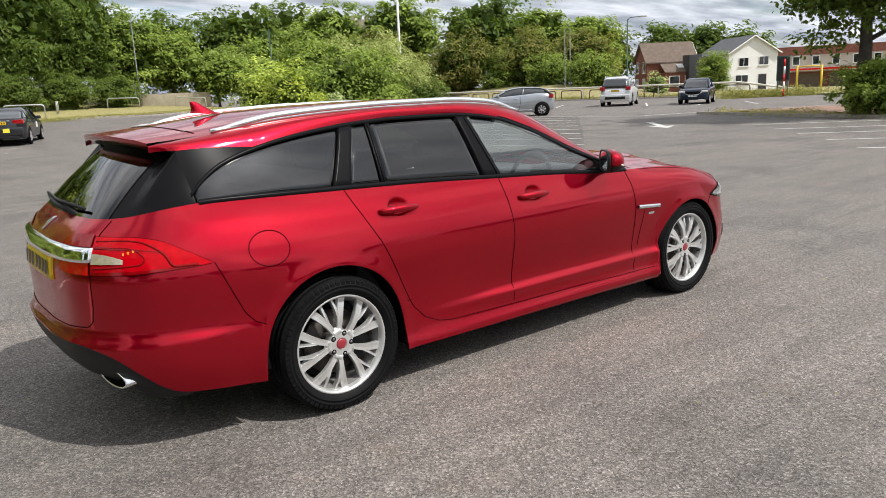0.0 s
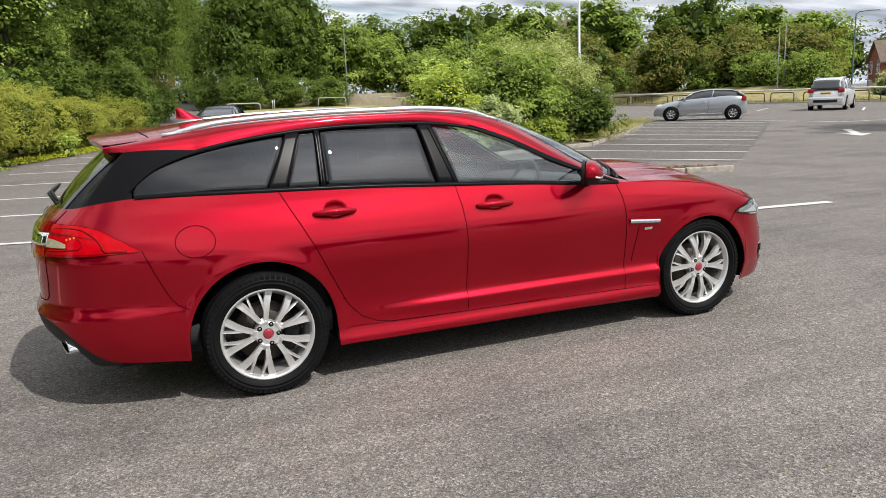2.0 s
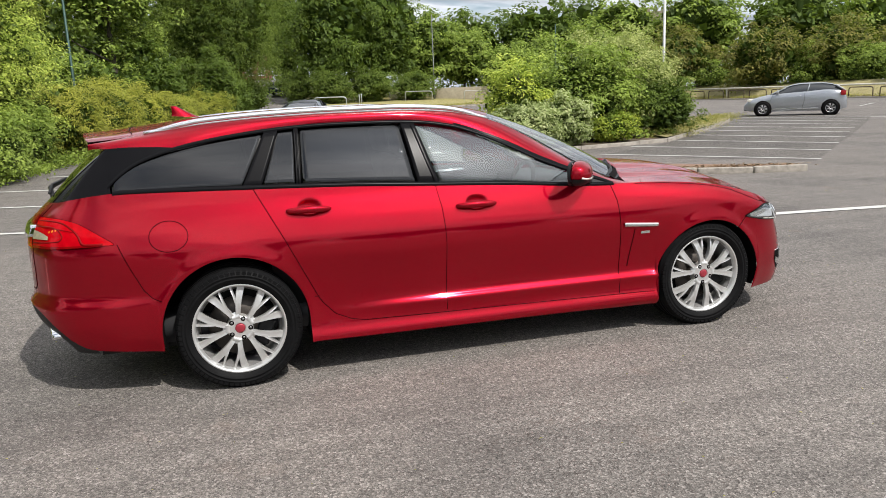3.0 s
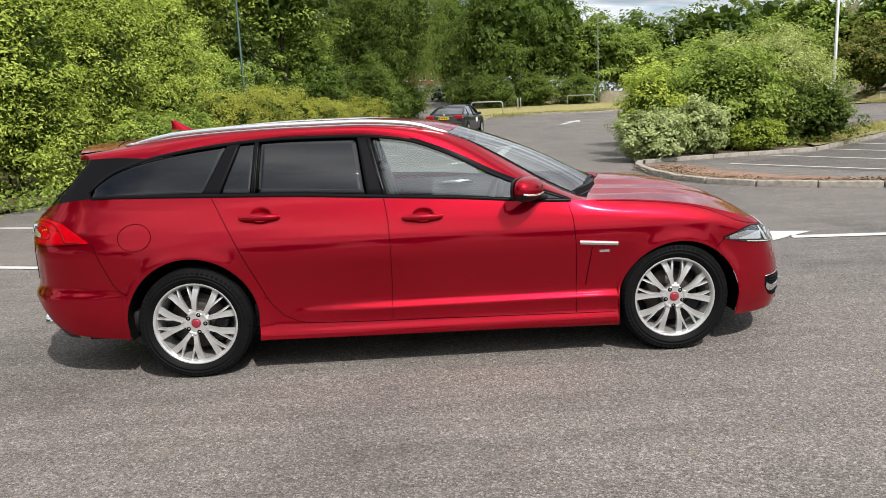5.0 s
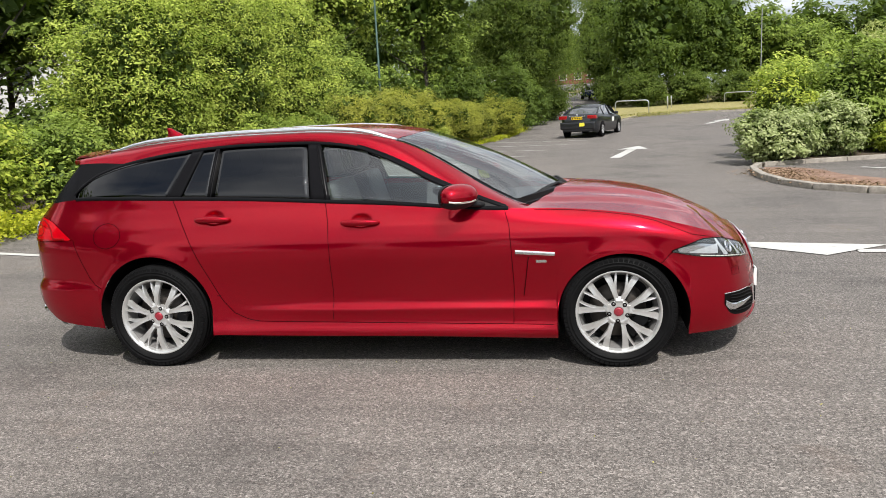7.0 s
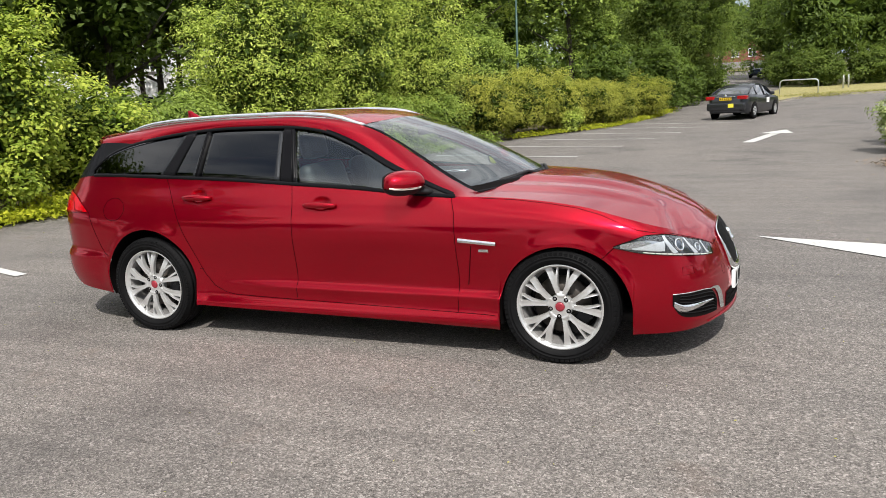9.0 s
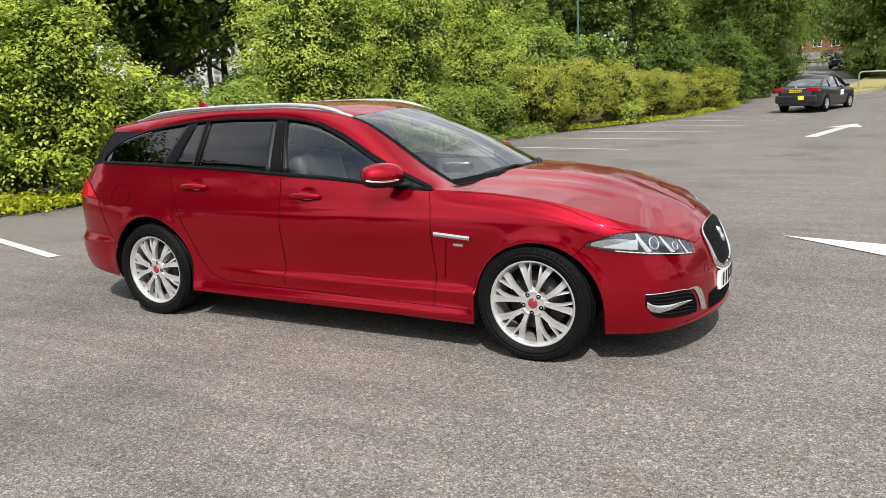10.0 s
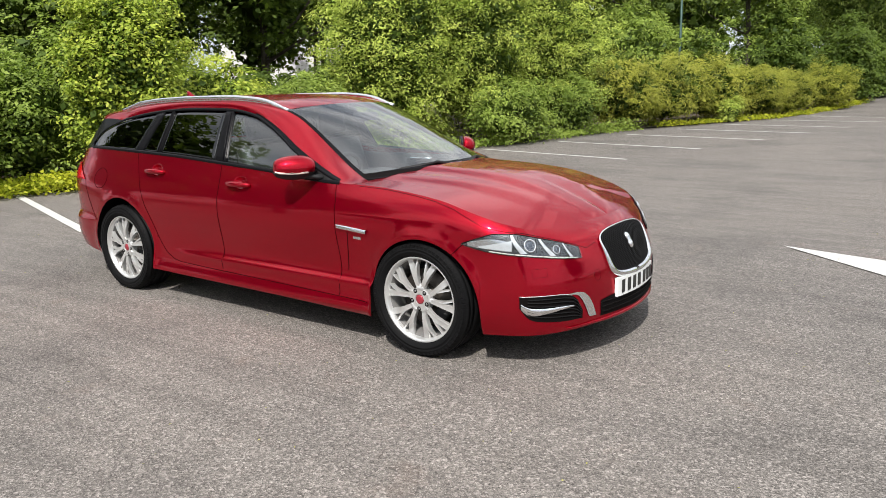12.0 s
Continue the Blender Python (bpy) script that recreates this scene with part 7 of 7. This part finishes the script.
plate_on(saloon, -2.365, 0.865, 0.52, PLATE_Y, "rear_plate")
piece("boot_trim", box(-2.365, -2.34, -0.42, 0.42, 0.945, 0.97, 0.006), CHROME, saloon, "chrome boot strip")
piece("boot_badge", lathe([(0.0005, -0.01), (0.045, -0.008), (0.05, 0.0)], 18), CHROME, saloon).matrix_local = pose(-2.352, 0, 1.01, 0, 0, -90)
piece("notice", box(-2.372, -2.352, -0.36, -0.12, 0.50, 0.66), PLATE_STICKER, saloon, "yellow notice on the bumper", smooth=False)
piece("rear_bumper", box(-2.37, -2.2, -0.83, 0.83, 0.36, 0.70, 0.06), GREY_COAT, saloon)
piece("lower_bumper", box(-2.345, -2.2, -0.70, 0.70, 0.25, 0.37, 0.03), PLASTIC, saloon)
piece("door_notice", box(0.2, 0.55, -0.908, -0.898, 0.62, 0.84), PLATE_W, saloon, "pale notice on the door", smooth=False)

# silver three-door hatchback
silver = parked_car("hatchback_car", pose(24.0, 24.2, 0, 0, 0, yaw_of(-0.74, 0.67)), 4.25, 1.72, 1.43, SILVER_COAT,
                    [(-0.5, 0.70), (-0.49, 0.92), (-0.47, 1.02), (-0.38, 1.10), (-0.31, 1.12), (-0.1, 1.06), (0.1, 1.01), (0.217, 0.96), (0.32, 0.88), (0.41, 0.77), (0.47, 0.64), (0.5, 0.48)],
                    [(-0.478, 1.03), (-0.43, 1.19), (-0.385, 1.31), (-0.33, 1.385), (-0.22, 1.425), (-0.10, 1.43), (-0.02, 1.405), (0.055, 1.335), (0.14, 1.15), (0.235, 0.96)], 0.325,
                    "silver three-door hatchback parked across the bays", (-0.35, 0.305), (("tail", -2.06, -1.86, 0.62, 0.82, 0.86, 1.06), ("head", 1.70, 1.98, 0.48, 0.78, 0.66, 0.78)), DARK_ALLOY, 0.10, (-0.13,))
piece("lower_grille", box(1.96, 2.118, -0.50, 0.50, 0.24, 0.40, 0.03), PLASTIC, silver)
for s in (1, -1):
    piece("door_seam", tube([(0.98, s * 0.862, 0.34), (1.0, s * 0.862, 0.66), (0.90, s * 0.845, 0.93)], 0.006, 5), GAP, silver)
    piece("door_seam", tube([(-0.33, s * 0.862, 0.34), (-0.42, s * 0.866, 0.66), (-0.40, s * 0.84, 1.0)], 0.006, 5), GAP, silver)
    piece("door_handle", tube([(-0.30, s * 0.875, 0.88), (-0.20, s * 0.885, 0.885), (-0.10, s * 0.875, 0.88)], 0.016, 6), SILVER_COAT, silver)
plate_on(silver, 2.13, 0.42, 0.5, PLATE_W, "front_plate")
piece("side_stripe", box(-1.0, 1.0, 0.842, 0.852, 0.30, 0.335, 0.004), CHROME, silver)
piece("side_stripe", box(-1.0, 1.0, -0.852, -0.842, 0.30, 0.335, 0.004), CHROME, silver)

# pale silver off-roader seen from behind
suv = parked_car("off_road_car", pose(36.6, 27.2, 0, 0, 0, yaw_of(0.86, 0.52)), 4.9, 1.93, 1.80, WHITE_SILVER,
                 [(-0.5, 0.95), (-0.485, 1.12), (-0.45, 1.17), (-0.1, 1.14), (0.2, 1.10), (0.36, 1.04), (0.46, 0.96), (0.5, 0.75)],
                 [(-0.485, 1.18), (-0.465, 1.45), (-0.43, 1.66), (-0.36, 1.77), (-0.15, 1.80), (0.05, 1.77), (0.13, 1.62), (0.22, 1.10)], 0.385,
                 "pale silver off-road car parked in a bay", (-0.30, 0.30), (("tail", -2.47, -2.25, 0.62, 0.93, 0.98, 1.20), ("head", 2.2, 2.4, 0.5, 0.85, 0.75, 0.95)))
plate_on(suv, -2.46, 0.95, 0.52, PLATE_Y, "rear_plate")
piece("rear_bumper", box(-2.50, -2.3, -0.90, 0.90, 0.42, 0.74, 0.05), WHITE_SILVER, suv)
piece("lower_bumper", box(-2.515, -2.3, -0.62, 0.62, 0.44, 0.60, 0.02), PLASTIC, suv)
rear_glass = [[(lerp(-2.405, -2.16, q) - 0.03, y * lerp(0.80, 0.66, q), lerp(1.19, 1.66, q)) for y in np.linspace(-1, 1, 9)] for q in np.linspace(0, 1, 5)]
piece("rear_window", thick(rear_glass, lambda p: Vector((-0.88, 0, 0.47)), 0.03), GLASS_BLACK, suv, "dark rear window")
for s in (1, -1):
    piece("roof_rail", tube([(-1.9, s * 0.66, 1.79), (-0.9, s * 0.68, 1.835), (0.3, s * 0.67, 1.80)], 0.02, 6), SATIN, suv)

# dark blue hatchback facing the lane
navy = parked_car("hatchback_car", pose(37.9, 22.4, 0, 0, 0, yaw_of(-0.90, -0.43)), 4.06, 1.72, 1.50, NAVY_COAT,
                  [(-0.5, 0.85), (-0.48, 1.0), (-0.43, 1.04), (-0.1, 0.99), (0.2, 0.95), (0.34, 0.90), (0.45, 0.80), (0.5, 0.60)],
                  [(-0.47, 1.06), (-0.42, 1.26), (-0.34, 1.42), (-0.16, 1.495), (0.0, 1.48), (0.08, 1.40), (0.23, 0.97)], 0.315,
                  "dark blue hatchback parked nose out in a bay", (-0.30, 0.32), (("tail", -2.0, -1.8, 0.5, 0.8, 0.85, 1.0), ("head", 1.78, 1.985, 0.48, 0.80, 0.68, 0.80)))
plate_on(navy, 2.04, 0.50, 0.5, PLATE_W, "front_plate")
piece("grille", box(1.96, 2.035, -0.42, 0.42, 0.50, 0.74, 0.03), GAP, navy)
piece("grille_trim", tube([(2.0, -0.50, 0.72), (2.035, -0.35, 0.56), (2.04, 0, 0.54), (2.035, 0.35, 0.56), (2.0, 0.50, 0.72)], 0.016, 6), CHROME, navy)
piece("lower_grille", box(1.93, 2.02, -0.3, 0.3, 0.26, 0.36, 0.02), PLASTIC, navy)

# dark car on the road beyond
parked_car("saloon_car", pose(4.6, 80, lift(4.6, 80) + 0.03, 0, 0, 250), 4.4, 1.78, 1.46, NAVY_COAT,
                     [(-0.5, 0.86), (-0.46, 1.02), (-0.2, 1.0), (0.1, 0.95), (0.22, 0.95), (0.36, 0.88), (0.46, 0.76), (0.5, 0.62)],
                     [(-0.42, 1.04), (-0.30, 1.27), (-0.20, 1.42), (-0.08, 1.46), (0.04, 1.45), (0.12, 1.36), (0.24, 0.98)], 0.32,
                     "dark saloon car on the road beyond the lawn", (-0.29, 0.29), (("tail", -2.2, -2.0, 0.5, 0.85, 0.80, 0.98), ("head", 2.0, 2.19, 0.45, 0.78, 0.60, 0.76)))

# ---- rails, posts and signs ----
GALV = plain("galvanised_steel", (0.48, 0.49, 0.48), 0.45, 0.6, 0.15, 8.0)
PALE = plain("weathered_pale_rail", (0.55, 0.53, 0.47), 0.6, 0.0, 0.25, 3.0)
RUSTY = plain("brown_painted_steel", (0.07, 0.05, 0.035), 0.6, 0.2, 0.3, 6.0)
POST = plain("dull_grey_post", (0.20, 0.21, 0.20), 0.6, 0.2, 0.2, 6.0)
GREENP = plain("green_painted_steel", (0.022, 0.06, 0.048), 0.5, 0.2, 0.2, 6.0)
YELLOWP = plain("yellow_painted_steel", (0.62, 0.42, 0.02), 0.5, 0.0, 0.15, 6.0)


def hoop(a, b, h, mat, label, r=0.03, group="hoop barriers"):
    """A bent tube barrier between two feet."""
    za, zb = lift(*a), lift(*b)
    pts = [(a[0], a[1], za - 0.1), (a[0], a[1], za + h - 0.2)]
    for t in (0.25, 0.5, 0.75, 1.0):
        c, s = 0.2 * (1 - math.cos(t * math.pi / 2)), 0.2 * math.sin(t * math.pi / 2)
        l = math.dist(a, b)
        pts.append((lerp(a[0], b[0], c / l), lerp(a[1], b[1], c / l), za + h - 0.2 + s))
    for t in (1.0, 0.75, 0.5, 0.25, 0.0):
        c, s = 0.2 * (1 - math.cos(t * math.pi / 2)), 0.2 * math.sin(t * math.pi / 2)
        pts.append((lerp(b[0], a[0], c / l), lerp(b[1], a[1], c / l), zb + h - 0.2 + s))
    pts.append((b[0], b[1], zb - 0.1))
    return tagged(piece("hoop_barrier", tube(pts, r, 8), mat), label, "barrier", group)


for a, b in (((11.7, 67.4), (14.2, 66.6)), ((15.4, 65.3), (17.8, 64.4)), ((4.75, 47.8), (6.9, 47.3)), ((20.4, 62.6), (22.6, 61.4)), ((24.4, 60.2), (26.9, 58.6))):
    hoop(a, b, 0.98, GALV, "galvanised steel hoop barrier on the grass", 0.04)
for a, b in (((9.0, 54.0), (9.15, 54.9)), ((9.6, 56.4), (9.75, 57.3))):
    hoop(a, b, 1.0, GALV, "narrow galvanised hoop beside the path", 0.035)
RAIL_LINE = [(55.6, 25.2), (54.4, 29.2), (52.4, 35.5), (50.6, 42.3), (49.4, 48.5), (48.5, 54.5), (47.8, 61), (47.2, 67.5)]
rail = thing("guard_rail", Matrix(), "pale weathered guard rail along the edge of the car park", "railing")
pts = [(x, y, lift(x, y) + (1.08 if k else 0.45)) for k, (x, y) in enumerate(RAIL_LINE)]
piece("top_rail", tube(pts, 0.08, 8), PALE, rail)
for k, (x, y) in enumerate(RAIL_LINE):
    piece("post", tube([(x, y, lift(x, y) - 0.2), (x, y, lift(x, y) + (1.05 if k else 0.42))], 0.05, 6), PALE, rail)
for k in range(14):
    q = k / 14 * (len(RAIL_LINE) - 2) + 1.0
    i = min(int(q), len(RAIL_LINE) - 2)
    p, n_ = Vector(RAIL_LINE[i]), Vector(RAIL_LINE[i + 1])
    c, d = p.lerp(n_, q - i) + Vector((-0.6, -0.1)), (n_ - p).normalized()
    hoop(tuple(c - d * 1.05), tuple(c + d * 1.05), 0.88, RUSTY, "brown steel hoop barrier before the rail", 0.045, "hoops along the rail")
wall_pts = [(x + 0.9, y + 0.1) for x, y in RAIL_LINE]
STONE = ground_material("pale_stone", (0.20, 0.17, 0.12), (0.30, 0.26, 0.19), (0.40, 0.36, 0.27), 2.0, 0.8)
rows = [[(x - 0.2, y, lift(x, y) - 0.2), (x - 0.2, y, lift(x, y) + 0.2), (x + 0.2, y, lift(x, y) + 0.2), (x + 0.2, y, lift(x, y) - 0.2)] for x, y in wall_pts]
tagged(piece("low_wall", grid(rows, False, True), STONE, smooth=False), "low pale stone wall behind the guard rail", "wall", "", "structure")
z = lift(22.4, 71)
tagged(piece("boundary_wall", moved(box(-3.2, 3.2, -0.15, 0.15, -0.3, 1.15, 0.03), pose(22.6, 68.6, z, 0, 0, -8)), STONE), "short weathered stone wall beside the lawn", "wall", "", "structure")


def lamp_post(x, y, h, r, mat, label, arm=0.0, yaw=0.0):
    z0 = lift(x, y)
    ob = thing("lamp_post", pose(x, y, z0, 0, 0, yaw), label, "lamp post")
    piece("pole", tube([(0, 0, -0.2), (0, 0, 1.2), (0, 0, 1.25), (0, 0, h)], [r * 1.3, r * 1.25, r, r * 0.7], 10), mat, ob)
    if arm:
        piece("arm", tube([(0, 0, h - 0.1), (arm * 0.2, 0, h + 0.15), (arm, 0, h + 0.2)], r * 0.5, 6), mat, ob)
        piece("lantern", box(arm - 0.1, arm + 0.55, -0.13, 0.13, h + 0.14, h + 0.27, 0.05), GALV, ob)


lamp_post(16.9, 23.9, 9.0, 0.065, GALV, "grey steel lamp post behind the island")
lamp_post(59.3, 44.1, 7.6, 0.075, GREENP, "green street lamp with a short arm", 1.3, -50)
lamp_post(19.0, 67.8, 8.2, 0.05, POST, "thin grey post among the trees")
lamp_post(28.0, 58.9, 7.0, 0.07, GREENP, "thin dark post beside the lawn")
lamp_post(53.8, 47.4, 6.8, 0.045, POST, "thin grey post behind the rail")
lamp_post(54.9, 47.7, 7.0, 0.045, POST, "thin grey post behind the rail")
lamp_post(-7.08, 28.98, 8.5, 0.06, GREENP, "slender green post in the hedge")
lamp_post(-6.9, 52, 12.0, 0.08, GREENP, "slender green post among the trees")

sign = thing("sign_board", pose(48.6, 22.6, lift(48.6, 22.6), 0, 0, 25), "dark sign board on two posts at the entrance", "sign")
piece("panel", box(-0.05, 0.05, -0.42, 0.42, 1.05, 2.75, 0.02), GREENP, sign)
piece("panel_face", box(-0.058, -0.052, -0.34, 0.34, 1.15, 2.65), INK, sign, smooth=False)
for y in (-0.32, 0.32):
    piece("post", tube([(0, y, -0.2), (0, y, 1.1)], 0.06, 8), GREENP, sign)
gate = thing("height_barrier", pose(0, 0, 0), "yellow steel height barrier at the entrance", "barrier")
for x, y in ((58.9, 26.7), (59.5, 25.0)):
    piece("post", tube([(x, y, -0.4), (x, y, 2.1)], 0.09, 8), YELLOWP, gate)
piece("crossbar", tube([(58.9, 26.7, 2.0), (59.2, 25.85, 2.05), (59.5, 25.0, 2.0)], 0.05, 8), YELLOWP, gate)
bands = thing("marker_post", pose(47.6, 22.0, 0), "red and white banded marker post", "post")
for k in range(5):
    piece("band", tube([(0, 0, 0.5 * k), (0, 0, 0.5 * k + 0.5)], 0.06, 8), (GLASS_RED, PLATE_W)[k % 2], bands)

# ---- buildings ----
RENDER = ground_material("white_render", (0.66, 0.66, 0.65), (0.74, 0.74, 0.73), (0.80, 0.80, 0.79), 0.8, 0.2)
BEIGE = ground_material("beige_render", (0.36, 0.31, 0.27), (0.44, 0.39, 0.34), (0.50, 0.45, 0.40), 0.8, 0.2)
BRICKW = ground_material("red_brickwork", (0.14, 0.045, 0.032), (0.20, 0.07, 0.05), (0.27, 0.11, 0.08), 3.0, 0.4)
SLATE = ground_material("grey_slate", (0.06, 0.063, 0.068), (0.09, 0.094, 0.10), (0.13, 0.135, 0.14), 2.0, 0.4)
TILES = ground_material("brown_roof_tiles", (0.09, 0.065, 0.05), (0.13, 0.095, 0.075), (0.18, 0.14, 0.11), 2.0, 0.5)
CLAD = plain("black_cladding", (0.02, 0.021, 0.023), 0.6)
FRAME = plain("white_window_frame", (0.72, 0.72, 0.70), 0.4)


def building(name, m, w, d, eaves, ridge, wall, roof, openings, label, base=-0.8):
    """A house whose gable faces -y; openings are (face, along, z, wide, high, kind)."""
    ob = thing(name, m, label, "building")
    h = w / 2
    v = [(-h, 0, base), (h, 0, base), (h, 0, eaves), (0, 0, ridge), (-h, 0, eaves), (-h, d, base), (h, d, base), (h, d, eaves), (0, d, ridge), (-h, d, eaves)]
    f = [(0, 1, 2, 3, 4), (9, 8, 7, 6, 5), (1, 6, 7, 2), (5, 0, 4, 9)]
    piece("wall", (v, f), wall, ob, smooth=False)
    o, t = 0.35, 0.16
    for s in (1, -1):
        slope = (eaves - ridge) / h
        ex, ez = s * (h + o), eaves + slope * o
        rv = [(0, -o, ridge), (ex, -o, ez), (ex, d + o, ez), (0, d + o, ridge)]
        rv += [(x, y, z + t) for x, y, z in rv]
        piece("roof", (rv, [(0, 1, 2, 3), (7, 6, 5, 4), (0, 4, 5, 1), (1, 5, 6, 2), (2, 6, 7, 3), (3, 7, 4, 0)]), roof, ob, smooth=False)
        piece("fascia", tube([(0, -o - 0.03, ridge + 0.02), (ex, -o - 0.03, ez + 0.02)], 0.09, 4), FRAME, ob, smooth=False)
    for face, a, z, ww, hh, kind in openings:
        k = {"front": pose(0, 0, 0), "left": pose(-h, d / 2, 0, 0, 0, -90), "right": pose(h, d / 2, 0, 0, 0, 90), "back": pose(0, d, 0, 0, 0, 180)}[face]
        fr = piece("door" if kind == "door" else "window", moved(box(a - ww / 2 - 0.08, a + ww / 2 + 0.08, -0.06, 0.05, z - 0.08, z + hh + 0.08), k), INK if kind == "door" else FRAME, ob, smooth=False)
        piece("panel" if kind == "door" else "pane", moved(box(a - ww / 2, a + ww / 2, -0.075, -0.05, z, z + hh), k), CLAD if kind == "door" else GLASS_BLACK, fr, smooth=False)
        if kind != "door":
            piece("sill", moved(box(a - ww / 2 - 0.15, a + ww / 2 + 0.15, -0.14, 0.0, z - 0.16, z - 0.08), k), FRAME, fr, smooth=False)
            piece("glazing_bar", moved(box(a - 0.03, a + 0.03, -0.085, -0.07, z, z + hh), k), FRAME, fr, smooth=False)
    return ob


building("white_house", pose(92.6, 49.3, -0.45, 0, 0, -36), 6.6, 10, 4.9, 7.0, RENDER, SLATE,
         [("front", -1.3, 3.2, 1.2, 1.0, "window"), ("front", 1.4, 3.3, 1.2, 1.0, "window"), ("front", -1.5, 0.9, 1.6, 1.1, "window"), ("front", 1.3, 0.0, 0.9, 2.0, "door"), ("left", 1.5, 3.2, 0.8, 1.1, "window"), ("left", 3.2, 3.2, 0.8, 1.1, "window")], "white rendered gabled house with a slate roof")
annex = thing("cladding_annex", pose(87.2, 55.6, -0.45, 0, 0, -36), "black clad annex beside the white house", "building")
piece("wall", box(0.2, 1.9, 0, 2.5, -0.5, 5.0, 0.02), CLAD, annex)
brick = building("brick_house", pose(92.6, 59.0, -0.3, 0, 0, 55), 5.0, 6.9, 4.3, 6.7, BRICKW, TILES,
                 [("back", x, z, 0.9, 1.4, "window") for x in (-1.4, 1.3) for z in (0.5, 2.8)], "red brick house with a brown tiled roof and a lean-to")
piece("lean_to_wall", box(-4.6, -2.5, 0.4, 5.0, -0.8, 2.7), BRICKW, brick, smooth=False)
v = [(-4.85, 0.2, 2.6), (-4.85, 5.2, 2.6), (-2.5, 5.2, 3.9), (-2.5, 0.2, 3.9)]
piece("lean_to_roof", (v + [(x, y, z + 0.16) for x, y, z in v], [(3, 2, 1, 0), (4, 5, 6, 7), (0, 1, 5, 4), (1, 2, 6, 5), (2, 3, 7, 6), (3, 0, 4, 7)]), TILES, brick, smooth=False)
for y in (1.6, 3.8):
    bay = piece("window", box(-4.67, -4.58, y - 0.75, y + 0.75, 0.7, 2.2), FRAME, brick, smooth=False)
    piece("pane", box(-4.69, -4.665, y - 0.64, y + 0.64, 0.8, 2.1), GLASS_BLACK, bay, smooth=False)
piece("roof_window", moved(box(-0.5, 0.5, -0.45, 0.45, 0.0, 0.10), pose(-3.6, 2.6, 3.45, 0, -29, 0)), FRAME, brick, smooth=False)
shops = thing("shop_block", pose(101, 42.5, -0.6, 0, 0, -62), "long two-storey block with brick and beige render", "building")
piece("wall", box(-11, 11, 0, 8, -0.5, 5.0), BEIGE, shops, smooth=False)
piece("parapet", box(-11.1, 11.1, -0.12, 8.1, 4.45, 5.55), BRICKW, shops, smooth=False)
piece("ground_floor", box(-11.05, 11.05, -0.06, 3, -0.5, 2.2), BRICKW, shops, smooth=False)
piece("canopy", box(-9, 6, -1.3, 0.1, 2.35, 2.75), PALE, shops, smooth=False)
piece("canopy_band", box(-9, 6, -1.36, -1.28, 2.45, 2.68), GLASS_RED, shops, smooth=False)
for k in range(9):
    x = -9.5 + 2.4 * k
    win = piece("window", box(x - 0.45, x + 0.45, -0.16, 0.0, 3.1, 4.3), FRAME, shops, smooth=False)
    piece("pane", box(x - 0.36, x + 0.36, -0.18, -0.15, 3.2, 4.2), GLASS_BLACK, win, smooth=False)
for k in range(4):
    x = -7.5 + 4.2 * k
    piece("shutter", box(x - 1.5, x + 1.5, -0.12, 0.0, -0.4, 2.0), TILES, shops, smooth=False)
tower = thing("stone_tower", pose(91, 140, 0, 0, 0, -30), "battlemented stone tower above the distant trees", "building")
piece("wall", box(-4.2, 4.2, -3, 3, 0, 17.0), STONE, tower, smooth=False)
for k in range(6):
    piece("merlon", box(-4.2 + 1.52 * k, -3.4 + 1.52 * k, -3.05, -2.2, 17.0, 17.8), STONE, tower, smooth=False)
for x in (-2, 1.6):
    piece("window", box(x - 0.5, x + 0.5, -3.06, -2.9, 12.5, 15.5), CLAD, tower, smooth=False)
building("white_house", pose(-31.5, 33.5, 0, 0, 0, 48), 15, 9, 6.6, 8.5, RENDER, SLATE,
         [("front", x, z, 1.1, 1.3, "window") for x in (-5.6, -3.4, -0.6, 2.2, 5) for z in (1.3, 4.3)], "large white rendered house glimpsed between the trees")
building("brick_house", pose(-38, 17, 0, 0, 0, 66), 11, 9, 6.2, 9, BRICKW, TILES, [("front", x, 4.0, 1.1, 1.3, "window") for x in (-3, 0, 3)], "red brick house glimpsed behind the trees")
building("brick_house", pose(1.0, 150, lift(1.0, 150), 0, 0, 10), 16, 9, 5.8, 8.6, BRICKW, TILES, [("front", x, z, 1.2, 1.3, "window") for x in (-5.5, -2.5, 0.5, 3.5, 6) for z in (0.9, 3.8)], "red brick house across the far road")
